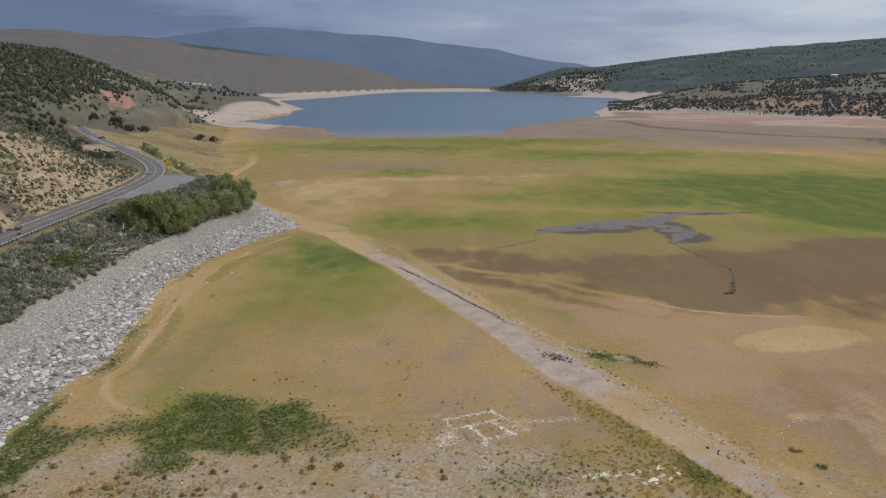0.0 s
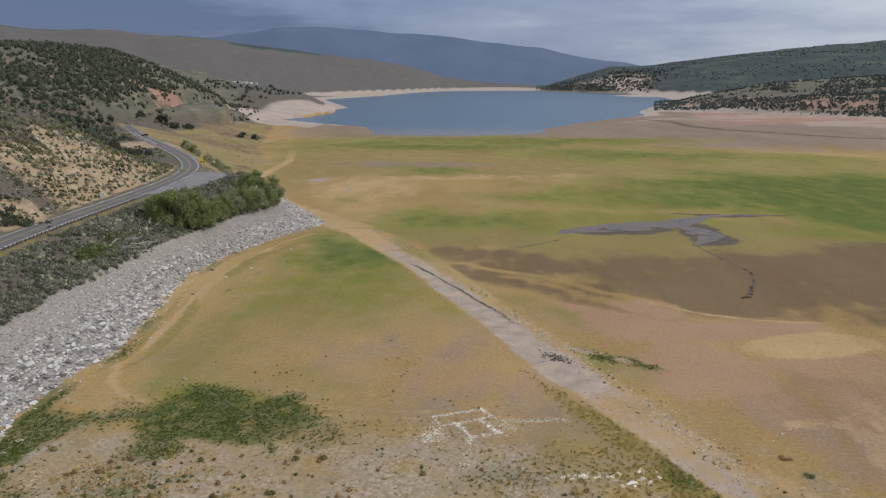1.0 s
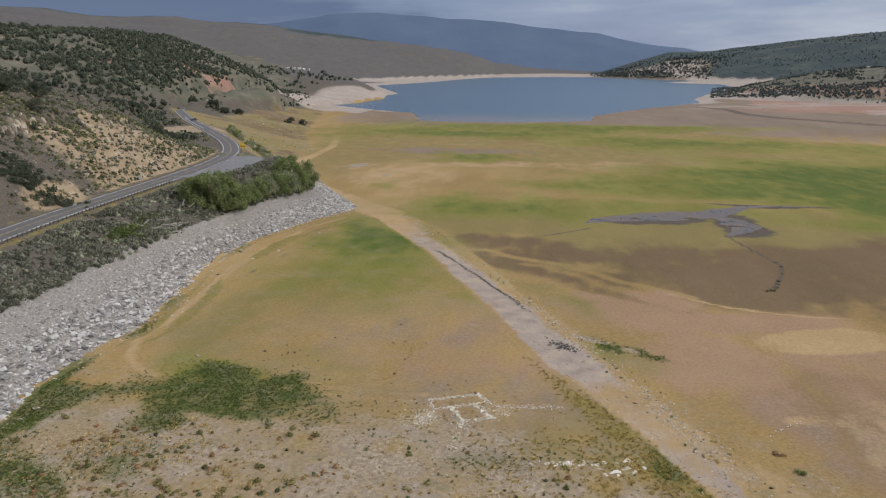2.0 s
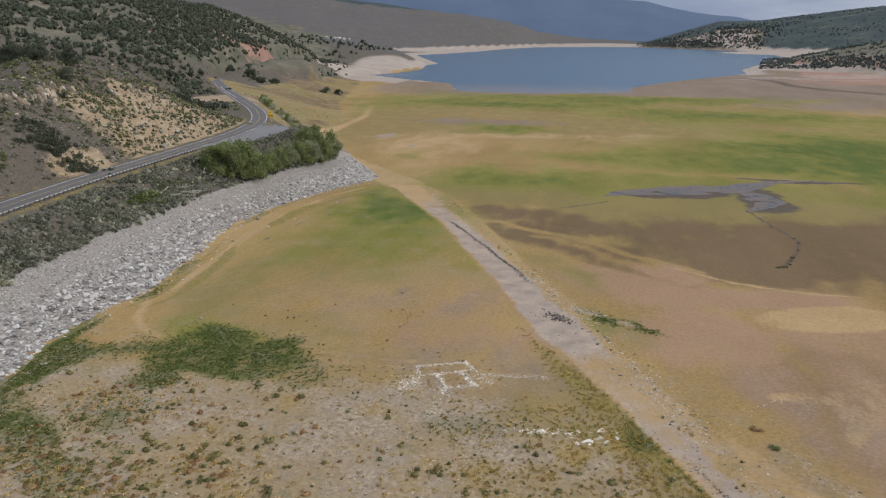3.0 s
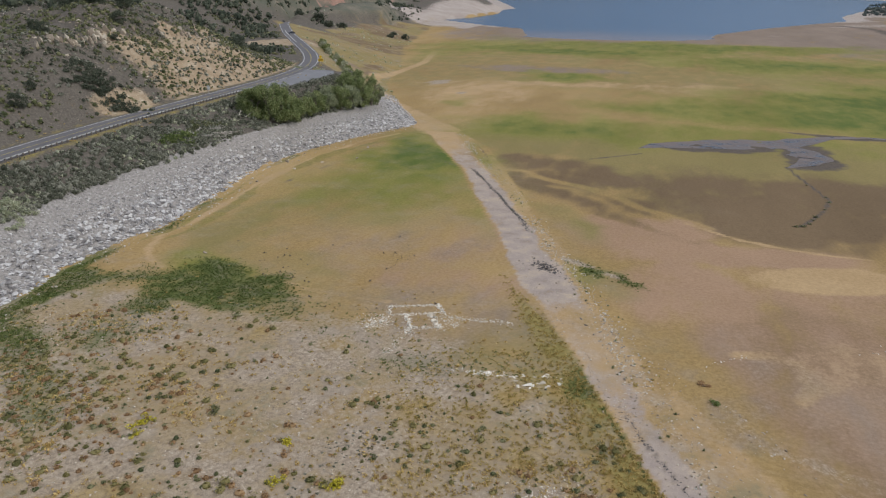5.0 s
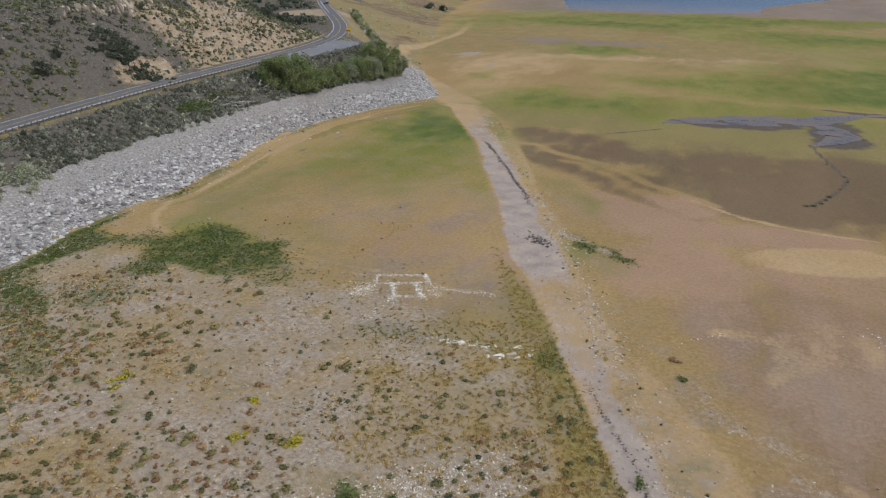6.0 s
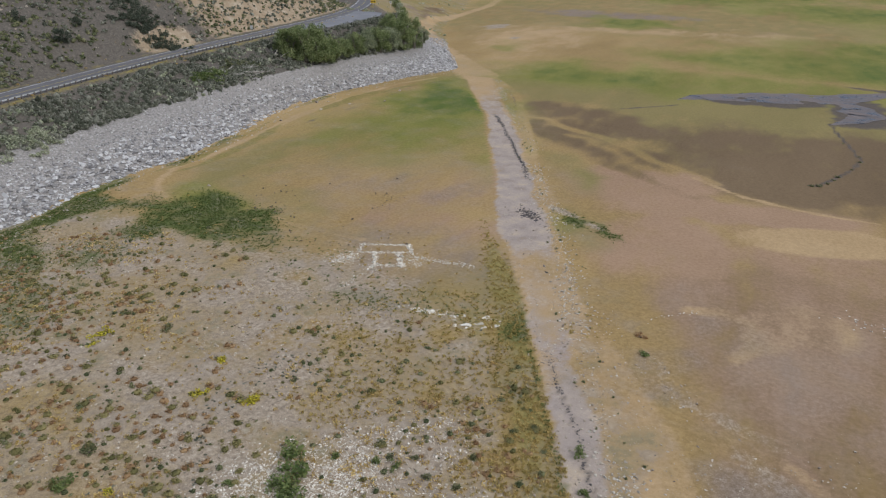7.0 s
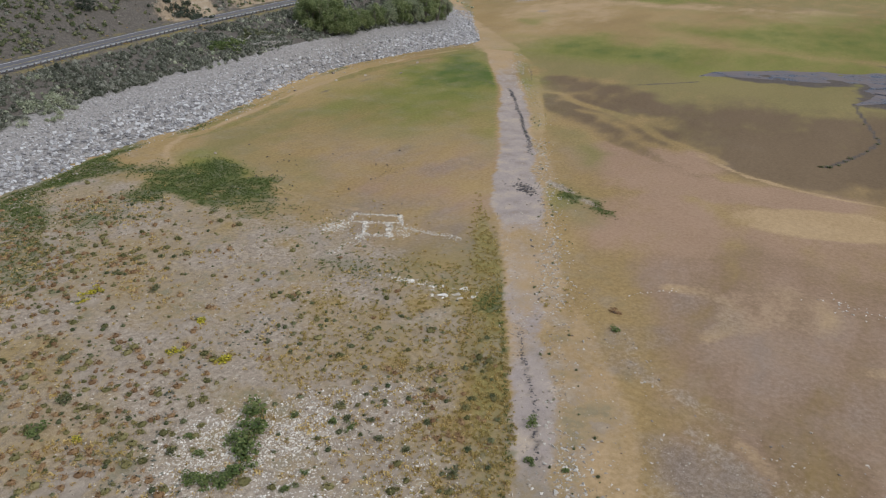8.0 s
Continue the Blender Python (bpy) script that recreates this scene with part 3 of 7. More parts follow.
def masks(x, y, z):
    """Which cover lies where: name -> 0..1 at each place."""
    r, az = np.hypot(x, y), np.degrees(np.arctan2(x, y))
    out = {}
    far = np.clip(r / 180, 0.6, 4.0)
    x0, y0 = x, y
    x = x0 + far * (9.0 * wave(x0, y0, 34.0, 41) + 1.5 * wave(x0, y0, 6.0, 42)) * (r < 900)
    y = y0 + far * (9.0 * wave(x0, y0, 34.0, 43) + 1.5 * wave(x0, y0, 6.0, 44)) * (r < 900)
    wx, wy, x, y = x, y, x0, y0
    foot, top, rx = along(y, BANK_FOOT), along(y, BANK_TOP), road_x(y)
    sd = shore_distance(x, y)
    bed = x > foot + 0.5
    ya, xa, xb = centre(TRACK_L, TRACK_R)
    tl, tr = np.interp(y, ya[::-1], xa[::-1]), np.interp(y, ya[::-1], xb[::-1])
    inside = np.minimum(x - tl, tr - x)
    # green grass
    g = np.zeros(x.shape)
    for cx, cy, ax, ay, turn, s in [(185, 390, 85, 75, 0, 1.1), (195, 308, 36, 45, 0, 1.2), (240, 360, 80, 80, 0, 1.5), (175, 300, 42, 40, 0, 0.95), (150, 340, 50, 30, 0, 1.0), (95, 355, 70, 38, 0, 0.8), (60, 338, 40, 20, 0, 0.5), (141, 593, 100, 60, 1, 0.8), (250, 560, 60, 60, 0, 0.6),
                                    (-44, 670, 100, 45, 1, 0.95), (47, 755, 170, 45, 1, 0.8), (-24, 468, 19, 17, 0, 0.8), (4, 284, 38, 24, 0, 0.8), (-14, 276, 13, 18, 26, 0.7), (50, 296, 80, 16, 0, 0.62), (136, 268, 26, 14, 0, 0.75), (165, 262, 20, 10, 0, 0.6),
                                    (-38, 222, 15, 27, 15, 1.1), (-48, 205, 9, 20, 20, 0.8), (-33, 180, 25, 32, 15, 0.7), (-4, 172, 9, 22, 25, 0.45), (-150, 690, 40, 120, 0, 0.5), (-60, 340, 10, 12, 0, 0.5), (300, 480, 90, 30, 0, 0.6),
                                    (24, 155, 4, 8, 25, 0.5), (30, 128, 6, 8, 20, 0.42), (37, 122, 4, 5, 0, 0.35), (-44, 108, 9, 4.5, -10, 0.75), (-52, 113, 5, 4, 0, 0.5)]:
        g = np.maximum(g, s * blob(wx, wy, cx, cy, ax * 1.1, ay * 1.1, turn, 0.8))
    out["green"] = g * bed * ((inside < -1) | (y > 262))
    # tall weeds at the bank's foot and along the track
    tongue, sh = line_distance((x + wx) / 2, (y + wy) / 2, [(-46, 67), (-57, 76), (-60.5, 89), (-55.5, 98), (-46, 100.5), (-38, 102.5), (-30, 100), (-22, 97.5), (-12, 95)])
    w = smooth((along(sh, [(0, 6.5), (0.3, 7.5), (0.45, 9.5), (0.6, 12.5), (0.75, 12.0), (0.9, 9.0), (1, 5.0)]) + 4.2 * wave(x, y, 8.0, 27) + 2.0 - tongue) / 11.0) * (0.85 + 0.45 * wave(x, y, 5.0, 12)) * along(sh, [(0, 1.05), (0.4, 1.1), (0.55, 1.05), (0.75, 0.95), (0.9, 0.7), (1, 0.45)])
    w = np.maximum(w, 0.8 * blob(wx, wy, -42, 107, 8, 5, -12, 0.7))
    w = np.maximum(w, 0.7 * blob((x + wx) / 2, (y + wy) / 2, -40, 89, 4.5, 3.5, 0, 0.6))
    edge = np.abs(x - foot - 1.6)
    w = np.maximum(w, np.interp(y, [95, 115], [0.75, 0.55]) * smooth((along(y, [(70, 5.0), (105, 3.4), (130, 3.0), (255, 2.6)]) - edge) / 2.2) * smooth((262 - y) / 40) * np.clip(0.75 + 0.9 * wave(x * 0.3, y, 9.0, 17), 0, 1.2))
    side = np.abs(x - rx)
    roadside = 0.6 * smooth((side - 4.6) / 1.0) * smooth((10.0 - side) / 4.0) * (y < 420) * (y > 0) * np.where(x < rx, 0.75, 1.0)
    rim = smooth((x - foot - 2) / 2) * smooth((foot + 17 - x) / 6) * smooth((y - 112) / 12) * smooth((268 - y) / 14)
    rimmed = rim * smooth((wave((x - foot) * 1.0, y * 0.12, 3.4, 71, 2) + 0.2) / 0.5)
    out["verge"] = np.maximum(np.maximum(roadside, 0.8 * rimmed), bed * (inside < 0.2) * np.maximum(0.8 * smooth((along(y, [(40, 3.6), (80, 4.0), (105, 4.2), (118, 2.0), (135, 0.8)]) - np.abs(x - tl + 3.2)) / 3.0) * (y < 140), 0.3 * blob(wx, wy, 24, 90, 16, 6, 0, 0.5)))
    w = np.maximum(w, 0.6 * smooth((0.9 - np.abs(x - tl + 0.9 + 0.5 * wave(x, y, 4, 13))) / 0.9) * (y < 84))
    w = np.maximum(w, 0.8 * blob((2 * x + wx) / 3, (2 * y + wy) / 3, 34, 131.5, 9, 2.4, -30, 0.6) * np.clip(0.75 + 1.2 * wave(x, y, 2.5, 22), 0, 1))
    w = np.maximum(w, 0.22 * blob(wx, wy, -31, 61, 6, 14, 30))
    w = np.maximum(w, 0.42 * blob((x + wx) / 2, (y + wy) / 2, -40, 79, 7, 6, -25, 0.7))
    w = np.maximum(w, 0.5 * blob((x + wx) / 2, (y + wy) / 2, -36, 62, 13, 4, -38, 0.7))
    w = np.maximum(w, 0.34 * blob(wx, wy, 12, 87, 9, 4, 0, 0.7))
    w = np.maximum(w, 0.25 * blob(wx, wy, 22, 91, 10, 3.5, 0, 0.7))
    w = np.maximum(w, 0.6 * blob(wx, wy, 34, 91, 3, 5, 20, 0.6))
    w = np.maximum(w, 0.12 * blob(wx, wy, -6, 95, 20, 7, -12, 0.6))
    out["weeds"] = w * bed * (inside < 0.2)
    o = np.zeros(x.shape)
    for cx, cy, ax, ay, turn, s in [(64, 208, 50, 34, 10, 0.9), (40, 231, 40, 16, 20, 0.9), (72, 242, 20, 12, 20, 0.7), (-31, 177, 18, 34, 0, 0.7), (26, 96, 14, 14, -30, 0.6), (60, 258, 130, 36, 0, 1.0), (110, 225, 60, 22, 0, 0.55), (-100, 500, 60, 150, 0, 0.6), (50, 480, 200, 90, 0, 0.6), (20, 640, 220, 120, 0, 0.55),
                                    (-34, 118, 24, 10, 0, 0.5), (-50, 140, 9, 40, 0, 0.7), (-25, 95, 30, 20, 0, 0.4), (35, 75, 10, 22, -30, 0.6), (32, 128, 9, 6, -30, 0.6), (-36, 64, 16, 9, -35, 0.55), (-40, 92, 22, 10, 0, 0.5), (16, 160, 6, 14, 25, 0.5)]:
        o = np.maximum(o, s * blob(wx, wy, cx, cy, ax, ay, turn, 0.5))
    out["olive"] = o * bed
    m = np.zeros(x.shape)
    for cx, cy, ax, ay, turn, s in [(64, 200, 44, 31, 10, 0.82), (120, 205, 55, 36, 0, 1.0), (165, 225, 60, 34, 0, 0.9), (79, 182, 34, 16, 10, 0.95), (13, 204, 13, 12, -20, 0.9), (33, 182, 17, 8, -26, 0.95), (66, 112, 26, 14, 20, 0.45), (-18, 128, 26, 8, 0, 0.35), (150, 166, 75, 16, 0, 0.8), (125, 120, 50, 26, 0, 0.7), (95, 85, 40, 26, 0, 0.6)]:
        m = np.maximum(m, s * blob(wx, wy, cx, cy, ax, ay, turn, 0.55))
    upper, sh = line_distance((x + wx) / 2, (y + wy) / 2, [(-2, 222), (8, 218), (18, 214), (30, 207), (42, 198), (56, 190), (72, 184)])
    m = np.maximum(m, 0.9 * smooth((19.0 + 4.0 * wave(x, y, 16, 79) - upper) / 19.0))
    strip, sh = line_distance((3 * x + wx) / 4, (3 * y + wy) / 4, [(0, 209), (10.6, 202), (20.8, 197), (30.5, 189), (36.4, 181.5), (45, 176), (56, 169)])
    m = m * (1 - 0.9 * smooth((3.4 * (1 - 0.3 * sh) - strip) / 3.0))
    low, sh = line_distance((x + wx) / 2, (y + wy) / 2, [(-2, 203), (4, 194), (12.5, 187), (21, 178.5), (29, 170.5), (36, 165), (43, 160.5), (56, 155), (72, 150)])
    m = np.maximum(m, 0.95 * smooth((9.5 + 1.5 * wave(x, y, 14, 78) - low) / 9.0) * (1 - 0.3 * sh))
    right = smooth((x - tr - 6 - 0.5 * (wx - x)) / 20)
    m = np.maximum(m, (0.78 + 0.2 * wave(x, y, 26, 61)) * right * smooth((140 - wy) / 34))
    m = np.maximum(m, (0.5 + 0.55 * smooth((x - 66) / 26)) * right * smooth((136 - wy) / 26) * (0.9 + 0.25 * wave(x, y, 30, 75)))
    out["mud"] = m * (x > tr)
    k = np.zeros(x.shape)
    for cx, cy, ax, ay, turn, s in [(38, 157, 20, 15, 15, 1.0), (58, 149, 30, 10, 12, 0.95), (50, 126, 18, 16, 10, 0.85), (78, 126, 22, 10, 10, 0.6), (-12, 142, 34, 16, 0, 0.5), (0, 122, 26, 9, 0, 0.5), (110, 140, 50, 12, 0, 0.5), (120, 450, 110, 20, 0, 0.4)]:
        k = np.maximum(k, s * blob(wx, wy, cx, cy, ax, ay, turn, 0.45))
    k = np.maximum(k, 0.62 * smooth((x - tr - 9 - 0.5 * (wx - x)) / 10) * smooth((136 - wy) / 26))
    out["pink"] = k * bed * (1 - 0.8 * smooth((out["mud"] - 0.6) / 0.3) * (y > 150))
    p = 0.7 * blob((2 * x + wx) / 3, (2 * y + wy) / 3, 79, 142, 17, 7.5, 22, 0.25)
    for cx, cy, ax, ay, turn, s in [(-61, 374, 34, 70, 14, 0.55), (60, 430, 160, 30, 0, 0.5), (-40, 415, 60, 22, 0, 0.5), (70, 104, 10, 8, 30, 0.4)]:
        p = np.maximum(p, s * blob(wx, wy, cx, cy, ax, ay, turn, 0.5))
    ring, sh = line_distance(x, y, [(-63.2, 122), (-62.6, 136), (-64.4, 157), (-67, 178), (-66.6, 203), (-63, 235), (-56, 252)])
    p = np.maximum(p, 0.8 * smooth((2.2 - ring) / 1.8))
    path, sh = line_distance(x, y, [(-50, 107), (-56, 110.5), (-60, 115), (-63, 124)])
    p = np.maximum(p, 0.8 * smooth((1.6 - path) / 1.2))
    for pts in ([(-28, 109.5), (-17.7, 106.4), (-8.8, 105.6), (-0.6, 106.2)], [(-27, 105.6), (-16.5, 103.4), (-7.9, 103), (-2, 103.5)]):
        rut, sh = line_distance(x, y, pts)
        p = np.maximum(p, 0.42 * smooth((1.5 - rut) / 1.1))
    stripe = smooth((wave((x - foot) * 1.0, y * 0.16, 3.6, 14, 3) - 0.25) / 0.5) * smooth((tl - x) / 6) * along(y, [(85, 0), (100, 0.5), (180, 0.4), (240, 0)])
    p = np.maximum(p, 0.6 * stripe)
    for pts, wid in (([(57.4, 104.8), (62, 106), (66.5, 103.5), (67.5, 97), (65, 93)], 1.8), ([(62.5, 80), (68.4, 75), (73.5, 72.5), (78, 71), (84, 66)], 1.6), ([(84, 96), (92, 100), (100, 99)], 2.5), ([(50, 170), (64, 164), (80, 159), (100, 156)], 0.9)):
        d, sh = line_distance((x + wx) / 2, (y + wy) / 2, pts)
        p = np.maximum(p, 0.55 * smooth((wid * 1.6 - d) / (wid * 1.3)))
    out["pale"] = p * bed
    out["flats"] = bed * np.maximum(np.maximum(smooth((150 - sd) / 120) * (y > 700) * 0.9, blob(x, y, 360, 960, 330, 300, 0, 0.35)), 0.7 * blob(x, y, -50, 506, 60, 24, 0, 0.5)) * (x > -240)
    out["flats"] = np.maximum(out["flats"], 0.85 * smooth((r - 850) / 120) * (az > 8) * (r < 2000))
    out["flats"] = np.maximum(out["flats"], np.maximum(0.36 * smooth((x - tr - 9) / 8) * smooth((128 - wy) / 24), np.maximum(0.22 * blob(wx, wy, -10, 135, 30, 24, 0, 0.6), 0.45 * blob(wx, wy, 8, 106, 26, 15, 0, 0.6))))
    out["red"] = np.maximum(0.85 * blob(wx, wy, 580, 1010, 300, 130, -20, 0.4), 0.9 * blob(wx, wy, -356, 790, 12, 60, 8, 0.4) + 0.6 * blob(wx, wy, -440, 1150, 30, 60, 10, 0.4) + 0.6 * blob(wx, wy, -400, 640, 24, 40, 10, 0.4)) * (r > 500)
    # stony ground near the ruin and by the camera
    near = smooth((along(x, [(-60, 106), (-20, 105), (10, 103), (30, 96), (60, 70)]) + 0.7 * (wy - y) - y) / 18) * (x < tl - 3)
    gv = near * (0.85 + 0.4 * wave(x, y, 12, 11)) * bed
    gv = np.maximum(gv, 0.5 * smooth((3.0 - np.abs(x - tr - 1.5)) / 3) * along(y, [(40, 0.9), (75, 0.8), (110, 0.5), (140, 0.2)]))
    gv = np.maximum(gv, np.maximum(blob(x, y, 28.6, 136.6, 5.0, 1.2, -32, 0.5), 0.8 * blob(x, y, 36.5, 131.5, 3.2, 1.0, -30, 0.5)))
    gv = np.maximum(gv, 0.4 * blob(wx, wy, 78, 62, 15, 10, 30, 0.5))
    gv = np.maximum(gv, np.maximum(blob((x + wx) / 2, (y + wy) / 2, -88, 409, 5, 15, -10, 0.5), 0.7 * blob(x, y, -66, 370, 3, 5, 0, 0.5)))
    for pts, wid in (([(55, 88), (58, 82), (64, 79), (70, 77)], 1.2), ([(66, 74), (72, 70), (80, 64)], 1.5)):
        d, sh = line_distance((x + wx) / 2, (y + wy) / 2, pts)
        gv = np.maximum(gv, 0.42 * smooth((wid * 1.6 - d) / wid))
    out["gravel"] = np.clip(gv, 0, 1)
    oc = near * smooth((wave(x, y, 15, 62) + 0.5 * wave(x, y, 5, 63) - 0.05) / 0.5) * 0.45
    for cx, cy, ax, ay, turn, s in [(27, 68, 6, 4, 30, 0.9), (33, 79, 9, 6, 30, 0.95), (15, 75, 6, 3, 30, 0.6), (-8, 46, 8, 9, 29, 0.6), (5, 39, 7, 5, 30, 0.55), (43, 60, 5, 9, 29, 0.7), (24, 80, 11, 6, 14, 0.7), (-20, 88, 16, 5, -10, 0.5)]:
        oc = np.maximum(oc, s * blob((x + wx) / 2, (y + wy) / 2, cx, cy, ax, ay, turn, 0.6) * np.clip(0.75 + 0.8 * wave(x, y, 4, 64), 0, 1.1))
    side = smooth((along(y, [(40, 7), (70, 6), (90, 5), (105, 2), (115, 0)]) + 1.5 * wave(x, y, 6, 65) - np.abs(x - tl + 3.5)) / 3.5)
    out["ochre"] = np.clip(np.maximum(oc, 0.9 * side), 0, 1) * bed * (x < tl)
    gm = np.zeros(x.shape)
    for cx, cy, ax, ay, turn, s in [(72, 66, 11, 5, -25, 0.85), (57, 89, 6, 4, 30, 0.6), (56, 84, 3, 6, 35, 0.6), (64, 100, 6, 7, 29, 0.45), (86, 88, 14, 6, 10, 0.4), (-8, 136, 24, 9, 0, 0.3), (-28, 128, 16, 6, 0, 0.25)]:
        gm = np.maximum(gm, s * blob((x + wx) / 2, (y + wy) / 2, cx, cy, ax, ay, turn, 0.5))
    out["greymud"] = gm * bed
    # banks and hills
    hd, hh = near_hill(x, y)
    land = (x < foot) & (y < 1100)
    u = (foot - x) / (foot - top)
    out["rubble"] = land * (u > -0.02) * (u < 1.12 + np.where(y > 232, 0.2, 0)) * along(y, [(60, 1), (290, 1), (345, 0.4), (370, 0)]) * 1.0
    plain = smooth((y - 318) / 20) * np.where(y > 600, smooth((x - rx - 30 - 14 * wave(x, y, 40, 72)) / 25), x > rx - 4)
    out["soil"] = land * 1.0 * ((x < top + 1) | (y > 600)) * smooth((1 - plain) * 3)
    out["olive"] = np.maximum(out["olive"], (0.85 + 0.3 * wave(x, y, 40, 66)) * land * np.where(y > 600, 1, plain))
    out["flats"] = np.maximum(out["flats"], 0.3 * land * plain * smooth(wave(x, y, 60, 16) + 0.4))
    plainly = land * plain
    out["mud"] = np.maximum(out["mud"], 0.8 * land * plain * np.maximum(blob(wx, wy, -262, 740, 34, 60, 10, 0.4), blob(wx, wy, -215, 610, 24, 60, 12, 0.4)))
    out["mud"] = np.maximum(out["mud"], 0.85 * plainly * smooth((wave(x * 1.0, y * 0.45, 30, 19) - 0.15) / 0.3))
    nose = smooth((y - 196) / 22) * smooth((340 - y) / 20) * (hd > 0.5) * smooth((33 + 7 * wave(x, y, 12, 26) - hd) / 9)
    bayp = blob(x, y, -205, 428, 24, 26, -30, 0.3)
    out["orange"] = np.clip(np.maximum(np.maximum(nose, bayp), 0.9 * blob(x, y, -124, 186, 5, 14, 0, 0.5)) * land, 0, 1)
    up = {n: ridge(r, az, pts) for n, pts in RIDGES.items()}
    top_of = {n: (u > 0.0) & (zc > 5) & (np.abs(z - (np.where(n == "juniper", 13.0, WATER + 3.0) + (zc - np.where(n == "juniper", 13.0, WATER + 3.0)) * np.clip(u, 0, 1))) < 22) for n, (u, zc, past) in up.items()}
    out["soil"] = np.maximum(out["soil"], 0.9 * smooth((-300 - x) / 40) * smooth((y - 790) / 80) * (y < 1700) * smooth((sd - 80) / 40))
    out["soil"] = np.maximum(out["soil"], 0.95 * (up["knolls"][0] > -2) * (up["knolls"][1] > -12) * (az < -10) * (r > 980) * (r < 2000) * smooth((z - WATER - 5) / 3))
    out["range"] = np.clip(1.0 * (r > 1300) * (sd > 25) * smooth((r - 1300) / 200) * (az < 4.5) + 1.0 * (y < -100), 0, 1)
    wd = np.zeros(x.shape)
    wd = np.where(top_of["juniper"], smooth((r - np.interp(az, [-150, -31, -15], [380, 560, 900])) / 120), wd)
    wd = np.maximum(wd, np.where((az > 12.5) & (up["near_east"][0] > 0.02), 0.9, 0))
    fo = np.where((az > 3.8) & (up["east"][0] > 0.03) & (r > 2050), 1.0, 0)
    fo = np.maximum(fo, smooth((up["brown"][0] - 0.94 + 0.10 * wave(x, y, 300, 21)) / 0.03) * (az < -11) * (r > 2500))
    # patch of sunlight on the east hill, painted in as lighter ground
    painted_sun = smooth((az - 3.5) / 1) * smooth((14 - az) / 3.5) * smooth((3400 - r) / 150)
    wd = np.maximum(wd, 0.9 * painted_sun * (fo > 0))
    out["hazed_forest"] = fo * (1 - painted_sun)
    out["woods"] = wd
    b = smooth((np.where(y > 2300, 330, np.where(y > 1900, 140, np.where(x < -225, 95, 45))) + 25 * wave(x, y, 70, 68) - sd) / 30) * (sd > -30) * ((y > 1250) | ((x < -190) & (y > 930)))
    b = b * (1 - smooth((z - WATER - 9) / 5))
    b = np.maximum(b, 0.95 * blob(x, y, -305, 1200, 60, 160, 5, 0.25))
    b = np.maximum(b, 0.7 * blob(x, y, 400, 1450, 70, 150, 30, 0.4))
    b = np.maximum(b, 0.9 * blob(wx, wy, -345, 1085, 60, 55, 10, 0.4))
    b = np.maximum(b, 0.9 * ((sd > 0) & (sd < 35) & (y > 1900) & (x > 300)))
    # pale beach colour stands in for the sun on that patch
    b = np.maximum(b, 0.8 * painted_sun * (fo > 0))
    streaks = smooth((wave(x * 0.30, y + 0.25 * x, 46, 73) - 0.12) / 0.35) * (az > 6) * smooth((r - 860) / 80) * smooth((1700 - r) / 200) * (sd > 0)
    b = np.maximum(b, 0.55 * streaks)
    out["mud"] = np.maximum(out["mud"], 0.6 * smooth((wave(x * 0.30, y + 0.2 * x, 52, 74) - 0.25) / 0.3) * (az > 4) * smooth((r - 840) / 60) * smooth((1500 - r) / 200) * (sd > 0))
    foot_e = np.interp(az, [p[0] for p in RIDGES["near_east"]], [p[1] for p in RIDGES["near_east"]])
    b = np.maximum(b, 0.6 * (az > 13.5) * smooth((r - foot_e + 30) / 30) * smooth((foot_e + 70 - r) / 40))
    out["red"] = np.maximum(out["red"], 0.55 * (az > 15) * smooth((r - foot_e - 20) / 60) * smooth((foot_e + 330 - r) / 150))
    out["red"] = np.maximum(out["red"], 0.95 * (az > 16) * smooth((r - foot_e + 260 - 60 * wave(x, y, 150, 24)) / 60) * smooth((foot_e + 5 - r) / 40))
    out["beach"] = b * (sd > -40)
    # the old roadway on the lake bed, its pale shoulder and dark seeps
    t = smooth((inside + 0.9 + 0.9 * wave(x, y, 5.0, 23)) / 1.4) * (y > 38) * (y < 262) * np.interp(y, [150, 215, 240, 262], [1.0, 0.75, 0.4, 0.15]) * np.clip(0.92 + 0.6 * wave(x, y * 0.5, 9.0, 28), 0.5, 1) * (1 - 0.6 * blob((x + wx) / 2, (y + wy) / 2, 32, 105, 6, 11, 25, 0.6))
    far, sh = line_distance(x, y, [(-44, 264), (-60, 286), (-80, 314), (-101, 340), (-120, 372), (-130, 404), (-133, 440), (-140, 520), (-165, 620)])
    t = np.maximum(t, 0.3 * smooth((4.5 - far) / 3) * smooth((0.22 - sh) / 0.15))
    out["pale"] = np.maximum(out["pale"], 0.8 * smooth((along(sh, [(0, 12.0), (0.3, 8.0), (1, 6.0)]) - far) / 6))
    out["track"] = t
    for n in ("weeds", "verge", "olive", "green"):
        out[n] = out[n] * (1 - smooth((inside + 0.5) / 1.0) * (y < 250))
    out["pale"] = np.maximum(out["pale"], 0.7 * smooth((inside + 1.0) / 1.5) * (y < 262) * (y > 38))
    sx = np.array(SHOULDER, float)
    ts = np.interp(y, sx[::-1, 1], sx[::-1, 0])
    shoulder = smooth((np.minimum(x - tr, ts - x) + 1.0) / 1.6) * (y < 290) * (y > 30)
    out["olive"] = out["olive"] * (1 - 0.8 * shoulder)
    out["pale"] = np.maximum(out["pale"], 0.72 * shoulder * np.interp(y, [40, 150, 260], [1, 0.9, 0.6]))
    out["mud"] = out["mud"] * (1 - shoulder)
    dk = np.zeros(x.shape)
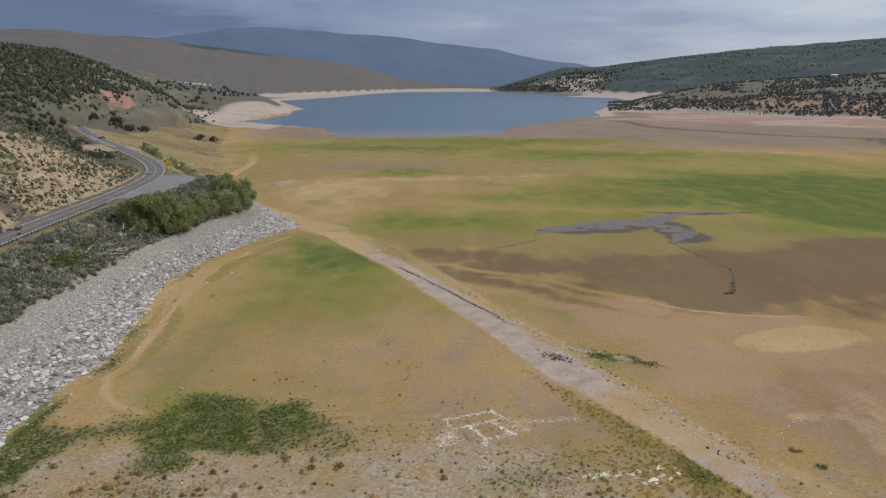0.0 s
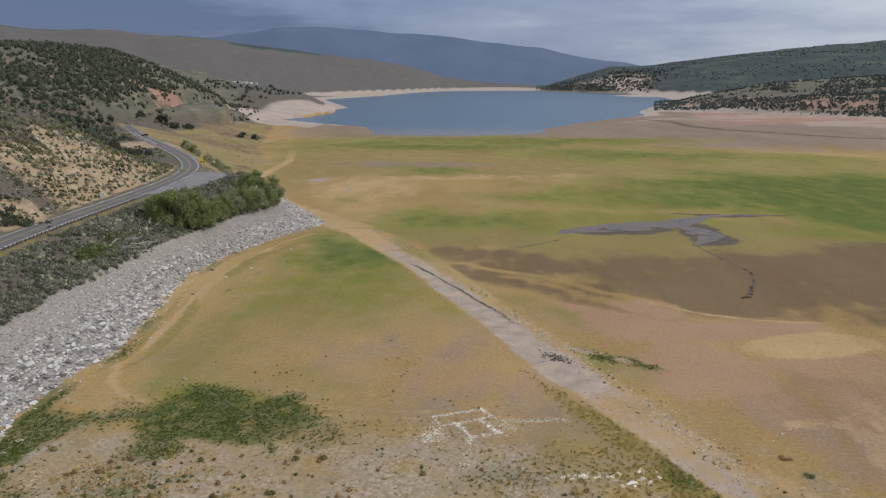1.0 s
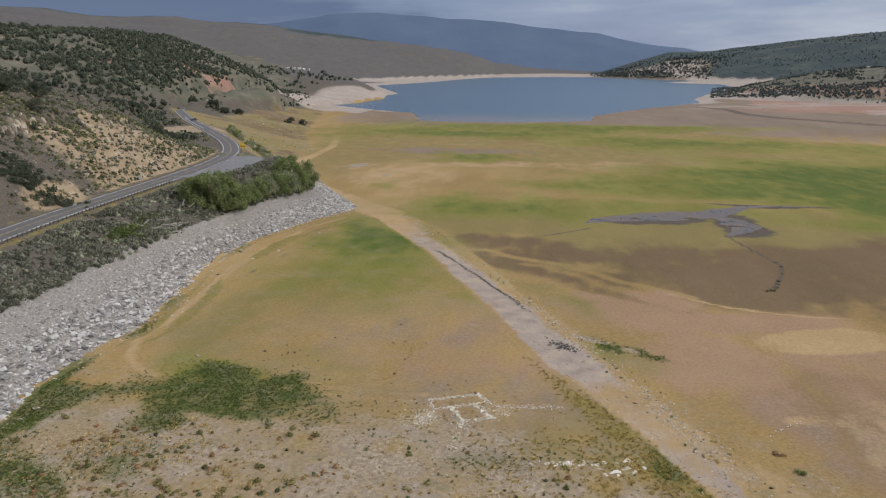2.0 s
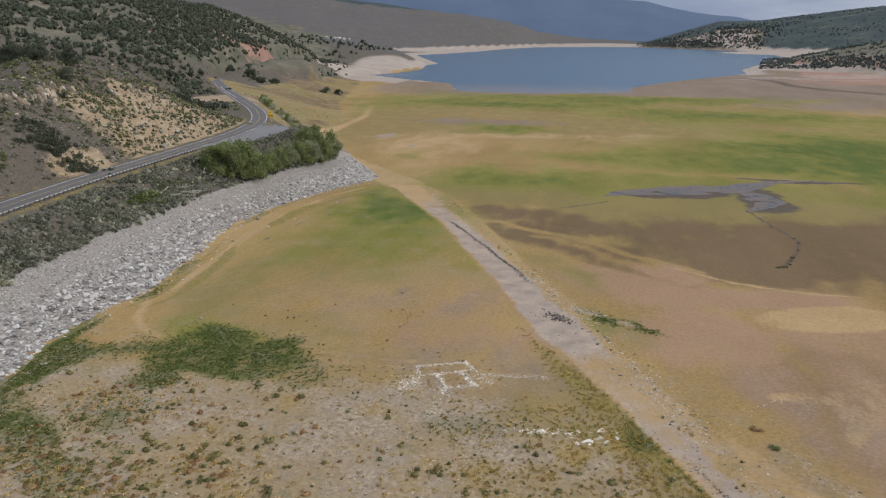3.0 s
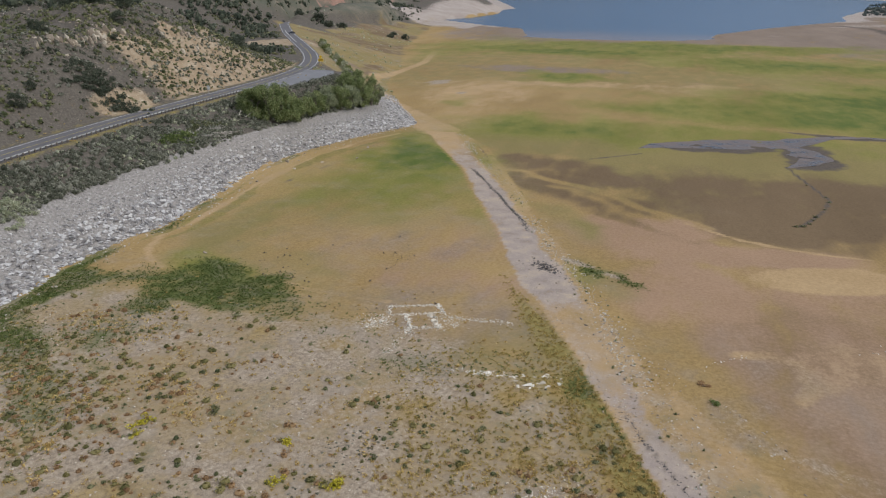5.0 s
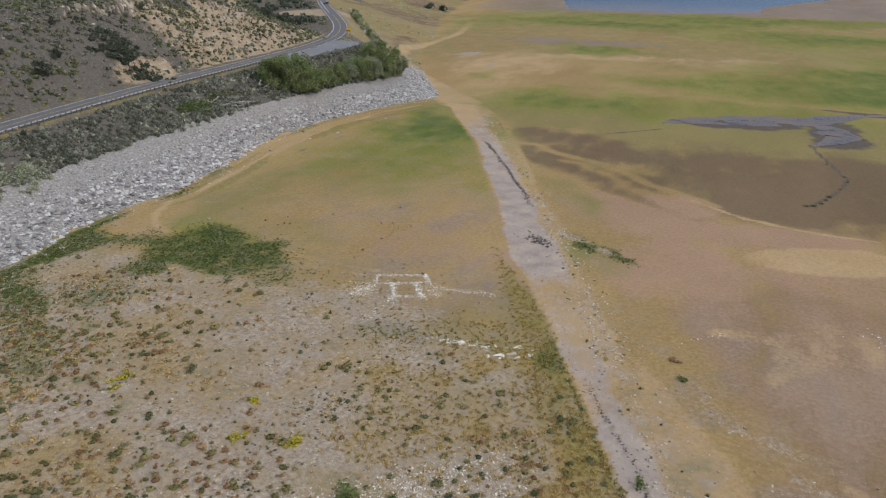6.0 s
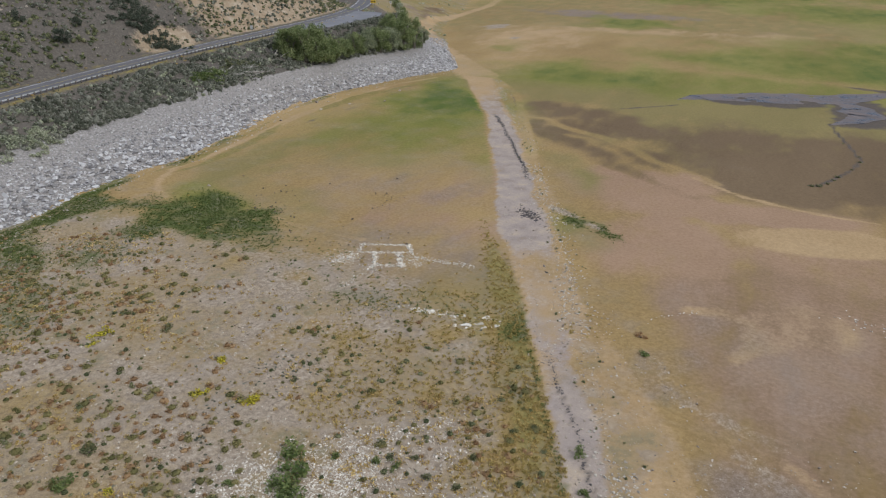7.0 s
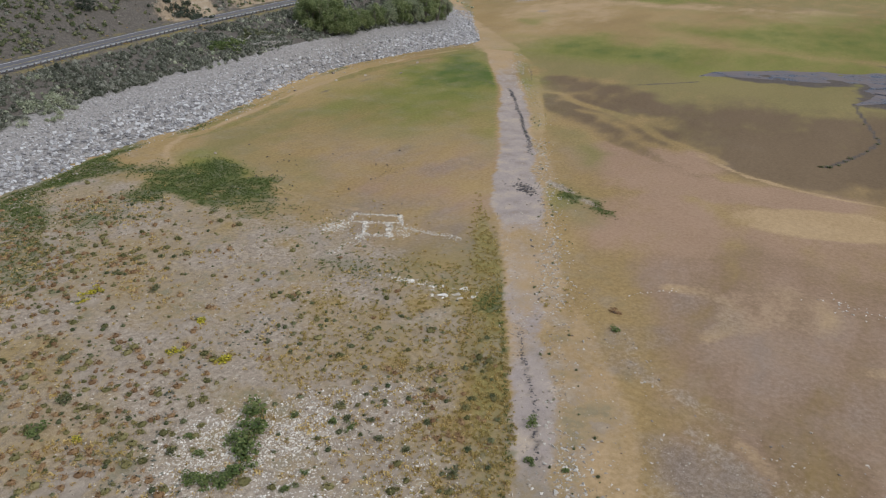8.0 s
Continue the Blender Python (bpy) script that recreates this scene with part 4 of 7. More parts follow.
    for pts, wid in [(RUT_FAR, 0.61), (RUT_NEAR, 0.61), ([(30, 112), (32, 108)], 0.5), ([(25.5, 128), (27, 124.5)], 0.5),
                     ([(-46, 255), (-60, 228), (-61, 194), (-58.5, 167), (-55, 149)], 0.45), ([(-50, 255), (-56, 232), (-57, 192), (-55, 162), (-46, 139), (-38, 126)], 0.4), ([(-27, 103.5), (-14, 101), (-4, 100.5)], 0.5),
                     ([(80.5, 243), (82, 232), (83.7, 223.5), (86.6, 205), (83.5, 194), (80, 186), (76, 178)], 0.62), ([(35, 248), (27, 240), (19.4, 233)], 0.7),
                     ([(196, 1152), (251, 1150), (282, 1090), (278, 985), (295, 895), (332, 827), (373, 762), (441, 706), (560, 660)], 14.0),
                     ([(-62, 160), (-60, 180), (-58, 196)], 0.3), ([(34, 179), (42, 173), (54, 166)], 1.35)]:
        d, sh = line_distance(x, y, pts)
        dk = np.maximum(dk, (0.3 if wid > 1.3 and wid < 2 else 0.55 if wid == 0.61 else 0.75 if wid > 0.6 else 0.42) * smooth((wid * 1.2 + 0.5 - d) / (wid + 0.4)))
    hx, hy = (x + wx) / 2, (y + wy) / 2
    pud = np.maximum(np.maximum(blob(hx, hy, 60, 272, 26, 9, 18, 0.3), blob(hx, hy, 89, 266, 10, 24, -12, 0.3)), blob(hx, hy, 114, 306, 28, 4.0, -2, 0.3))
    dk = np.maximum(dk, 0.9 * pud)
    out["dark"] = dk
    out["patchy"] = bed * np.interp(y, [30, 85, 115, 300, 700], [1.0, 0.85, 0.25, 0.15, 0.1]) * (1 - 0.7 * t) * (1 - 0.75 * smooth((x - tr - 6) / 10)) * (x < tr + 60) * (sd > 0) + 0.6 * plainly
    return out


def mesh_from(name, verts, faces, mat, smooth_shade=False):
    """A mesh from arrays: verts N x 3, faces M x k."""
    me = bpy.data.meshes.new(name)
    v, f = np.asarray(verts, np.float32), np.asarray(faces, np.int32)
    k = f.shape[1]
    me.vertices.add(len(v))
    me.vertices.foreach_set("co", v.ravel())
    me.loops.add(f.size)
    me.loops.foreach_set("vertex_index", f.ravel())
    me.polygons.add(len(f))
    me.polygons.foreach_set("loop_start", np.arange(0, f.size, k, dtype=np.int32))
    me.polygons.foreach_set("use_smooth", np.full(len(f), smooth_shade))
    me.update(calc_edges=True)
    me.materials.append(mat)
    return me


def grid_faces(nx, ny):
    i, j = np.meshgrid(np.arange(nx - 1), np.arange(ny - 1), indexing="xy")
    a = (j * nx + i).ravel()
    return np.stack([a, a + 1, a + nx + 1, a + nx], 1)


GRID = {}


def surface(x, y):
    """Height of the built ground at places, between its grid points."""
    gx, gy, gz = GRID["x"], GRID["y"], GRID["z"]
    x, y = np.asarray(x, float), np.asarray(y, float)
    i = np.clip(np.searchsorted(gx, x) - 1, 0, len(gx) - 2)
    j = np.clip(np.searchsorted(gy, y) - 1, 0, len(gy) - 2)
    u, v = (x - gx[i]) / (gx[i + 1] - gx[i]), (y - gy[j]) / (gy[j + 1] - gy[j])
    return (gz[j, i] * (1 - u) + gz[j, i + 1] * u) * (1 - v) + (gz[j + 1, i] * (1 - u) + gz[j + 1, i + 1] * u) * v


def build_ground():
    gx = graded(-135, 100, 1.05, -4900, 4900, 1.03, 1.03)
    gy = graded(28, 275, 1.05, -4900, 4900, 1.024, 1.12)
    x, y = np.meshgrid(gx, gy)
    x, y = x.ravel(), y.ravel()
    z = height(x, y)
    GRID.update(x=gx, y=gy, z=z.reshape(len(gy), len(gx)))
    me = mesh_from("ground", np.stack([x, y, z], 1), grid_faces(len(gx), len(gy)), M_GROUND, True)
    for name, v in masks(x, y, z).items():
        at = me.attributes.new(name, "FLOAT", "POINT")
        at.data.foreach_set("value", np.clip(v, 0, 1).astype(np.float32))
    return tagged(new("ground", me), "dry reservoir bed with grass, mud, gravel and hills", "ground", kind="structure")


ground = build_ground()


def build_lake():
    me = mesh_from("water", [(-900, 780, WATER), (1000, 780, WATER), (1000, 3600, WATER), (-900, 3600, WATER)], [(0, 1, 2, 3)], M_LAKE)
    return tagged(new("water", me), "blue-grey reservoir water, low in its basin", "water", kind="structure")


build_lake()

# ---------------------------------------------------------------- building blocks
def part(name, bm_or_mesh, mat, parent, label=""):
    """One mesh object under a thing or a part."""
    if isinstance(bm_or_mesh, bmesh.types.BMesh):
        me = bpy.data.meshes.new(name)
        bm_or_mesh.to_mesh(me)
        bm_or_mesh.free()
        me.materials.append(mat)
    else:
        me = bm_or_mesh
    ob = new(name, me)
    ob.parent = parent
    if label:
        ob["label"] = label
    return ob


def box(bm, size, m, bevel=0.0):
    made = bmesh.ops.create_cube(bm, size=1.0, matrix=m @ Matrix.Diagonal((*size, 1)))
    if bevel:
        edges = {e for v in made["verts"] for e in v.link_edges}
        bmesh.ops.bevel(bm, geom=list(edges), offset=bevel, segments=2, affect="EDGES", profile=0.6)


def rod(bm, a, b, r1, r2, sides=7):
    a, b = Vector(a), Vector(b)
    d = b - a
    m = Matrix.Translation((a + b) / 2) @ d.to_track_quat("Z", "Y").to_matrix().to_4x4()
    bmesh.ops.create_cone(bm, cap_ends=True, segments=sides, radius1=r1, radius2=r2, depth=d.length, matrix=m)


def ground_z(x, y):
    return float(surface(x, y))


def thing(name, x, y, z=None, turn=0.0, **tags):
    ob = new(name)
    ob.matrix_basis = pose(x, y, ground_z(x, y) if z is None else z, 0, 0, turn)
    return tagged(ob, **tags)


rng = np.random.default_rng(7)


def rock_variants(n, flat, seed, points=13):
    """Angular broken stones: verts and triangles, about one metre across, sitting on z = 0."""
    r = np.random.default_rng(seed)
    made = []
    for _ in range(n):
        p = r.normal(size=(points, 3))
        p /= np.linalg.norm(p, axis=1)[:, None]
        p *= (0.5, 0.5 * r.uniform(0.6, 0.9), 0.5 * flat * r.uniform(0.7, 1.2))
        bm = bmesh.new()
        for q in p:
            bm.verts.new(q)
        res = bmesh.ops.convex_hull(bm, input=bm.verts)
        bmesh.ops.delete(bm, geom=[v for v in bm.verts if not v.link_faces], context="VERTS")
        bmesh.ops.triangulate(bm, faces=bm.faces)
        bm.verts.index_update()
        v = np.array([q.co for q in bm.verts])
        f = np.array([[w.index for w in q.verts] for q in bm.faces])
        v[:, 2] -= v[:, 2].min() * 0.55
        made.append((v, f))
        bm.free()
    return made


def clump_variants(n, leaves, size, seed, shape="bush", long=1.6, core=0):
    """Crowns of many small leaf quads in an uneven dome about one metre across and one high."""
    r = np.random.default_rng(seed)
    made = []
    for _ in range(n):
        lobes = r.normal(size=(7, 3)) * (0.26, 0.26, 0.16)
        k = r.integers(0, 7, leaves)
        d = r.normal(size=(leaves, 3))
        d /= np.linalg.norm(d, axis=1)[:, None]
        rad = r.uniform(0.4, 1.0, leaves)[:, None] ** 0.6
        c = lobes[k] + d * rad * (0.27, 0.27, 0.30)
        if shape == "bush":
            c[:, 2] = np.abs(c[:, 2] + 0.22) * 1.25
        elif shape == "tuft":
            c = r.normal(size=(leaves, 3)) * (0.2, 0.2, 0.0) + (0, 0, 0.3)
        else:
            c[:, 2] = c[:, 2] * 1.15 + 0.52
        if shape == "tuft":
            lean = r.normal(size=(leaves, 3)) * (0.35, 0.35, 0) + (0, 0, 1.0)
            a = lean / np.linalg.norm(lean, axis=1)[:, None]
            t = np.cross(a, r.normal(size=(leaves, 3)))
        else:
            a = d * 0.6 + r.normal(size=(leaves, 3)) * 0.6
            a /= np.linalg.norm(a, axis=1)[:, None]
            t = np.cross(a, r.normal(size=(leaves, 3)))
        t /= np.linalg.norm(t, axis=1)[:, None] + 1e-9
        s = size * r.uniform(0.6, 1.3, leaves)[:, None]
        q = np.stack([c - t * s * 0.5 - a * s * 0.3, c + t * s * 0.5 - a * s * 0.2, c + t * s * 0.28 + a * s * long * 0.7, c - t * s * 0.3 + a * s * long * 0.6], 1)
        v, f = q.reshape(-1, 3), np.arange(leaves * 4).reshape(-1, 4)
        if core:
            # dense uneven heart of twigs
            rings = [(0.0, 0.36), (0.30, 0.34), (0.56, 0.13)] if shape == "bush" else [(0.12, 0.16), (0.38, 0.36), (0.66, 0.31), (0.88, 0.10)]
            a = np.arange(core) / core * 2 * math.pi
            w = np.concatenate([np.column_stack([np.cos(a) * rr * u, np.sin(a) * rr * u, zz * (0.8 + 0.25 * u)]) for zz, rr in rings for u in [r.uniform(0.75, 1.25, core)]])
            g = np.array([(i * core + j, i * core + (j + 1) % core, (i + 1) * core + (j + 1) % core, (i + 1) * core + j) for i in range(len(rings) - 1) for j in range(core)])
            f = np.concatenate([f, g + len(v)])
            v = np.concatenate([v, w])
        made.append((v, f))
    return made


def joined(name, variants, pick, pos, scale, turn, mat, tilt=None):
    """Many pieces in one mesh. pick: variant of each; scale: N x 3."""
    vs, fs, base = [], [], 0
    c, s = np.cos(turn), np.sin(turn)
    for k, (v, f) in enumerate(variants):
        w = np.where(pick == k)[0]
        if not len(w):
            continue
        p = v[None] * scale[w][:, None]
        if tilt is not None:
            ct, st = np.cos(tilt[w])[:, None], np.sin(tilt[w])[:, None]
            p = np.stack([p[..., 0], p[..., 1] * ct - p[..., 2] * st, p[..., 1] * st + p[..., 2] * ct], -1)
        q = np.stack([p[..., 0] * c[w][:, None] - p[..., 1] * s[w][:, None], p[..., 0] * s[w][:, None] + p[..., 1] * c[w][:, None], p[..., 2]], -1) + pos[w][:, None]
        vs.append(q.reshape(-1, 3))
        fs.append((f[None] + (np.arange(len(w)) * len(v))[:, None, None]).reshape(-1, f.shape[1]) + base)
        base += len(w) * len(v)
    return mesh_from(name, np.concatenate(vs), np.concatenate(fs), mat)


def scatter(name, variants, xy, lo, hi, mat, squash=(0.7, 1.2), sink=0.03, tilt=0.0, power=2.0, seed=1, big=None):
    r = np.random.default_rng(seed)
    n = len(xy)
    s = (lo + (hi - lo) * r.uniform(0, 1, n) ** power) if big is None else big
    sc = np.stack([s, s * r.uniform(0.8, 1.2, n), s * r.uniform(*squash, n)], 1)
    z = surface(xy[:, 0], xy[:, 1]) - sink * s
    return joined(name, variants, r.integers(0, len(variants), n), np.column_stack([xy, z]), sc, r.uniform(0, 6.28, n), mat, r.normal(size=n) * tilt if tilt else None)


def sow(n, x0, x1, y0, y1, keep, seed):
    """Random places in a box, kept with the chance that keep(x, y) gives."""
    r = np.random.default_rng(seed)
    x, y = r.uniform(x0, x1, n), r.uniform(y0, y1, n)
    k = keep(x, y) > r.uniform(0, 1, n)
    return np.column_stack([x[k], y[k]])


ROCKS = rock_variants(14, 0.62, 3, 11)
SLABS = rock_variants(12, 0.38, 5, 11)
PEBBLES = rock_variants(8, 0.7, 8, 8)
SAGE = clump_variants(12, 40, 0.17, 11, core=6)
WEEDS = clump_variants(12, 64, 0.115, 12, core=8)
TUFTS = clump_variants(8, 26, 0.13, 13, "tuft", 5.5)
BLADES = clump_variants(10, 10, 0.17, 20, "tuft", 4.5)
CROWNS = clump_variants(8, 560, 0.066, 14, "crown")
FARCROWNS = clump_variants(10, 16, 0.30, 15, "crown", 0.9, core=5)
SMALLCROWNS = clump_variants(10, 8, 0.36, 17, "crown", 0.9, core=4)
TINYCROWNS = clump_variants(10, 9, 0.62, 18, "crown", 0.9)
HILLSAGE = clump_variants(10, 12, 0.26, 19, core=5)
DENSE = clump_variants(6, 300, 0.105, 16)

# ---------------------------------------------------------------- far mountain
def build_mountain():
    az = np.linspace(-34, 20, 260)
    el = np.interp(az, [-34, -26, -18.8, -16.5, -13.9, -10.5, -7.2, -4, 0, 4.2, 7.5, 10.4, 13, 20], [0.2, 1.9, 2.75, 3.2, 3.38, 3.2, 2.93, 2.8, 2.25, 1.82, 1.05, 0.74, 0.2, -0.8])
    rows = []
    for k, u in enumerate(np.linspace(0, 1, 26)):
        r = 3900 + 800 * u
        a = np.radians(az)
        zc = 55 + 4700 * np.tan(np.radians(el + 0.22 + 0.02 * np.sin(az * 1.9)))
        gully = 9 * wave(az * 60, np.full(az.shape, u * 900.0), 420.0, 5, 2) * u * (1 - u) * 4
        z = -20 + (zc + 20) * u ** 0.9 + gully
        rows.append(np.column_stack([r * np.sin(a), r * np.cos(a), z]))
    # distance haze is put into the slope's blue base colour
    m = material("haze_painted_slope", [(0.085, 0.128, 0.215), (0.10, 0.145, 0.235), (0.118, 0.165, 0.255)], 0.004, bump=0)
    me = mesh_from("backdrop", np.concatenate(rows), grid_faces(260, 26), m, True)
    tagged(new("backdrop", me), "mountain far beyond the reservoir, haze painted into its blue colour", "mountain", kind="structure")


build_mountain()

# ---------------------------------------------------------------- road
def ribbon(name, ys, off_l, off_r, lift, mat, thick=0.0):
    """A strip along the road between two offsets from its centre line (positive towards the lake)."""
    ys = np.asarray(ys, float)
    x = road_x(ys)
    t = np.gradient(x, ys)
    n = np.sqrt(1 + t * t)
    nx, ny = 1 / n, -t / n
    z = along(ys, ROAD_Z) + lift
    cols = [np.column_stack([x + nx * o, ys + ny * o, z]) for o in (off_l, off_r)]
    if thick:
        cols = [cols[0] - (0, 0, thick)] + cols + [cols[1] - (0, 0, thick)]
    k = len(cols)
    v = np.stack(cols, 1).reshape(-1, 3)
    return mesh_from(name, v, grid_faces(k, len(ys)), mat)


def build_road():
    ys = np.concatenate([np.arange(-60, 300, 4.0), np.arange(300, 420, 2.0), np.arange(420, 1100, 4.0)])
    road = tagged(new("road", ribbon("road", ys, -4.4, 4.4, 0.0, M_ASPHALT, 0.3)), "grey two-lane asphalt road with worn lines", "road", kind="structure")
    part("edge_line", ribbon("edge_line", ys, -3.75, -3.5, 0.012, M_LINE), M_LINE, road, "white edge line")
    part("edge_line", ribbon("edge_line", ys, 3.5, 3.75, 0.012, M_LINE), M_LINE, road, "white edge line")
    part("centre_line", ribbon("centre_line", ys[ys < 420], -0.19, -0.07, 0.012, M_YLINE), M_YLINE, road, "faded yellow centre line")
    part("centre_line", ribbon("centre_line", ys[ys < 420], 0.07, 0.19, 0.012, M_YLINE), M_YLINE, road, "faded yellow centre line")
    part("turn_line", ribbon("turn_line", np.arange(432, 520, 4.0), -1.4, -1.0, 0.012, M_LINE), M_LINE, road, "white turn lane line")
    # gravelled shoulder widening where the far side road joins
    bm = bmesh.new()
    pts = [(-116.0, 238), (-113.5, 246), (-113.6, 262), (-114.8, 276), (-118.2, 291), (-121.5, 301), (-113, 303.0), (-107, 301.0), (-103, 293), (-101.5, 280), (-101.0, 262), (-103, 250), (-108, 241)]
    top = [bm.verts.new((x, y, along(y, ROAD_Z) + 0.02)) for x, y in pts]
    low = [bm.verts.new((x, y, along(y, ROAD_Z) - 0.35)) for x, y in pts]
    bm.faces.new(top[::-1])
    for i in range(len(pts)):
        j = (i + 1) % len(pts)
        bm.faces.new((top[i], top[j], low[j], low[i]))
    bmesh.ops.recalc_face_normals(bm, faces=bm.faces)
    bmesh.ops.triangulate(bm, faces=[f for f in bm.faces if len(f.verts) > 4])
    me = bpy.data.meshes.new("pavement")
    bm.to_mesh(me)
    bm.free()
    me.materials.append(M_ASPHALT2)
    tagged(new("pavement", me), "grey paved pull-out beside the bend", "pavement", kind="structure")


build_road()


def road_point(y, off):
    x = float(road_x(np.array([y]))[0])
    t = float(road_x(np.array([y + 0.5]))[0] - road_x(np.array([y - 0.5]))[0])
    n = math.hypot(1, t)
    return x + off / n, y - off * t / n, float(along(y, ROAD_Z)), math.degrees(math.atan2(t, 1))


def build_guardrail():
    """Steel beam on dark posts, 1.9 m apart, in lengths of four bays."""
    ys = np.arange(70.0, 236.0, 1.9)
    bays = [ys[i:i + 5] for i in range(0, len(ys) - 4, 4)]
    post_me = bpy.data.meshes.new("post")
    bm = bmesh.new()
    box(bm, (0.24, 0.26, 1.12), pose(0, 0, 0.25), 0.02)
    bm.to_mesh(post_me)
    bm.free()
    post_me.materials.append(M_POST)
    for b in bays:
        x0, y0, z0, a0 = road_point(b[0], 5.3)
        rail = thing("guardrail", x0, y0, z0 - 0.2, 0, label="galvanised steel guardrail on dark posts beside the road", category="guardrail", group="guardrail lengths")
        inv = Matrix.Translation((-x0, -y0, -(z0 - 0.2)))
        bm = bmesh.new()
        prof = [(0.0, 0.56), (0.07, 0.60), (0.07, 0.66), (0.0, 0.71), (0.0, 0.75), (0.07, 0.80), (0.07, 0.86), (0.0, 0.90)]
        prev = None
        for y in np.linspace(b[0], b[-1], 7):
            ring = []
            for o, h in prof:
                x, yy, z, a = road_point(y, 5.12 - o)
                ring.append(bm.verts.new(inv @ Vector((x, yy, z - 0.2 + h))))
            if prev:
                for i in range(len(prof) - 1):
                    bm.faces.new((prev[i], ring[i], ring[i + 1], prev[i + 1]))
            prev = ring
        bmesh.ops.solidify(bm, geom=bm.faces[:], thickness=0.03)
        part("beam", bm, M_STEEL, rail, "weathered steel beam")
        for y in b[:-1]:
            x, yy, z, a = road_point(y, 5.34)
            p = part("post", post_me, M_POST, rail)
            p.matrix_basis = inv @ pose(x, yy, z - 0.15, 0, 0, a)
            x, yy, z, a = road_point(y + 0.95, 5.34)


build_guardrail()


def build_signs():
    # small white marker sign on a post beside the cut
    x, y, z, a = road_point(226, -5.2)
    s = thing("road_sign", x, y, z - 0.2, 180, label="small white road sign on a steel post", category="sign")
    bm = bmesh.new()
    rod(bm, (0, 0, -0.2), (0, 0, 2.7), 0.05, 0.05)
    part("post", bm, M_STEEL, s)
    bm = bmesh.new()
    box(bm, (1.2, 0.04, 1.5), pose(0, 0.07, 2.0), 0.01)
    part("panel", bm, M_SIGNW, s, "blank white back panel")
    # yellow arrow board at the bend
    x, y, z, a = road_point(327, 5.6)
    s = thing("arrow_sign", x, y, z - 0.2, 20, label="yellow double arrow warning sign on two posts", category="sign")
    for dx in (-0.6, 0.6):
        bm = bmesh.new()
        rod(bm, (dx, 0, -0.3), (dx, 0, 2.0), 0.08, 0.08)
        part("post", bm, M_POST, s)
    bm = bmesh.new()
    box(bm, (2.6, 0.05, 1.3), pose(0, -0.1, 1.6), 0.01)
    panel = part("panel", bm, M_SIGNY, s, "yellow panel")
    bm = bmesh.new()
    box(bm, (1.2, 0.02, 0.2), pose(0, -0.14, 1.6))
    for sx in (-1, 1):
        v = [bm.verts.new((sx * 0.6, -0.15, 1.6 + q)) for q in (-0.4, 0.4)] + [bm.verts.new((sx * 1.1, -0.15, 1.6))]
        bm.faces.new(v)
    part("arrow", bm, M_BLACK, panel, "black double-headed arrow")
    # diamond warning sign above it
    bm = bmesh.new()
    box(bm, (1.2, 0.04, 1.2), pose(0, -0.07, 3.1, 0, 45, 0), 0.01)
    part("diamond_panel", bm, M_SIGNY, s, "yellow diamond panel")
    bm = bmesh.new()
    rod(bm, (0, 0, -0.3), (0, 0, 3.7), 0.06, 0.06)
    part("post", bm, M_STEEL, s)
    # round white marker past the shoulder
    for sx, sy, h, r in ((-133.0, 356, 3.4, 0.7), (-100.5, 281, 0.9, 0.35)):
        s = thing("marker_post", sx, sy, ground_z(sx, sy) - 0.05, 0, label="white reflector board on a short post", category="marker")
        bm = bmesh.new()
        rod(bm, (0, 0, -0.2), (0, 0, h), 0.05, 0.05)
        part("post", bm, M_STEEL, s)
        bm = bmesh.new()
        bmesh.ops.create_cone(bm, cap_ends=True, segments=18, radius1=r, radius2=r, depth=0.05, matrix=pose(0, -0.06, h, 90, 0, 0))
        part("disc", bm, M_SIGNW, s, "white disc")


build_signs()


def build_headwall():
    a, b = (-197, 385.5), (-174, 386.5)
    n = (Vector((*b, 0)) - Vector((*a, 0)))
    ang = math.degrees(math.atan2(n.y, n.x))
    z = 12.4
    w = thing("culvert_wall", (a[0] + b[0]) / 2, (a[1] + b[1]) / 2, z - 1.2, ang, label="low weathered concrete wall at the side road", category="wall")
    bm = bmesh.new()
    box(bm, (n.length, 0.5, 2.0), pose(0, 0, 0.6), 0.05)
    part("wall_body", bm, M_CONC, w)
    bm = bmesh.new()
    box(bm, (n.length + 0.4, 0.8, 0.22), pose(0, 0, 1.72), 0.03)
    part("coping", bm, M_CONC, w, "flat concrete coping")


build_headwall()


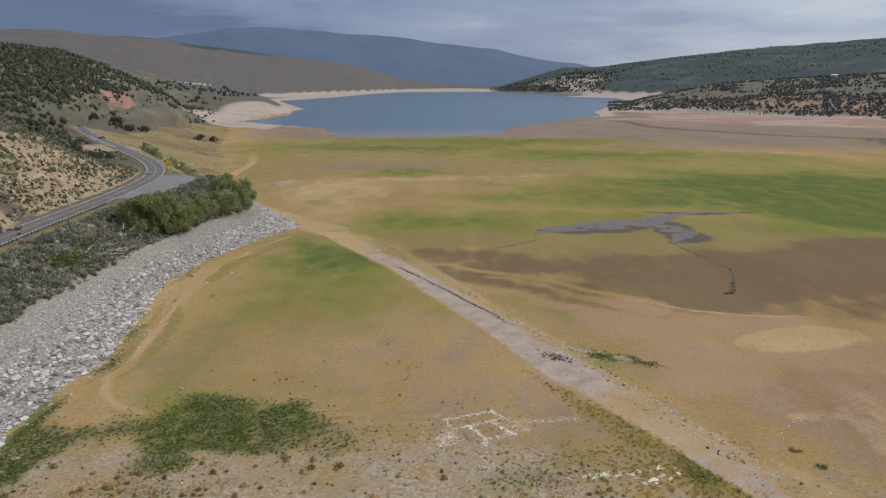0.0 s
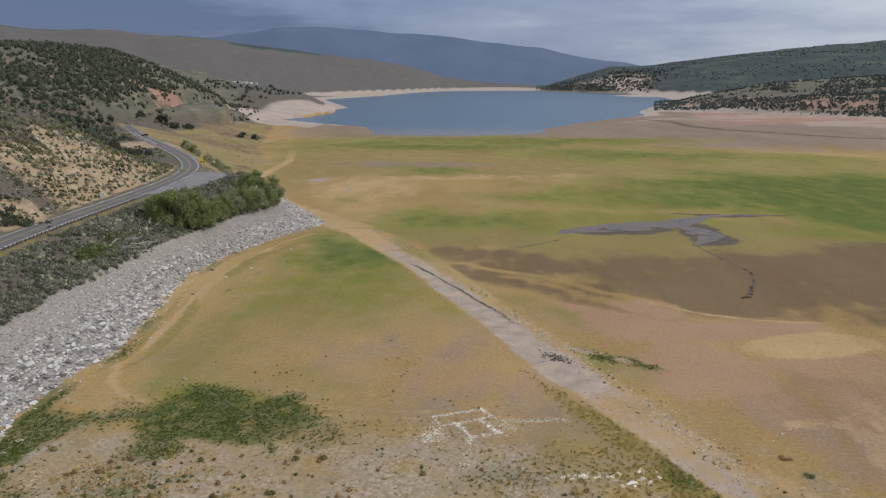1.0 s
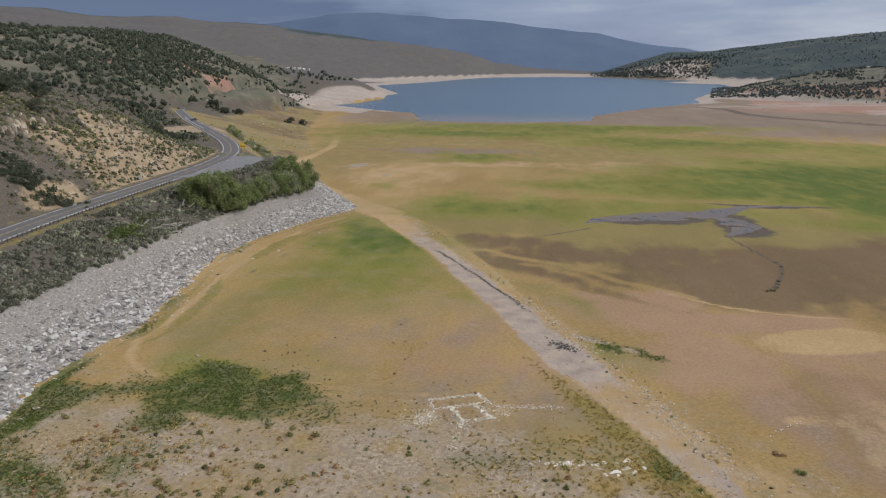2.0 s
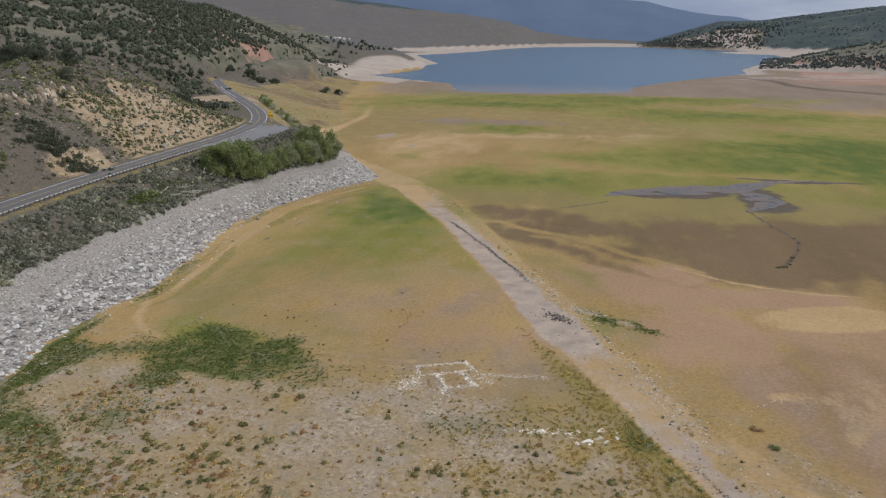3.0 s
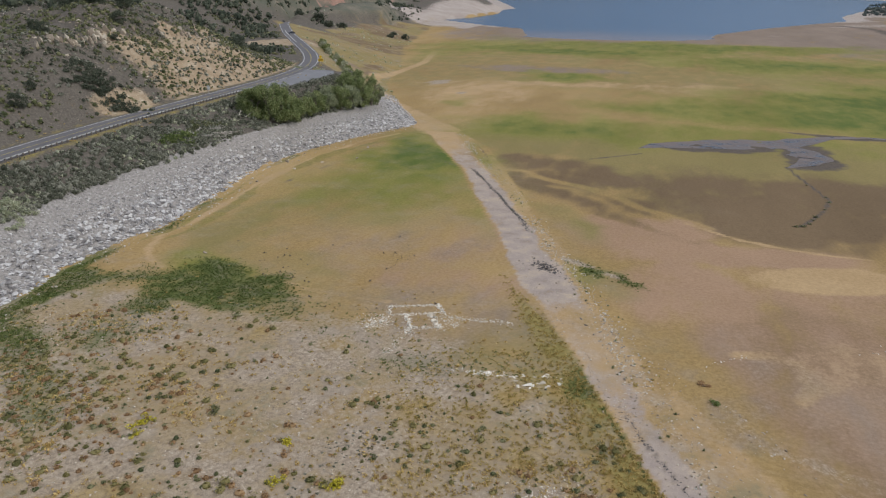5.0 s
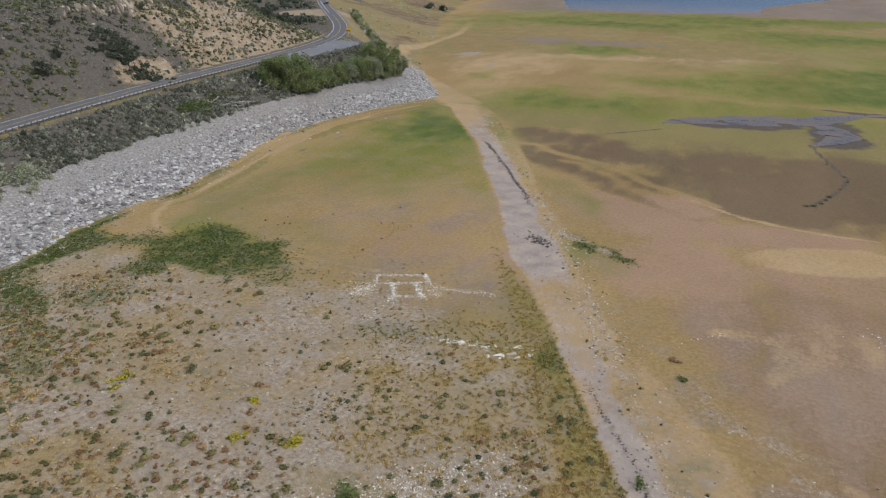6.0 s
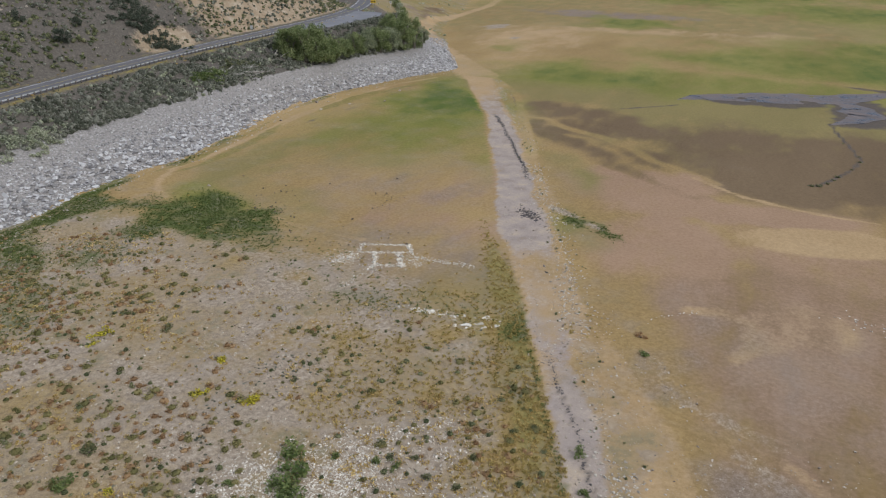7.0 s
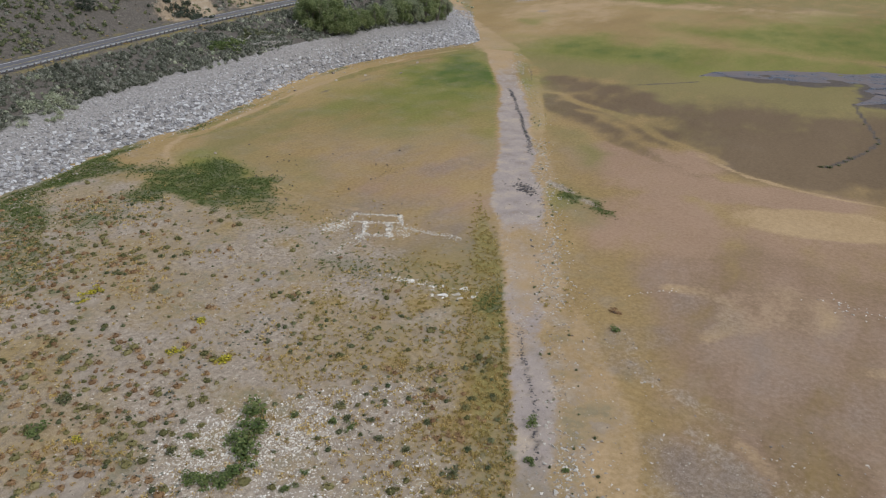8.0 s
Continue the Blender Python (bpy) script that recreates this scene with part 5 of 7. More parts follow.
def build_car(y, off, turn_extra, label):
    x, yy, z, a = road_point(y, off)
    c = thing("car", x, yy, z + 0.01, a + turn_extra, label=label, category="car", group="cars on the road")
    bm = bmesh.new()
    side = [(-2.25, 0.35), (-2.3, 0.75), (-1.5, 0.95), (-0.9, 1.0), (1.9, 1.05), (2.25, 0.9), (2.25, 0.35)]
    l = [bm.verts.new((-0.9, p, h)) for p, h in side]
    r = [bm.verts.new((0.9, p, h)) for p, h in side]
    bm.faces.new(l)
    bm.faces.new(r[::-1])
    for i in range(len(side)):
        j = (i + 1) % len(side)
        bm.faces.new((l[i], r[i], r[j], l[j]))
    bmesh.ops.recalc_face_normals(bm, faces=bm.faces)
    bmesh.ops.bevel(bm, geom=bm.edges[:], offset=0.08, segments=2, affect="EDGES")
    part("body", bm, M_CARD, c)
    bm = bmesh.new()
    cab = [(-1.0, 0.98), (-0.35, 1.52), (1.2, 1.55), (1.85, 1.02)]
    l = [bm.verts.new((-0.78 if h < 1.2 else -0.62, p, h)) for p, h in cab]
    r = [bm.verts.new((0.78 if h < 1.2 else 0.62, p, h)) for p, h in cab]
    bm.faces.new(l)
    bm.faces.new(r[::-1])
    for i in range(4):
        j = (i + 1) % 4
        bm.faces.new((l[i], r[i], r[j], l[j]))
    bmesh.ops.recalc_face_normals(bm, faces=bm.faces)
    part("cabin", bm, M_GLASS, c, "dark glass")
    for sx in (-0.82, 0.82):
        for sy in (-1.4, 1.4):
            bm = bmesh.new()
            bmesh.ops.create_cone(bm, cap_ends=True, segments=16, radius1=0.34, radius2=0.34, depth=0.22, matrix=pose(sx, sy, 0.34, 0, 90, 0))
            w = part("wheel", bm, M_BLACK, c)
            bm = bmesh.new()
            bmesh.ops.create_cone(bm, cap_ends=True, segments=12, radius1=0.19, radius2=0.15, depth=0.03, matrix=pose(sx + 0.12 * (1 if sx > 0 else -1), sy, 0.34, 0, 90, 0))
            part("rim", bm, M_STEEL, w)


build_car(487, 1.9, 0, "dark car on the road below the hill")
build_car(602, -1.9, 0, "small dark car at the far bend")

# ---------------------------------------------------------------- stone bank
def build_riprap():
    bank = thing("riprap_bank", -68, 140, ground_z(-68, 140), 0, label="bank of pale broken limestone riprap below the road", category="stone bank")
    inv = bank.matrix_basis.inverted()

    def keep(x, y):
        foot, top = along(y, BANK_FOOT), along(y, BANK_TOP)
        u = (foot + 0.6 * wave(x * 0, y, 13.0, 4) - x) / (foot - top)
        up = 1.0 + 0.10 * wave(x, y, 9.0, 21) + np.where(y > 232, 0.25, 0)
        return (u > -0.04) * (u < up) * along(y, [(60, 1), (275, 1), (300, 0.7), (345, 0.25), (360, 0)])
    xy = sow(54000, -96, -52, 62, 345, keep, 31)
    r = np.random.default_rng(5)
    u = (along(xy[:, 1], BANK_FOOT) - xy[:, 0]) / (along(xy[:, 1], BANK_FOOT) - along(xy[:, 1], BANK_TOP))
    size = (0.45 + 1.3 * r.uniform(0, 1, len(xy)) ** 2.4) * np.interp(u, [0, 0.45, 0.65, 0.8, 1.0], [1.1, 1.05, 0.7, 0.45, 0.36]) * np.interp(xy[:, 1], [60, 200, 300], [1, 1, 0.75])
    # the nearest stretch is laid stone by stone
    lone = np.where((xy[:, 1] > 84) & (xy[:, 1] < 140) & (size > 0.8) & (u < 0.8))[0]
    lone = lone[np.argsort(-size[lone])][:300]
    rest = np.setdiff1d(np.arange(len(xy)), lone)
    z = surface(xy[:, 0], xy[:, 1])
    me = scatter("stone_fill", ROCKS + SLABS, xy[rest], 0, 0, M_STONE, (0.6, 1.1), 0.10, 0.25, big=size[rest], seed=9)
    me.transform(inv)
    st = part("stone_fill", me, M_STONE, bank, "pale grey broken stones of many sizes")
    st["kind"] = "stuff"
    shared = []
    for v, f in ROCKS + SLABS:
        shared.append(mesh_from("stone", v, f, M_STONE))
    for i in lone:
        ob = part("stone", shared[int(r.integers(len(shared)))], M_STONE, bank)
        s = float(size[i])
        ob.matrix_basis = inv @ pose(xy[i, 0], xy[i, 1], float(z[i]) - 0.05 * s, *r.normal(size=2) * 12, r.uniform(0, 360)) @ Matrix.Diagonal((s, s * r.uniform(0.8, 1.2), s * r.uniform(0.7, 1.1), 1))


build_riprap()

# boulders lying off the bank
for bx, by, bs in ((-46.8, 116.6, 2.0), (-53.3, 207.5, 1.7), (-56.9, 224.5, 2.4), (-61.5, 199, 2.2), (-72.5, 196, 3.0), (-65.5, 188, 2.2), (-74, 187, 2.6), (-68, 171, 1.8)):
    v, f = SLABS[int(rng.integers(len(SLABS)))]
    b = new("boulder", mesh_from("boulder", v, f, M_STONE_TAN))
    b.matrix_basis = pose(bx, by, ground_z(bx, by) - 0.1, 0, 0, float(rng.uniform(0, 360))) @ Matrix.Diagonal((bs, bs * 0.8, bs * 0.9, 1))
    tagged(b, "pale tan boulder lying on the dry lake bed", "boulder", "boulders off the bank")

# ---------------------------------------------------------------- ruin
def build_ruin():
    ox, oy = 0.2, 104.3
    u, v = Vector((0.906, 0.424)) * 0.93, Vector((0.43, -0.903))
    ruin = thing("stone_foundation", ox, oy, ground_z(ox, oy), 0, label="ruined house foundation of bleached stones on the lake bed", category="ruin")
    inv = ruin.matrix_basis.inverted()
    shared = [mesh_from("stone", a, b, M_WHITE) for a, b in ROCKS]
    r = np.random.default_rng(77)
    spots, bits = [], []

    def wall(u0, v0, u1, v1, n, wide, s):
        for k in range(n):
            q = (k + r.uniform(0, 0.8)) / n
            spots.append((u0 + (u1 - u0) * q + r.normal() * wide, v0 + (v1 - v0) * q + r.normal() * wide, s * 1.08 * r.uniform(0.6, 1.4)))
            for _ in range(6):
                bits.append((u0 + (u1 - u0) * q + r.normal() * (wide + 0.25), v0 + (v1 - v0) * q + r.normal() * (wide + 0.25)))
    for _ in range(260):
        bits.append((-2.9 + r.normal() * 1.5, 5.6 + r.normal() * 1.5))
    wall(0, 0, 9.2, 0.2, 34, 0.08, 0.40)
    wall(9.2, 0, 9.8, 3.6, 16, 0.15, 0.50)
    wall(0, 0, -0.2, 3.4, 9, 0.14, 0.42)
    wall(-0.4, 3.4, 9.5, 3.3, 34, 0.10, 0.34)
    wall(2.9, 3.6, 3.1, 9.4, 30, 0.22, 0.55)
    wall(7.4, 3.4, 8.2, 9.2, 34, 0.26, 0.62)
    wall(2.6, 8.6, 9.0, 9.0, 22, 0.2, 0.42)
    wall(2.2, 9.4, 3.0, 11, 10, 0.4, 0.5)
    wall(-1, 4.5, -4.4, 7.5, 34, 0.7, 0.42)
    wall(9.8, 4.6, 11.2, 9.0, 22, 0.7, 0.4)
    wall(11, 5.5, 18.8, 8.0, 26, 0.22, 0.38)
    wall(18.8, 8.0, 21.5, 8.6, 8, 0.3, 0.4)
    wall(1, 12, -2, 17, 10, 0.3, 0.4)
    xy = np.array([(ox + u.x * a + v.x * b, oy + u.y * a + v.y * b) for a, b in bits])
    me = scatter("rubble", PEBBLES, xy, 0.12, 0.42, M_WHITE, (0.5, 0.9), 0.08, 0.2, 1.6, 44)
    me.transform(inv)
    part("rubble", me, M_WHITE, ruin, "small bleached rubble along the walls")["kind"] = "stuff"
    for a, b, s in spots[:298]:
        x, y = ox + u.x * a + v.x * b, oy + u.y * a + v.y * b
        ob = part("stone", shared[int(r.integers(len(shared)))], M_WHITE, ruin)
        ob.matrix_basis = inv @ pose(x, y, ground_z(x, y) - 0.04, *r.normal(size=2) * 10, r.uniform(0, 360)) @ Matrix.Diagonal((s, s, s * 0.9, 1))



build_ruin()


def build_low_wall():
    w = thing("stone_wall_remains", 28, 87.5, ground_z(28, 87.5), 0, label="broken line of bleached slabs among weeds", category="ruin")
    inv = w.matrix_basis.inverted()
    shared = [mesh_from("slab", a, b, M_WHITE) for a, b in SLABS]
    r = np.random.default_rng(5)
    for q in np.linspace(0, 1, 64):
        x = 17.4 + 15.4 * q + r.normal() * 0.3
        y = 87.0 + 2.6 * max(q - 0.6, 0) / 0.4 + 0.6 * math.sin(q * 3) - 2.2 * (q > 0.55) * (r.uniform() < 0.35) + r.normal() * 0.35
        s = 0.8 * r.uniform(0.5, 1.5) * (1.5 if 0.2 < q < 0.45 or q > 0.65 else 0.9)
        ob = part("slab", shared[int(r.integers(len(shared)))], M_WHITE, w)
        ob.matrix_basis = inv @ pose(x, y, ground_z(x, y) - 0.05, *r.normal(size=2) * 6, r.uniform(0, 360)) @ Matrix.Diagonal((s, s * 0.7, s * 0.5, 1))


build_low_wall()


def lone_stones(label, places, lo, hi, seed):
    r = np.random.default_rng(seed)
    for x, y in places:
        v, f = ROCKS[int(r.integers(len(ROCKS)))]
        b = new("stone", mesh_from("stone", v, f, M_WHITE))
        s = r.uniform(lo, hi)
        b.matrix_basis = pose(x, y, ground_z(x, y) - 0.03, 0, 0, r.uniform(0, 360)) @ Matrix.Diagonal((s, s * 0.8, s * 0.7, 1))
        tagged(b, label, "stone", "loose pale stones")


arc = [(52.6 + 6.6 * q + float(rng.normal()) * 0.25, 98.8 + 6.6 * q ** 0.7 + float(rng.normal()) * 0.25) for q in np.linspace(0, 1, 22)]
lone_stones("small pale stone in a curved row on mud", arc, 0.2, 0.45, 3)
patch = [(float(a), float(b)) for a, b in zip(rng.normal(82, 3.2, 34), rng.normal(112.5, 1.5, 34))]
lone_stones("small pale stone scattered on brown mud", patch, 0.2, 0.55, 4)


# gravel and cobbles over the bed
def gravel_keep(x, y):
    ya, xa, xb = centre(TRACK_L, TRACK_R)
    tl, tr = np.interp(y, ya[::-1], xa[::-1]), np.interp(y, ya[::-1], xb[::-1])
    near = smooth((along(x, [(-60, 88), (-20, 94), (10, 92), (30, 80), (60, 58)]) - y) / 10) * (x < tl - 3)
    patchy = np.clip(0.42 + 0.9 * wave(x, y, 11, 31), 0.05, 1)
    patchy = np.maximum(patchy, 1.4 * blob(x, y, 27, 50, 13, 7, 40, 0.5))
    edge = 0.7 * smooth((2.5 - np.abs(x - tr - 1.2)) / 2) * (y < 130) + 0.35 * smooth((2.0 - np.abs(x - tl - 1)) / 2) * (y < 110) + 0.10 * ((x > tl) & (x < tr))
    flat = 0.18 * blob(x, y, 76, 66, 14, 12, 30, 0.5) + 0.25 * smooth((4 - np.abs(x - tr - 6)) / 3) * (y < 100)
    flat = flat + 0.5 * blob(x, y, 57, 85, 2.2, 6.5, 35, 0.5) + 0.4 * blob(x, y, 66, 66, 2.5, 8, 25, 0.5) + 0.6 * blob(x, y, 42, 84.5, 2.5, 4, 25, 0.5)
    lens = 2.0 * blob(x, y, 28.6, 136.6, 4.2, 0.8, -32, 0.4) + 1.2 * blob(x, y, 36.5, 131.5, 3.0, 0.7, -30, 0.5)
    return np.where(x > along(y, BANK_FOOT) + 1, near * patchy * 0.8 + edge + flat + lens, 0)


def white_spill(x, y):
    w = np.maximum(np.maximum(blob(x, y, 24, 46, 6, 7, 0, 0.6), blob(x, y, 31, 55, 10, 4.5, 48, 0.7)), 0.5 * blob(x, y, 36, 48, 9, 6, 30, 0.7))
    return w * np.clip(0.6 + 0.7 * wave(x, y, 5, 34), 0.1, 1)


xy = sow(70000, 5, 55, 30, 70, lambda x, y: white_spill(x, y), 43)
tagged(new("gravel", scatter("gravel", PEBBLES, xy, 0.15, 0.52, M_WHITE, (0.5, 0.9), 0.1, 0.2, 2.6, 20)), "spill of bleached white stones round the green bushes", "gravel", kind="stuff")
xy = sow(105000, -62, 95, 28, 150, gravel_keep, 41)
tagged(new("gravel", scatter("gravel", PEBBLES, xy, 0.12, 0.6, M_STONE_TAN, (0.5, 0.9), 0.1, 0.2, 3.6, 17)), "pale stones and cobbles strewn over the bed", "gravel", kind="stuff")
xy = sow(26000, -80, -45, 70, 268, lambda x, y: smooth((along(y, BANK_FOOT) + 8 - x) / 9) * (x > along(y, BANK_FOOT)) * 0.5, 42)
tagged(new("gravel", scatter("gravel", PEBBLES, xy, 0.18, 0.95, M_PALE, (0.45, 0.8), 0.1, 0.2, 3.2, 18)), "tan cobbles strewn along the foot of the bank", "gravel", kind="stuff")

TR = np.array(TRACK_R, float)[::-1]
xy = sow(330000, -40, 70, 40, 262, lambda x, y: 0.8 * np.exp(-((x - np.interp(y, TR[:, 1], TR[:, 0]) - 1.6) / 2.2) ** 2) * np.clip(0.5 + wave(x, y, 9, 33), 0, 1) * np.interp(y, [60, 110, 200], [1, 0.6, 0.5]), 45)
tagged(new("gravel", scatter("gravel", PEBBLES, xy, 0.2, 0.75, M_PALE, (0.5, 0.9), 0.1, 0.2, 2.6, 21)), "pale stones lining the edge of the old track", "gravel", kind="stuff")

# ---------------------------------------------------------------- plants of the bed
def bed_only(x, y):
    ya, xa, xb = centre(TRACK_L, TRACK_R)
    tl = np.interp(y, ya[::-1], xa[::-1])
    return (x > along(y, BANK_FOOT) + 1.5) & (x < tl - 0.5)


def near_field(x, y):
    return bed_only(x, y) * smooth((along(x, [(-60, 92), (-20, 99), (20, 96), (40, 84)]) - y) / 12)


def stuff(name, label, category, variants, xy, lo, hi, mat, seed, squash=(0.6, 1.0), power=1.6):
    if len(xy):
        tagged(new(name, scatter(name, variants, xy, lo, hi, mat, squash, 0.02, 0.0, power, seed)), label, category, kind="stuff")


stuff("low_shrubs", "small grey-green weeds dotted over stony ground", "shrub", WEEDS, sow(2600, -60, 60, 28, 100, lambda x, y: near_field(x, y) * np.clip(0.4 + 0.9 * wave(x, y, 16, 51), 0.08, 1), 61), 0.28, 1.0, M_WEED, 71, (0.45, 0.8), 2.0)
stuff("dry_grass", "low ochre and olive grass in loose patches on stony ground", "grass", BLADES, sow(9000, -60, 62, 28, 104, lambda x, y: near_field(x, y) * smooth((wave(x, y, 10, 58) - 0.12) / 0.35), 161), 0.5, 1.3, M_STRAW, 171, (0.18, 0.35))
stuff("low_shrubs", "fresh olive-green weeds dotted over stony ground", "shrub", WEEDS, sow(950, -60, 60, 28, 96, lambda x, y: near_field(x, y) * np.clip(0.45 + 0.9 * wave(x, y, 14, 54), 0.05, 1), 162), 0.4, 1.5, M_BRUSH, 172, (0.45, 0.75), 1.8)
stuff("low_shrubs", "rusty dry weeds dotted over stony ground", "shrub", WEEDS, sow(1150, -60, 60, 28, 100, lambda x, y: near_field(x, y) * np.clip(0.4 + 0.9 * wave(x, y, 18, 52), 0.05, 1), 62), 0.35, 1.3, M_RUST, 72, (0.4, 0.7))
def corner(x, y):
    return bed_only(x, y) * np.maximum(np.maximum(blob(x, y, -2, 40, 16, 14, 20, 0.6), blob(x, y, -28, 60, 12, 14, 20, 0.6)), blob(x, y, -43, 70, 9, 8, 0, 0.6))


stuff("low_shrubs", "olive weeds crowding the stony ground", "shrub", WEEDS, sow(2600, -50, 20, 24, 85, lambda x, y: corner(x, y) * 0.36, 163), 0.45, 1.5, M_BRUSH, 173, (0.4, 0.7))
stuff("low_shrubs", "reddish dry weeds crowding the stony ground", "shrub", WEEDS, sow(2000, -50, 20, 24, 85, lambda x, y: corner(x, y) * 0.5, 164), 0.4, 1.2, M_RUST, 174, (0.4, 0.7))
stuff("low_shrubs", "pale grey-green mats of low weeds", "shrub", WEEDS, sow(5200, 5, 55, 36, 100, lambda x, y: near_field(x, y) * smooth(wave(x, y, 12, 57) * 2 - 0.3) * 0.8, 165), 0.2, 0.5, M_SAGE, 175, (0.25, 0.4))
stuff("dry_grass", "straw-coloured grass tufts over the lake bed", "grass", TUFTS, sow(5200, -60, 62, 28, 112, lambda x, y: bed_only(x, y) * np.clip(0.35 + 0.9 * wave(x, y, 13, 53), 0.03, 1) * np.interp(y, [28, 95, 112], [1, 0.7, 0.15]), 63), 0.3, 0.75, M_STRAW, 73, (0.3, 0.55))


def weed_keep(x, y):
    z = np.zeros(np.shape(x))
    right = (x > np.interp(y, TR[:, 1], TR[:, 0]) + 1.5)
    return np.clip(masks(x, y, z)["weeds"], 0, 1) ** 1.6 * (bed_only(x, y) | right)


stuff("tall_weeds", "dense green weeds at the bank's foot and beside the track", "weeds", BLADES, sow(190000, -66, 60, 40, 140, lambda x, y: weed_keep(x, y) * 0.9, 64), 0.3, 0.65, M_WEEDY, 74, (0.3, 0.55))
stuff("low_shrubs", "low green bushes among the weeds", "shrub", WEEDS, sow(700, -66, 60, 40, 140, lambda x, y: weed_keep(x, y) * 0.5, 69), 0.4, 1.1, M_WEED, 79, (0.45, 0.8))
stuff("dry_grass", "olive and straw grass tufts along the track's verge", "grass", TUFTS, sow(26000, 10, 62, 36, 125, lambda x, y: np.maximum(masks(x, y, x * 0)["verge"], 0.8 * masks(x, y, x * 0)["ochre"]) * 0.8, 68), 0.3, 0.75, M_VERGE, 78, (0.3, 0.6))
stuff("sparse_stalks", "dark dead stalks standing on the dry lake bed", "weeds", TUFTS, sow(1300, -50, 10, 100, 150, lambda x, y: np.maximum(0.7 * blob(x, y, -34, 120, 10, 4, -15, 0.6) * np.clip(0.3 + wave(x, y, 4, 76), 0, 1), np.clip(-0.05 + 0.8 * wave(x, y * 2.2, 18, 55), 0, 1)) * smooth((140 - y) / 20), 66), 0.18, 0.5, M_BARK, 76, (0.7, 1.2))
stuff("low_shrubs", "small dark weeds on the track's stony shoulder", "shrub", WEEDS, sow(5200, -20, 75, 30, 220, lambda x, y: 0.5 * (np.abs(x - np.interp(y, np.array(TRACK_R)[::-1, 1], np.array(TRACK_R)[::-1, 0]) - 2.0) < 3.2) * np.interp(y, [30, 120, 220], [1, 0.5, 0.4]), 67), 0.22, 0.6, M_WEED, 77)


def bush(name, x, y, size, tall, mat, variants, label, category, group=""):
    v, f = variants[int(rng.integers(len(variants)))]
    b = thing(name, x, y, None, float(rng.uniform(0, 360)), label=label, category=category, group=group)
    me = mesh_from("foliage", v * np.array((size, size, tall)), f, mat)
    part("foliage", me, mat, b)
    bm = bmesh.new()
    for k in range(4):
        a = k * 1.57 + 0.4
        rod(bm, (0, 0, -0.05), (math.cos(a) * size * 0.2, math.sin(a) * size * 0.2, tall * 0.5), 0.03 * size, 0.01 * size, 5)
    part("stems", bm, M_BARK, b)
    return b


for bx, by, bs, bh in ((22.8, 52.8, 2.6, 1.5), (24.6, 50.5, 2.8, 1.7), (25.4, 48.4, 2.6, 1.6), (26.6, 46.6, 2.4, 1.5), (27.6, 44.6, 2.4, 1.4), (27.2, 42.8, 2.2, 1.3), (25.6, 42.0, 2.0, 1.2), (23.6, 47.4, 1.4, 0.9),
                       (22.2, 44.6, 1.2, 0.8), (24.2, 41.2, 1.7, 1.0), (27.2, 54.0, 1.0, 0.9), (31.5, 55.2, 1.1, 1.0), (33.8, 55.6, 1.0, 0.8), (51.0, 66.0, 1.2, 1.0), (53.2, 60.6, 1.1, 0.9), (19.2, 46.0, 1.0, 0.7), (4.2, 38.2, 2.0, 1.0)):
    bush("green_bush", bx, by, bs, bh, M_GREEN, DENSE, "rounded dark green bush on stony ground", "bush", "green bushes")

for bx, by, bs in ((5.5, 56.4, 1.3), (3.3, 63.5, 1.5), (12.7, 58.2, 1.8), (-16.4, 61.3, 1.9), (-15.5, 59.0, 1.1), (56.8, 61.0, 0.9), (53.9, 89.7, 1.3), (9.2, 39.4, 1.0), (11.5, 57.4, 0.9), (33.3, 44.9, 1.0), (33.6, 47.7, 0.8)):
    bush("yellow_bush", bx, by, bs, bs * 0.45, M_YELLOW if bx < 30 else M_GREEN, DENSE, "low bright yellow flowering bush on stony ground" if bx < 30 else "low fresh green bush on stony ground", "bush", "flowering bushes")
bush("rusty_bush", 52.4, 94.0, 1.5, 0.6, M_RUST, DENSE, "low rust-brown bush on the dry lake bed", "bush")
for bx, by, bs in ((30.6, 58.2, 1.0), (32.6, 56.6, 1.0), (14.7, 64.0, 0.9), (37.6, 55.4, 0.9), (35.0, 57.7, 0.8), (18.5, 63.5, 0.7), (40.9, 60.4, 1.0), (-9.3, 66.1, 1.1), (19.3, 43.0, 1.1), (41.0, 55.4, 1.0), (46.9, 54.8, 1.1), (2.5, 42.9, 1.4)):
    bush("green_bush", bx, by, bs, bs * 0.7, M_WEED, DENSE, "small dark green bush on stony ground", "bush", "green bushes")

for bx, by, bs in ((75.0, 177.4, 1.1), (76.6, 178.4, 1.3), (78.4, 181.0, 0.9), (79.6, 184.4, 0.7), (80.6, 187.4, 1.1), (83.8, 195.5, 0.7), (86.2, 203.0, 0.9), (86.0, 208.5, 0.7), (83.0, 221.0, 0.6)):
    bush("dark_bush", bx, by, bs, bs * 0.45, M_WEED, DENSE, "small dark weed clump along the dry channel", "bush", "channel weeds")

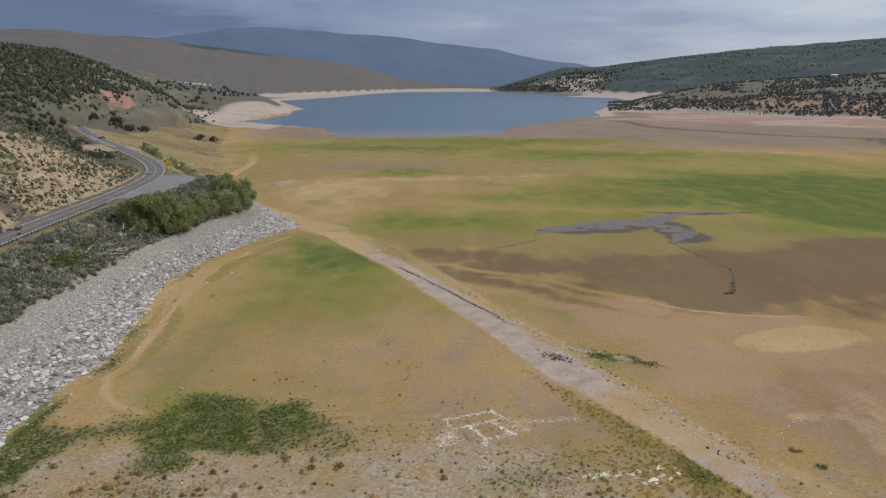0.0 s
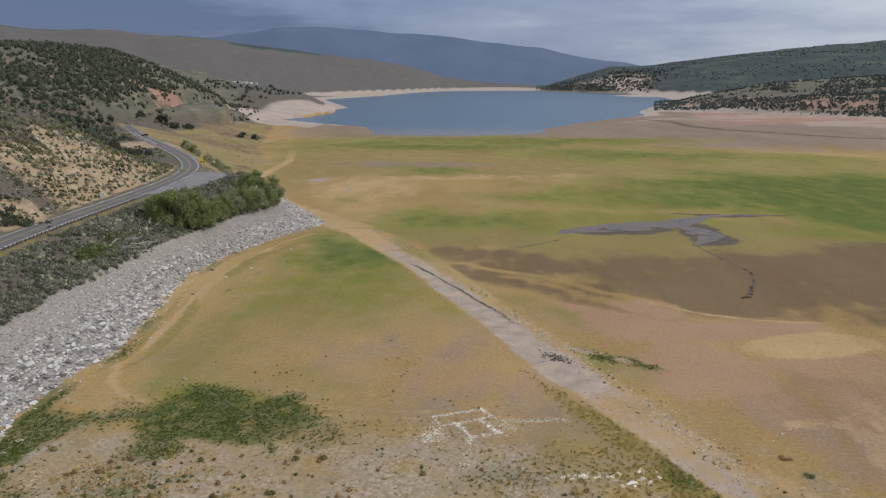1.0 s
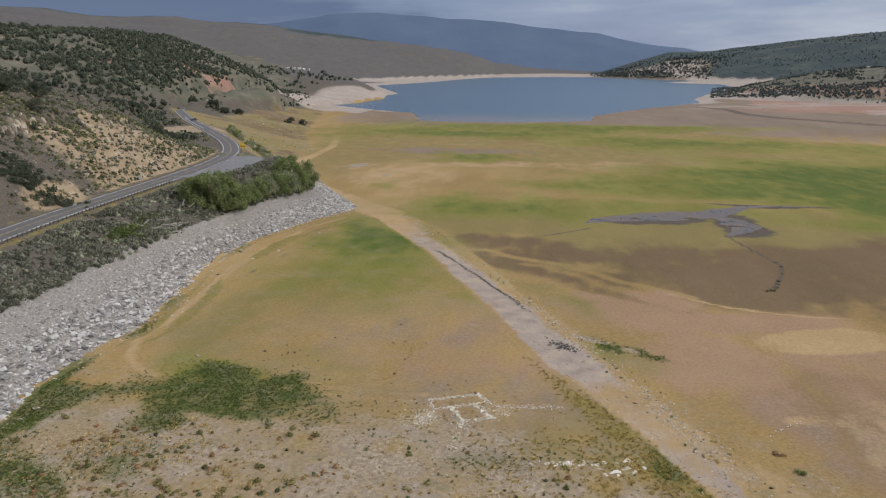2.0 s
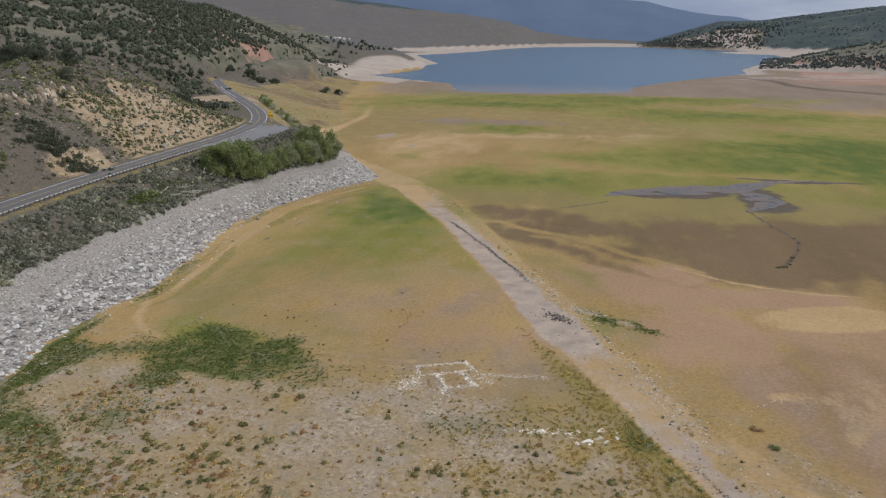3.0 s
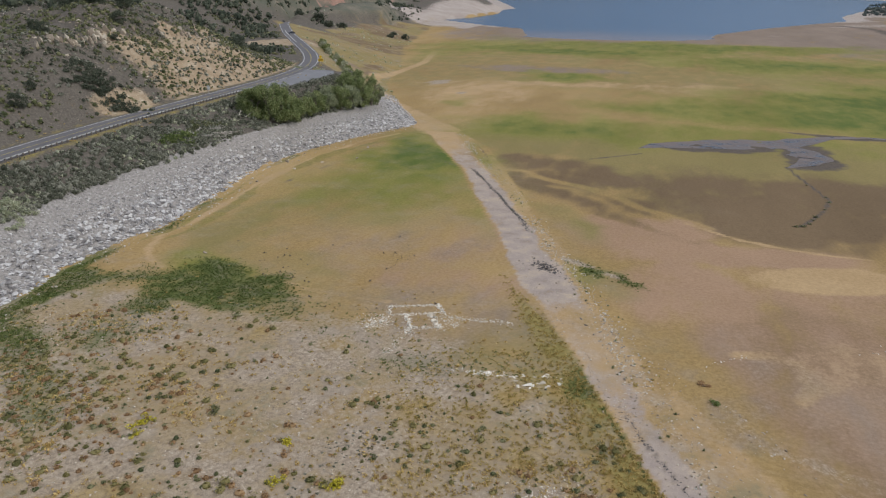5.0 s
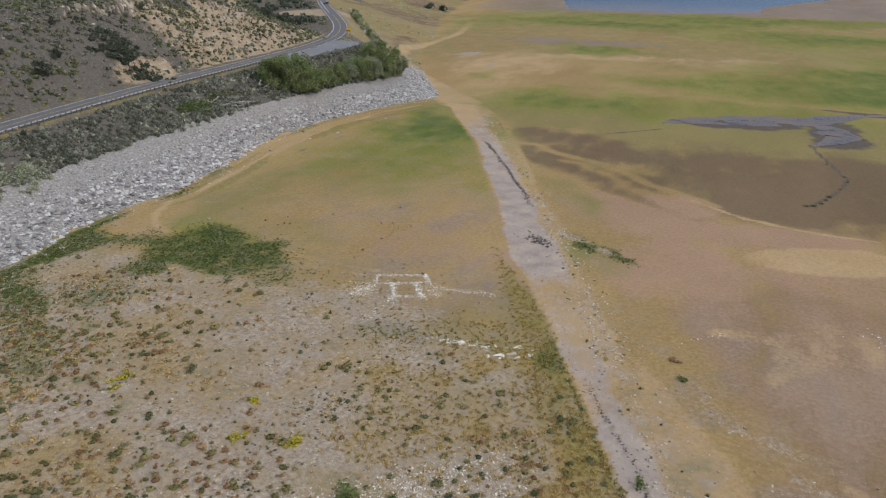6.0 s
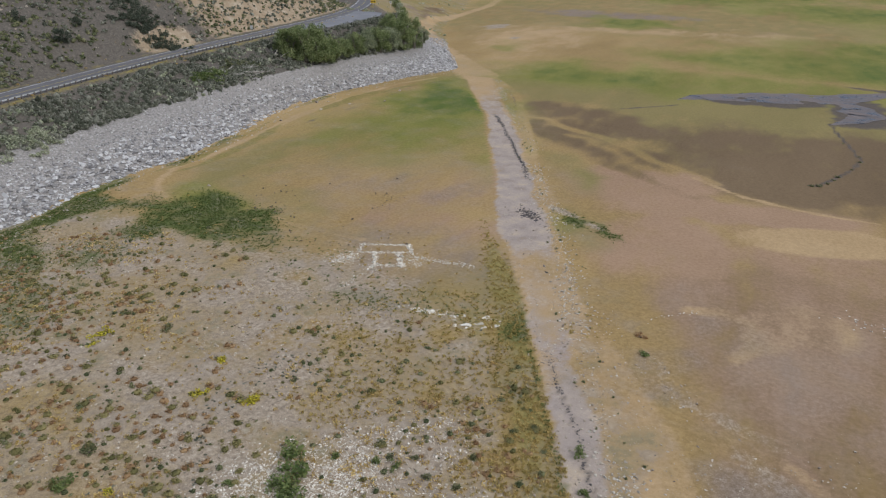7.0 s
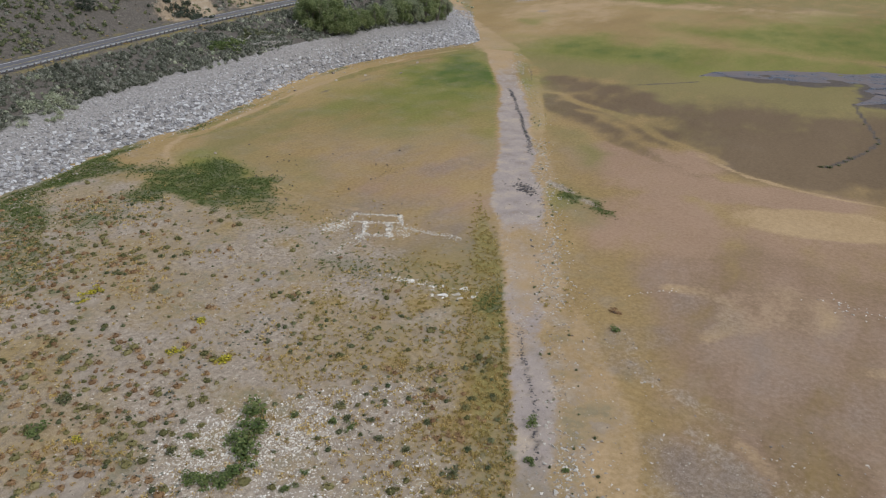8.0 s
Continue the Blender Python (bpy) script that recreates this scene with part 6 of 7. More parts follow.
# ---------------------------------------------------------------- mud, puddles, wreckage on the track
def stream(name, pts, label, seed):
    """Shallow water along a line of places with half widths, its edges uneven."""
    a = np.array(pts, float)
    t = np.linspace(0, len(a) - 1, 14 * len(a))
    k = np.arange(len(a))
    x, y, w = (np.interp(t, k, a[:, i]) for i in range(3))
    dx, dy = np.gradient(x), np.gradient(y)
    n = np.hypot(dx, dy) + 1e-9
    w = w * (1 + 0.35 * wave(t * 7.0, t * 0, 9.0, seed)), w * (1 + 0.35 * wave(t * 7.0, t * 0, 9.0, seed + 3))
    rows = []
    for s, ww in ((1, w[0]), (-1, w[1])):
        px, py = x - s * dy / n * ww, y + s * dx / n * ww
        rows.append(np.column_stack([px, py, 1.5 - 0.0205 * (py - 50) + 0.045 + 0.004 * seed]))
    me = mesh_from(name, np.stack(rows, 1).reshape(-1, 3), grid_faces(2, len(t)), M_PUDDLE)
    tagged(new(name, me), label, "puddle", kind="structure")


stream("water", [(34, 256, 0.4), (40, 264, 4.0), (50, 268, 5.0), (62, 273, 7.5), (74, 278, 8.5), (84, 283, 7.0), (92, 291, 4.5), (101, 300, 2.6), (114, 306, 1.8), (131, 305.5, 0.6)], "shallow grey puddle on the lake bed", 2)
stream("water", [(80, 278, 4.0), (88, 269, 6.5), (91, 260, 5.5), (87, 251, 3.5), (81, 242, 0.6)], "shallow arm of the grey puddle", 3)


def build_debris():
    d = thing("mud_heap", 22.8, 132.0, None, 0, label="dark wet heap of mud and sticks on the track", category="debris")
    inv = d.matrix_basis.inverted()
    r = np.random.default_rng(8)
    n = 240
    xy = np.column_stack([22.8 + r.normal(size=n) * 1.45, 132.0 + r.normal(size=n) * 1.1])
    xy[:, 1] -= (xy[:, 0] - 22.8) * 0.55
    me = scatter("clods", ROCKS + SLABS, xy, 0.25, 1.1, M_DEBRIS, (0.35, 0.8), 0.1, 0.3, 2.0, 5)
    me.transform(inv)
    part("clods", me, M_DEBRIS, d, "dark muddy clods")["kind"] = "stuff"
    for k in range(14):
        bm = bmesh.new()
        a, q = r.uniform(0, 6.28), r.normal(size=2) * 1.4
        l = r.uniform(0.6, 1.5)
        rod(bm, (q[0], q[1], 0.2), (q[0] + math.cos(a) * l, q[1] + math.sin(a) * l, 0.35), 0.05, 0.03, 5)
        part("stick", bm, M_BARK, d)


build_debris()


def build_rut(pts, thick, per_metre, seed, label, hi=1.05):
    """Crumbled dark clods lining a rut, thinning out towards its ends."""
    r = np.random.default_rng(seed)
    a = np.array(pts, float)
    run = np.concatenate([[0], np.cumsum(np.hypot(*np.diff(a, axis=0).T))])
    n = int(run[-1] * per_metre)
    t = r.uniform(0, run[-1], n)
    keep = r.uniform(0, 1, n) < np.clip(0.7 + 0.7 * wave(t, t * 0, 7.0, seed), 0.2, 1) * smooth(np.minimum(t, run[-1] - t) / 5 + 0.15)
    t = t[keep]
    sway = 0.35 * wave(t, t * 0 + 3, 5.0, seed + 1)
    xy = np.column_stack([np.interp(t, run, a[:, 0]) + sway, np.interp(t, run, a[:, 1])]) + r.normal(size=(len(t), 2)) * thick
    tagged(new("rut_clods", scatter("rut_clods", ROCKS + SLABS, xy, 0.38 * hi, hi, M_DEBRIS, (0.3, 0.6), 0.1, 0.2, 1.6, seed)), label, "clods", kind="stuff")


build_rut(RUT_FAR, 0.26, 17.0, 301, "dark crumbled clods lining a rut washed into the track")
build_rut(RUT_NEAR, 0.17, 9.0, 302, "dark clods along a rut in the grey track", 0.62)
build_rut([(-22.1, 242.6), (-17.4, 233.5), (-11.8, 221.2)], 0.16, 5.0, 303, "thin dark line of clods on the track's shoulder")
build_rut([(-24.5, 212.5), (-22.8, 211.6), (-19.8, 209.5), (-17.3, 209.6)], 0.15, 8.0, 304, "dark clods along a washout crossing the track")
build_rut([(23.6, 134.6), (24.1, 133.8), (25.4, 131.1), (27.0, 129.2), (28.3, 127.5)], 0.2, 7.0, 305, "dark muddy clods trailing from the heap")
for k, (mx, my, ms) in enumerate(((27.8, 127.5, 0.8), (29.0, 126.0, 0.9), (28.2, 113.5, 0.7), (33.0, 110.2, 0.9), (34.0, 108.2, 0.7))):
    v, f = SLABS[k]
    b = new("mud_clod", mesh_from("mud_clod", v, f, M_DEBRIS))
    b.matrix_basis = pose(mx, my, ground_z(mx, my) - 0.03, 0, 0, 40 * k) @ Matrix.Diagonal((ms * 1.6, ms * 0.7, ms * 0.6, 1))
    tagged(b, "dark clod of mud lying on the track", "clod", "clods on the track")

# ---------------------------------------------------------------- bank and hillside plants
def sage_keep(x, y):
    rx, top = road_x(y), along(y, BANK_TOP)
    t = top + 1.2 * wave(x, y, 8, 81)
    return (x < t) * smooth((x - rx - 7.2) / 2.5) * along(y, [(60, 1), (238, 1), (300, 0.8), (420, 0.3), (600, 0.15)]) * np.where((y > 236) & (y < 305) & (x < -100), 0, 1)


xy = sow(24000, -112, -70, 60, 320, lambda x, y: sage_keep(x, y) * np.clip(0.5 + 0.7 * wave(x, y, 6, 82), 0.06, 1), 101)
stuff("sagebrush", "grey-green sagebrush covering the slope below the road", "sagebrush", SAGE, xy, 0.6, 2.1, M_SAGE, 102, (0.6, 1.0), 1.8)
xy = sow(2200, -112, -70, 60, 245, lambda x, y: sage_keep(x, y) * np.clip(0.3 + wave(x, y, 14, 83), 0, 1), 103)
stuff("sagebrush", "olive rabbitbrush among the sagebrush", "sagebrush", SAGE, xy, 0.6, 1.6, M_OLIVE, 104, (0.6, 0.9), 1.3)
xy = sow(5200, -230, -70, 60, 420, lambda x, y: smooth((3.2 - np.abs(np.abs(x - road_x(y)) - 7.0)) / 2.5) * 0.45 * (y < 330), 105)
stuff("dry_grass", "yellow roadside grass along the verge", "grass", TUFTS, xy, 0.5, 1.1, M_STRAW, 106, (0.4, 0.7))


def hill_keep(x, y):
    d, h = near_hill(x, y)
    return (d > 1.5) * (x < along(y, BANK_FOOT)) * smooth((330 - y) / 10)


xy = sow(14000, -235, -112, 100, 330, lambda x, y: hill_keep(x, y) * (0.38 + 0.5 * wave(x, y, 22, 85)), 107)
stuff("sagebrush", "grey-green shrubs dotted over the steep cut slope", "sagebrush", HILLSAGE, xy, 0.6, 2.1, M_SAGE, 108, (0.6, 0.9), 1.5)
xy = sow(11500, -235, -112, 100, 330, lambda x, y: hill_keep(x, y) * np.clip(0.36 + 0.8 * wave(x, y, 26, 86), 0, 1), 109)
stuff("sagebrush", "dark olive shrubs on the hillside", "sagebrush", HILLSAGE, xy, 0.7, 2.3, M_WEED, 110, (0.6, 0.9), 1.5)
xy = sow(6000, -340, -130, 325, 720, lambda x, y: ((x < road_x(y) - 7) & (x > road_x(y) - 70)) * np.clip(0.25 + 0.7 * wave(x, y, 30, 88), 0.02, 1) * np.where(blob(x, y, -205, 428, 26, 28, -30, 0.2) > 0.3, 0.1, 1), 112)
stuff("sagebrush", "grey-green scrub beside the far road", "sagebrush", HILLSAGE, xy, 0.9, 2.6, M_WEED, 113, (0.5, 0.9), 1.5)
xy = sow(3600, -340, -100, 330, 780, lambda x, y: ((x > road_x(y) + 7) & (x < along(y, BANK_FOOT))) * np.clip(0.12 + 0.7 * wave(x, y, 35, 89), 0.01, 1), 114)
stuff("sagebrush", "low olive scrub below the far road", "sagebrush", HILLSAGE, xy, 0.8, 2.2, M_OLIVE, 115, (0.4, 0.8), 1.5)
xy = sow(7200, -235, -114, 140, 325, lambda x, y: hill_keep(x, y) * np.clip(0.22 + 0.9 * wave(x, y, 17, 87) + 0.7 * np.exp(-((near_hill(x, y)[0] - 31) / 5) ** 2), 0.03, 1), 111)
tagged(new("scree", scatter("scree", ROCKS, xy, 0.3, 1.9, M_STONE_TAN, (0.5, 1.0), 0.15, 0.2, 2.6, 19)), "tan rocks and scree on the cut slope", "scree", kind="stuff")


xy = sow(5200, -180, -112, 190, 330, lambda x, y: hill_keep(x, y) * smooth((40 - near_hill(x, y)[0]) / 8) * np.clip(0.4 + 0.8 * wave(x, y, 9, 90), 0.05, 1), 116)
stuff("sagebrush", "dark grey shrubs spotting the tan face of the cut", "sagebrush", HILLSAGE, xy, 0.7, 1.9, M_WEED, 117, (0.55, 0.85), 1.4)


def build_outcrop(cx, cy, n, sx, sy, lo, hi, seed):
    o = thing("rock_outcrop", cx, cy, None, 0, label="pale weathered rock outcrop on the hillside", category="outcrop", group="rock outcrops")
    inv = o.matrix_basis.inverted()
    r = np.random.default_rng(seed)
    for k in range(n):
        x, y = cx + r.normal() * sx, cy + r.normal() * sy
        s = r.uniform(lo, hi)
        ob = part("rock", OUT_MESH[int(r.integers(len(OUT_MESH)))], M_STONE_TAN, o)
        ob.matrix_basis = inv @ pose(x, y, ground_z(x, y) - 0.25 * s, *r.normal(size=2) * 8, r.uniform(-25, 25)) @ Matrix.Diagonal((s, s * 0.7, s * r.uniform(1.2, 2.1), 1))


OUT_MESH = [mesh_from("rock", v, f, M_STONE_TAN) for v, f in rock_variants(6, 0.9, 15, 16)]
build_outcrop(-149, 193, 22, 1.4, 5.5, 1.2, 3.2, 1)
build_outcrop(-150, 207, 20, 1.6, 4.5, 1.2, 3.0, 2)
build_outcrop(-152, 216, 10, 2.5, 4.0, 1.2, 3.0, 3)
build_outcrop(-147, 252, 14, 3.0, 7.0, 1.0, 2.4, 4)
build_outcrop(-143, 272, 12, 3.0, 6.0, 0.8, 2.0, 5)


def hill_brush(cx, cy, n, sx, sy, lo, hi, mat, label):
    r = np.random.default_rng(int(abs(cx * 7 + cy)))
    xy = np.column_stack([cx + r.normal(size=n) * sx, cy + r.normal(size=n) * sy])
    tagged(new("thicket", scatter("thicket", DENSE, xy, lo, hi, mat, (0.55, 0.9), 0.05, 0, 1.2, int(abs(cx)))), label, "thicket", kind="stuff")


hill_brush(-131, 183, 110, 6.5, 3.5, 1.2, 3.0, M_JUNIPER, "dark green brush thicket at the foot of the slope")
hill_brush(-93, 170, 22, 1.6, 2.4, 1.6, 3.4, M_GREEN, "bright green bushes among the sagebrush")
hill_brush(-95, 186, 16, 1.6, 4.0, 1.6, 3.0, M_WEED, "dark green bushes above the stone bank")
hill_brush(-86, 104, 26, 2.5, 7.0, 1.4, 2.6, M_OLIVE, "grey-green bushes at the top of the stone bank")
hill_brush(-112, 309, 26, 9.0, 2.5, 1.2, 2.6, M_OLIVE, "low grey-green brush behind the pull-out")


# ---------------------------------------------------------------- trees
def tree(name, x, y, wide, tall, mat, label, category, group, clumps=16, seed=0, stems=3, z=None, low=0.12):
    """Tapered stems with limbs and a crown of many leaf clumps with gaps."""
    r = np.random.default_rng(seed)
    t = thing(name, x, y, z, 0, label=label, category=category, group=group)
    bm = bmesh.new()
    tips = []
    for k in range(stems):
        a = k / stems * 6.28 + r.uniform(0, 1)
        lean = wide * 0.16 * r.uniform(0.4, 1.2) if stems > 1 else 0.03 * tall
        mid = Vector((math.cos(a) * lean, math.sin(a) * lean, tall * 0.45))
        rod(bm, (math.cos(a) * 0.12, math.sin(a) * 0.12, -0.4), mid, 0.028 * tall * 0.6, 0.012 * tall, 7)
        for j in range(4):
            b = a + r.uniform(-1.3, 1.3)
            tip = mid + Vector((math.cos(b) * wide * r.uniform(0.1, 0.32), math.sin(b) * wide * r.uniform(0.1, 0.32), tall * r.uniform(0.1, 0.4)))
            rod(bm, mid * r.uniform(0.7, 1.0), tip, 0.011 * tall, 0.004 * tall, 5)
            tips.append(tip)
    part("trunk", bm, M_BARK, t, "grey-brown trunk and limbs")
    n = clumps
    az = r.uniform(0, 6.28, n)
    h = r.uniform(low, 0.86, n)
    prof = np.interp(h, [0.0, 0.15, 0.45, 0.75, 0.95], [0.30, 0.46, 0.50, 0.34, 0.12])
    rad = wide * prof * r.uniform(0.35, 1.05, n)
    pos = np.column_stack([np.cos(az) * rad, np.sin(az) * rad, h * tall])
    s = wide * r.uniform(0.26, 0.46, n)
    me = joined("crown", CROWNS, r.integers(0, len(CROWNS), n), pos - np.column_stack([np.zeros((n, 2)), s * 0.5]), np.column_stack([s, s, s * r.uniform(0.8, 1.15, n)]), r.uniform(0, 6.28, n), mat)
    part("crown", me, mat, t)
    return t


k = 0
for tx, ty, tw, th, mat in ((-97, 212, 5.0, 6.2, M_WILLOW), (-92.5, 211.5, 7.0, 8.6, M_WILLOW), (-88, 213, 7.5, 9.6, M_WILLOW), (-84.5, 217, 7.0, 9.0, M_WILLOW), (-83.5, 223.5, 6.5, 8.4, M_WILLOW), (-89, 221, 7.0, 9.8, M_WILLOW),
                            (-94, 218, 6.0, 8.0, M_WILLOW), (-83.5, 231, 5.0, 6.0, M_WILLOW), (-101, 217, 3.6, 3.6, M_OLIVE), (-92, 229, 4.5, 4.5, M_OLIVE),
                            (-84.5, 241, 5.5, 7.0, M_WILLOW), (-83, 247, 5.0, 5.6, M_OLIVE), (-81.5, 254.5, 6.0, 8.0, M_WILLOW), (-80.5, 262, 6.0, 7.8, M_OLIVE), (-79.5, 270, 6.5, 9.8, M_WILLOW), (-79, 279, 6.5, 10.4, M_WILLOW), (-80, 288, 5.5, 7.6, M_OLIVE),
                            (-88, 256, 5.0, 5.4, M_OLIVE), (-87, 271, 6.5, 10.0, M_WILLOW), (-87, 284, 6.0, 10.2, M_WILLOW), (-92, 264, 4.5, 4.6, M_OLIVE), (-93, 289, 4.5, 5.4, M_OLIVE), (-90, 247, 4.2, 4.2, M_OLIVE)):
    k += 1
    grey = mat is M_OLIVE
    tree("willow_tree", tx, ty, tw * 1.18, th * 1.28, M_OSIER if grey else M_WILLOW, "grey-green leafy willow above the stone bank" if grey else "dense dark green willow above the stone bank", "tree", "willows beside the pull-out", 22, 200 + k)
for tx, ty, tw, th in ((-128, 359, 5, 4.5), (-132, 364, 5.5, 5.5), (-139, 373, 5, 5), (-146, 384, 5, 4.5), (-151, 391, 5, 4.5), (-124, 350, 4.5, 4), (-170, 418, 6, 5.5), (-178, 430, 6, 5.5), (-184, 440, 6, 6), (-163, 408, 5, 4), (-118, 344, 4, 3.2), (-112, 334, 3.6, 2.8)):
    k += 1
    tree("roadside_bush", tx, ty, tw, th, M_OLIVE if k % 2 else M_WILLOW, "dark leafy shrub below the road bend", "shrub", "shrubs below the bend", 14, 300 + k)
for tx, ty, tw, th in ((-316, 650, 11, 8), (-304, 668, 12, 8), (-286, 650, 9, 6), (-280, 668, 9, 5), (-240, 700, 9, 5), (-230, 715, 8, 5)):
    k += 1
    tree("juniper_tree", tx, ty, tw, th, M_JUNIPER, "round dark juniper beside the far road", "juniper", "junipers beside the far road", 16, 400 + k, 2)

# junipers on the crest of the near hill
for tx, ty, tw, th in ((-158, 227, 5.0, 4.8), (-167, 240, 6.5, 6.5), (-172, 232, 6, 5.5), (-178, 236, 7, 6), (-186, 232, 7, 6.0), (-190, 242, 8, 6.5), (-150, 214, 2.8, 3.0), (-154, 188, 4.4, 4.2), (-160, 190, 4.0, 4.0),
                       (-128, 150, 4.0, 4.2), (-139, 146, 3.6, 3.6), (-150, 152, 4.5, 4.5), (-133, 160, 3.0, 2.8), (-146, 172, 2.4, 2.2), (-149, 290, 5, 4), (-156, 300, 5.5, 4.5), (-163, 310, 6, 5), (-160, 322, 6, 5), (-152, 306, 4.5, 3.6), (-168, 335, 5, 4.5)):
    k += 1
    tree("juniper_tree", tx, ty, tw, th, M_JUNIPER, "rounded dark green juniper on the near hill", "juniper", "junipers on the near hill", 14, 500 + k, 1, low=0.05)


def woods(name, label, n, x0, x1, y0, y1, keep, lo, hi, seed, variants=None, mat=None):
    xy = sow(n, x0, x1, y0, y1, keep, seed)
    r = np.random.default_rng(seed + 1)
    s = r.uniform(lo, hi, len(xy))
    me = scatter(name, variants or FARCROWNS, xy, 0, 0, mat or M_JUNIPER, (0.75, 1.05), 0.08, big=s, seed=seed)
    tagged(new(name, me), label, "woods", kind="stuff")


def polar(x, y):
    return np.hypot(x, y), np.degrees(np.arctan2(x, y))


def juniper_hill(x, y):
    r, az = polar(x, y)
    up, zc, past = ridge(r, az, RIDGES["juniper"])
    dens = np.clip(0.50 + 0.5 * wave(x, y, 110, 91) + 0.55 * wave(x, y, 34, 95), 0.03, 0.95)
    d, h = near_hill(x, y)
    low = (up <= 0) & (x < road_x(y) - 14) & (y > 235) & (y < 900) & ((d > 60) | (y > 345))
    ok = np.where(up > 0, (up > -0.05) & (past < 150), low * 0.8)
    return dens * ok * (x < road_x(np.minimum(y, 1000)) - 10) * np.where(blob(x, y, -205, 428, 26, 28, -30, 0.2) > 0.3, 0, 1)


woods("juniper_woods", "dark junipers thickly dotted over the hill", 30000, -900, -150, 230, 1150, juniper_hill, 2.6, 6.2, 601)


def knoll_keep(x, y):
    r, az = polar(x, y)
    up, zc, past = ridge(r, az, RIDGES["knolls"])
    return (up > 0.02) * (zc > -8) * np.clip(0.3 + 0.8 * wave(x, y, 120, 92), 0.03, 1) * (shore_distance(x, y) > 60)


woods("scrub_woods", "scattered scrub on low knolls by the shore", 2600, -1000, -250, 850, 1700, knoll_keep, 4, 9, 611, SMALLCROWNS)


def bench_keep(x, y):
    d = x - road_x(y)
    return (np.abs(d) > 8) * (d < 45) * (d > -90) * np.clip(0.3 + 0.9 * wave(x, y, 45, 98), 0.02, 1) * np.where(d > 0, 0.5, 1)


woods("scrub_woods", "dark scrub scattered along the far road's bench", 2400, -500, -270, 640, 1150, bench_keep, 1.6, 5.0, 651, SMALLCROWNS)


def near_east(x, y):
    r, az = polar(x, y)
    up, zc, past = ridge(r, az, RIDGES["near_east"])
    return (up > 0.03) * (up < 1.4) * (az > 13) * np.clip(0.2 + 0.5 * smooth(up * 5) + 0.8 * wave(x, y, 130, 93) + 1.0 * wave(x, y, 45, 96), 0.02, 1)


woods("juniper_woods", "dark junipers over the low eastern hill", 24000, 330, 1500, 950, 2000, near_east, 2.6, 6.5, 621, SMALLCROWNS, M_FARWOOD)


def east_keep(x, y):
    r, az = polar(x, y)
    up, zc, past = ridge(r, az, RIDGES["east"])
    return (up > 0.04) * (past < 60) * (az > 3.8) * np.clip(0.55 + 0.9 * wave(x, y, 260, 94), 0.03, 1)


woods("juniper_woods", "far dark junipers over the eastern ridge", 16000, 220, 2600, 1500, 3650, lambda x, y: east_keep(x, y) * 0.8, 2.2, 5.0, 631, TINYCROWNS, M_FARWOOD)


def sun_patch_hill(x, y):
    r, az = polar(x, y)
    up, zc, past = ridge(r, az, RIDGES["east"])
    return (up > 0.03) * (past < 30) * smooth((az - 3.8) / 1.5) * smooth((14.5 - az) / 5) * smooth((3550 - r) / 250) * np.clip(0.6 + 0.9 * wave(x, y, 90, 97), 0.05, 1)


woods("juniper_woods", "small dark junipers speckling the far hill's painted sunlit patch", 12000, 180, 900, 2450, 3600, sun_patch_hill, 4.0, 8.0, 641, TINYCROWNS, M_FARWOOD)


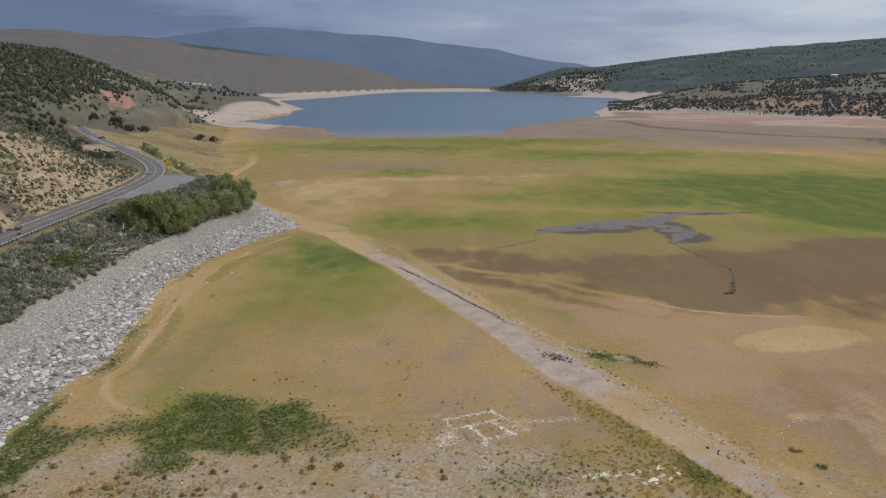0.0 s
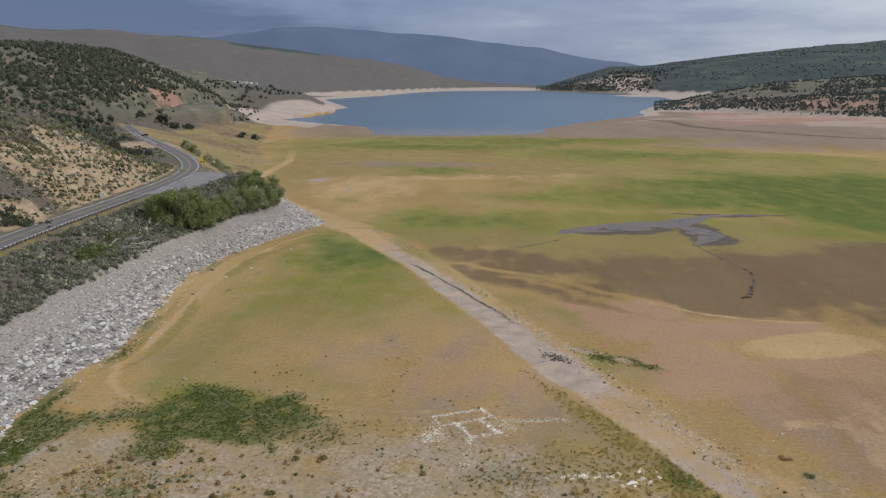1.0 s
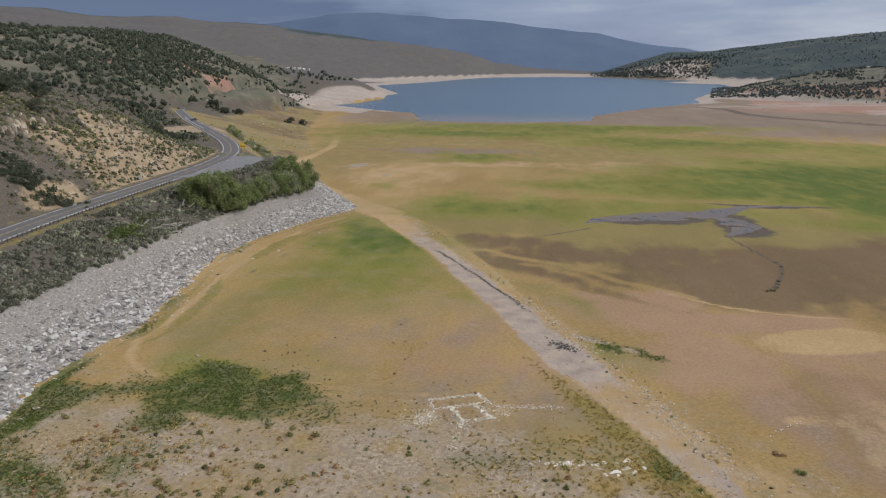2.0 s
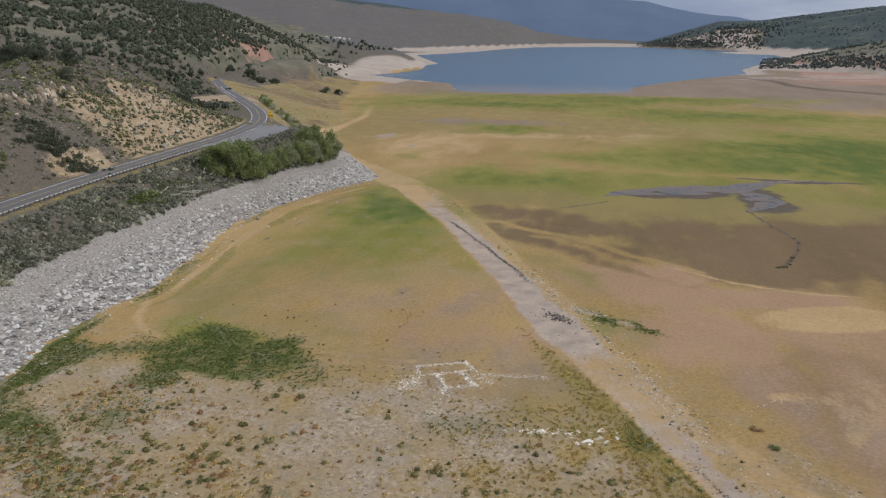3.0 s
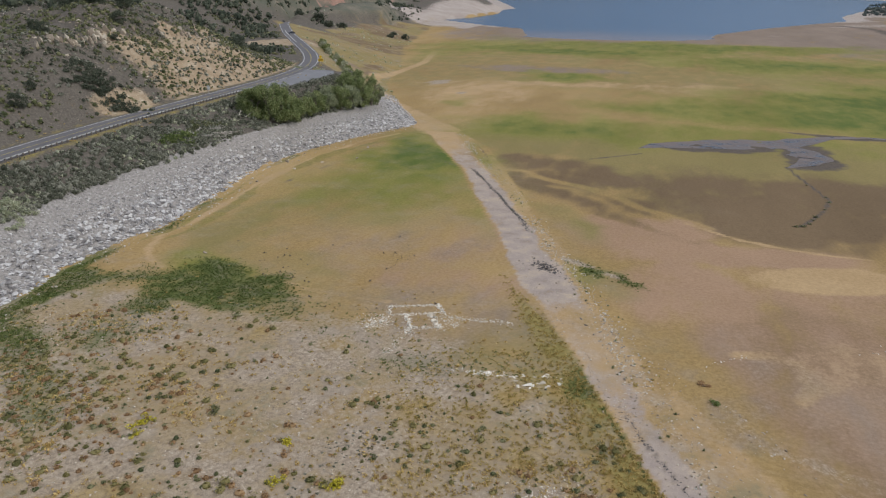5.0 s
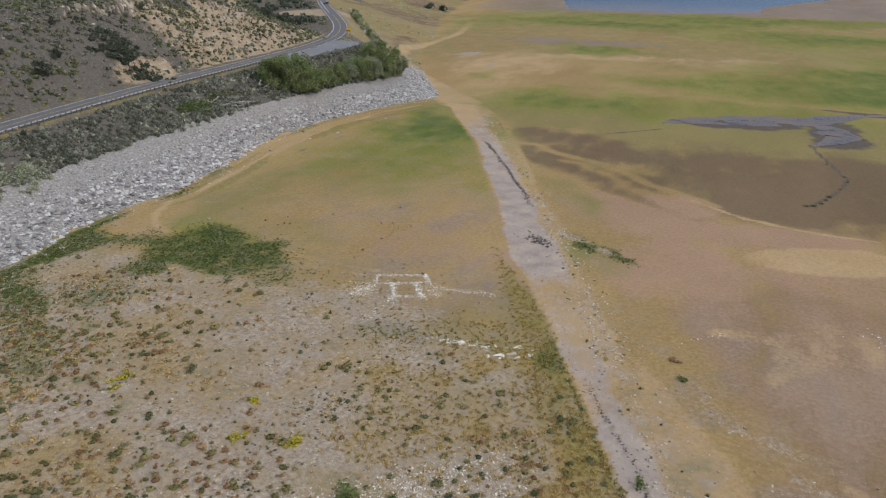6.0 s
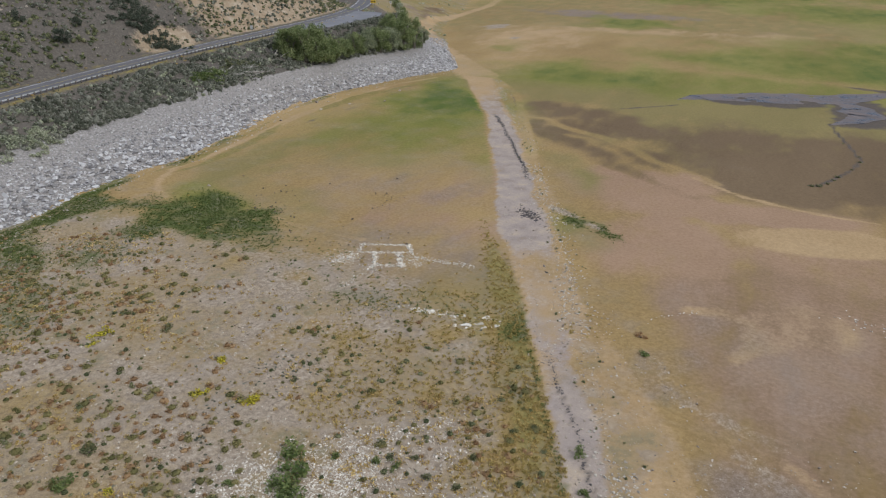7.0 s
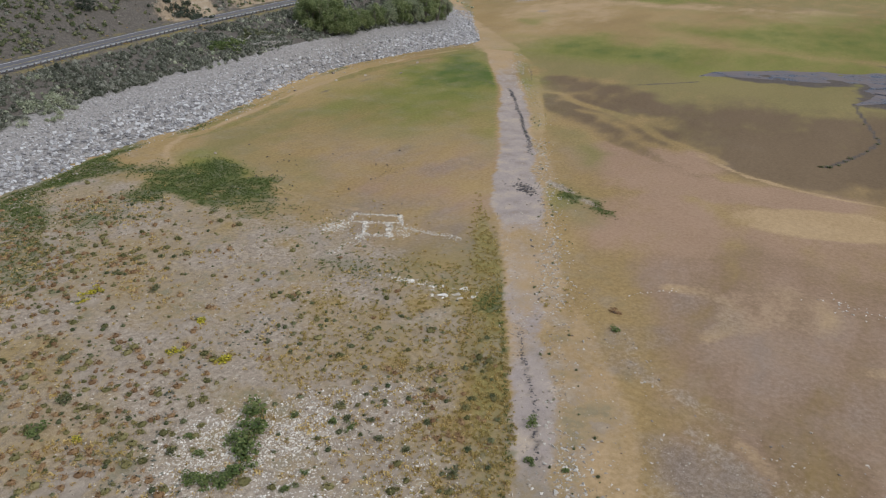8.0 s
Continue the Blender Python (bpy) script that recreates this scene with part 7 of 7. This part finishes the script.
# ---------------------------------------------------------------- driftwood, far buildings
def driftwood(x, y, length, turn, rise):
    d = thing("driftwood_log", x, y, None, turn, label="bleached driftwood log lying on the bank", category="log", group="driftwood")
    bm = bmesh.new()
    rod(bm, (0, 0, 0.15), (length * 0.55, 0.1, 0.2 + rise * 0.5), 0.16, 0.12, 8)
    rod(bm, (length * 0.54, 0.1, 0.2 + rise * 0.5), (length, -0.15, 0.2 + rise), 0.12, 0.05, 8)
    part("trunk", bm, M_DRIFT, d)
    for q, a in ((0.4, 0.8), (0.7, -0.7), (0.85, 0.6)):
        bm = bmesh.new()
        rod(bm, (length * q, 0.05, 0.2 + rise * q), (length * q + 0.9, a * 1.1, 0.5 + rise * q), 0.06, 0.02, 6)
        part("branch", bm, M_DRIFT, d)


r9 = np.random.default_rng(91)
for k in range(16):
    driftwood(-90.5 + r9.normal() * 2.2, 180 + r9.normal() * 5.0, r9.uniform(2.0, 5.0), r9.uniform(-60, 60), r9.uniform(0, 0.5))
driftwood(-93.5, 206, 5.0, 70, 2.2)
driftwood(-94.5, 204, 4.2, 110, 2.0)
driftwood(-92.5, 176, 4.0, 80, 1.8)


def house(x, y, w, l, h, turn, name="house", label="small pale far-off house"):
    b = thing(name, x, y, None, turn, label=label, category=name, group="far buildings")
    bm = bmesh.new()
    box(bm, (w, l, h + 1.0), pose(0, 0, (h - 1.0) / 2))
    part("wall", bm, M_WALL, b)
    bm = bmesh.new()
    v = [bm.verts.new(p) for p in ((-w / 2 - .3, -l / 2 - .3, h), (w / 2 + .3, -l / 2 - .3, h), (0, -l / 2 - .3, h + w * 0.3), (-w / 2 - .3, l / 2 + .3, h), (w / 2 + .3, l / 2 + .3, h), (0, l / 2 + .3, h + w * 0.3))]
    for q in ((0, 1, 2), (5, 4, 3), (0, 2, 5, 3), (2, 1, 4, 5), (1, 0, 3, 4)):
        bm.faces.new([v[i] for i in q])
    part("roof", bm, M_ROOF, b, "pale metal roof")
    for dx in (-w * 0.2, w * 0.2):
        bm = bmesh.new()
        box(bm, (1.1, 0.08, 1.2), pose(dx, -l / 2 - 0.03, h * 0.55))
        part("window", bm, M_GLASS, b, "dark window")


def at_bearing(az, r):
    return r * math.sin(radians(az)), r * math.cos(radians(az))


house(*at_bearing(-24.6, 2500), 9, 12, 5, 20)
for k, (az, r) in enumerate(((-19.5, 1560), (-19.2, 1570), (-18.9, 1560), (-18.55, 1575), (-18.2, 1565), (-17.8, 1570))):
    house(*at_bearing(az, r), 3, 8, 3, 60 + 25 * k, "camper", "white camper trailer parked on a distant knoll")
house(*at_bearing(22.8, 1930), 7, 10, 3.5, 70)
house(*at_bearing(28.4, 1880), 7, 14, 3.5, 80)
house(*at_bearing(22.2, 2250), 7, 10, 3.5, 75)
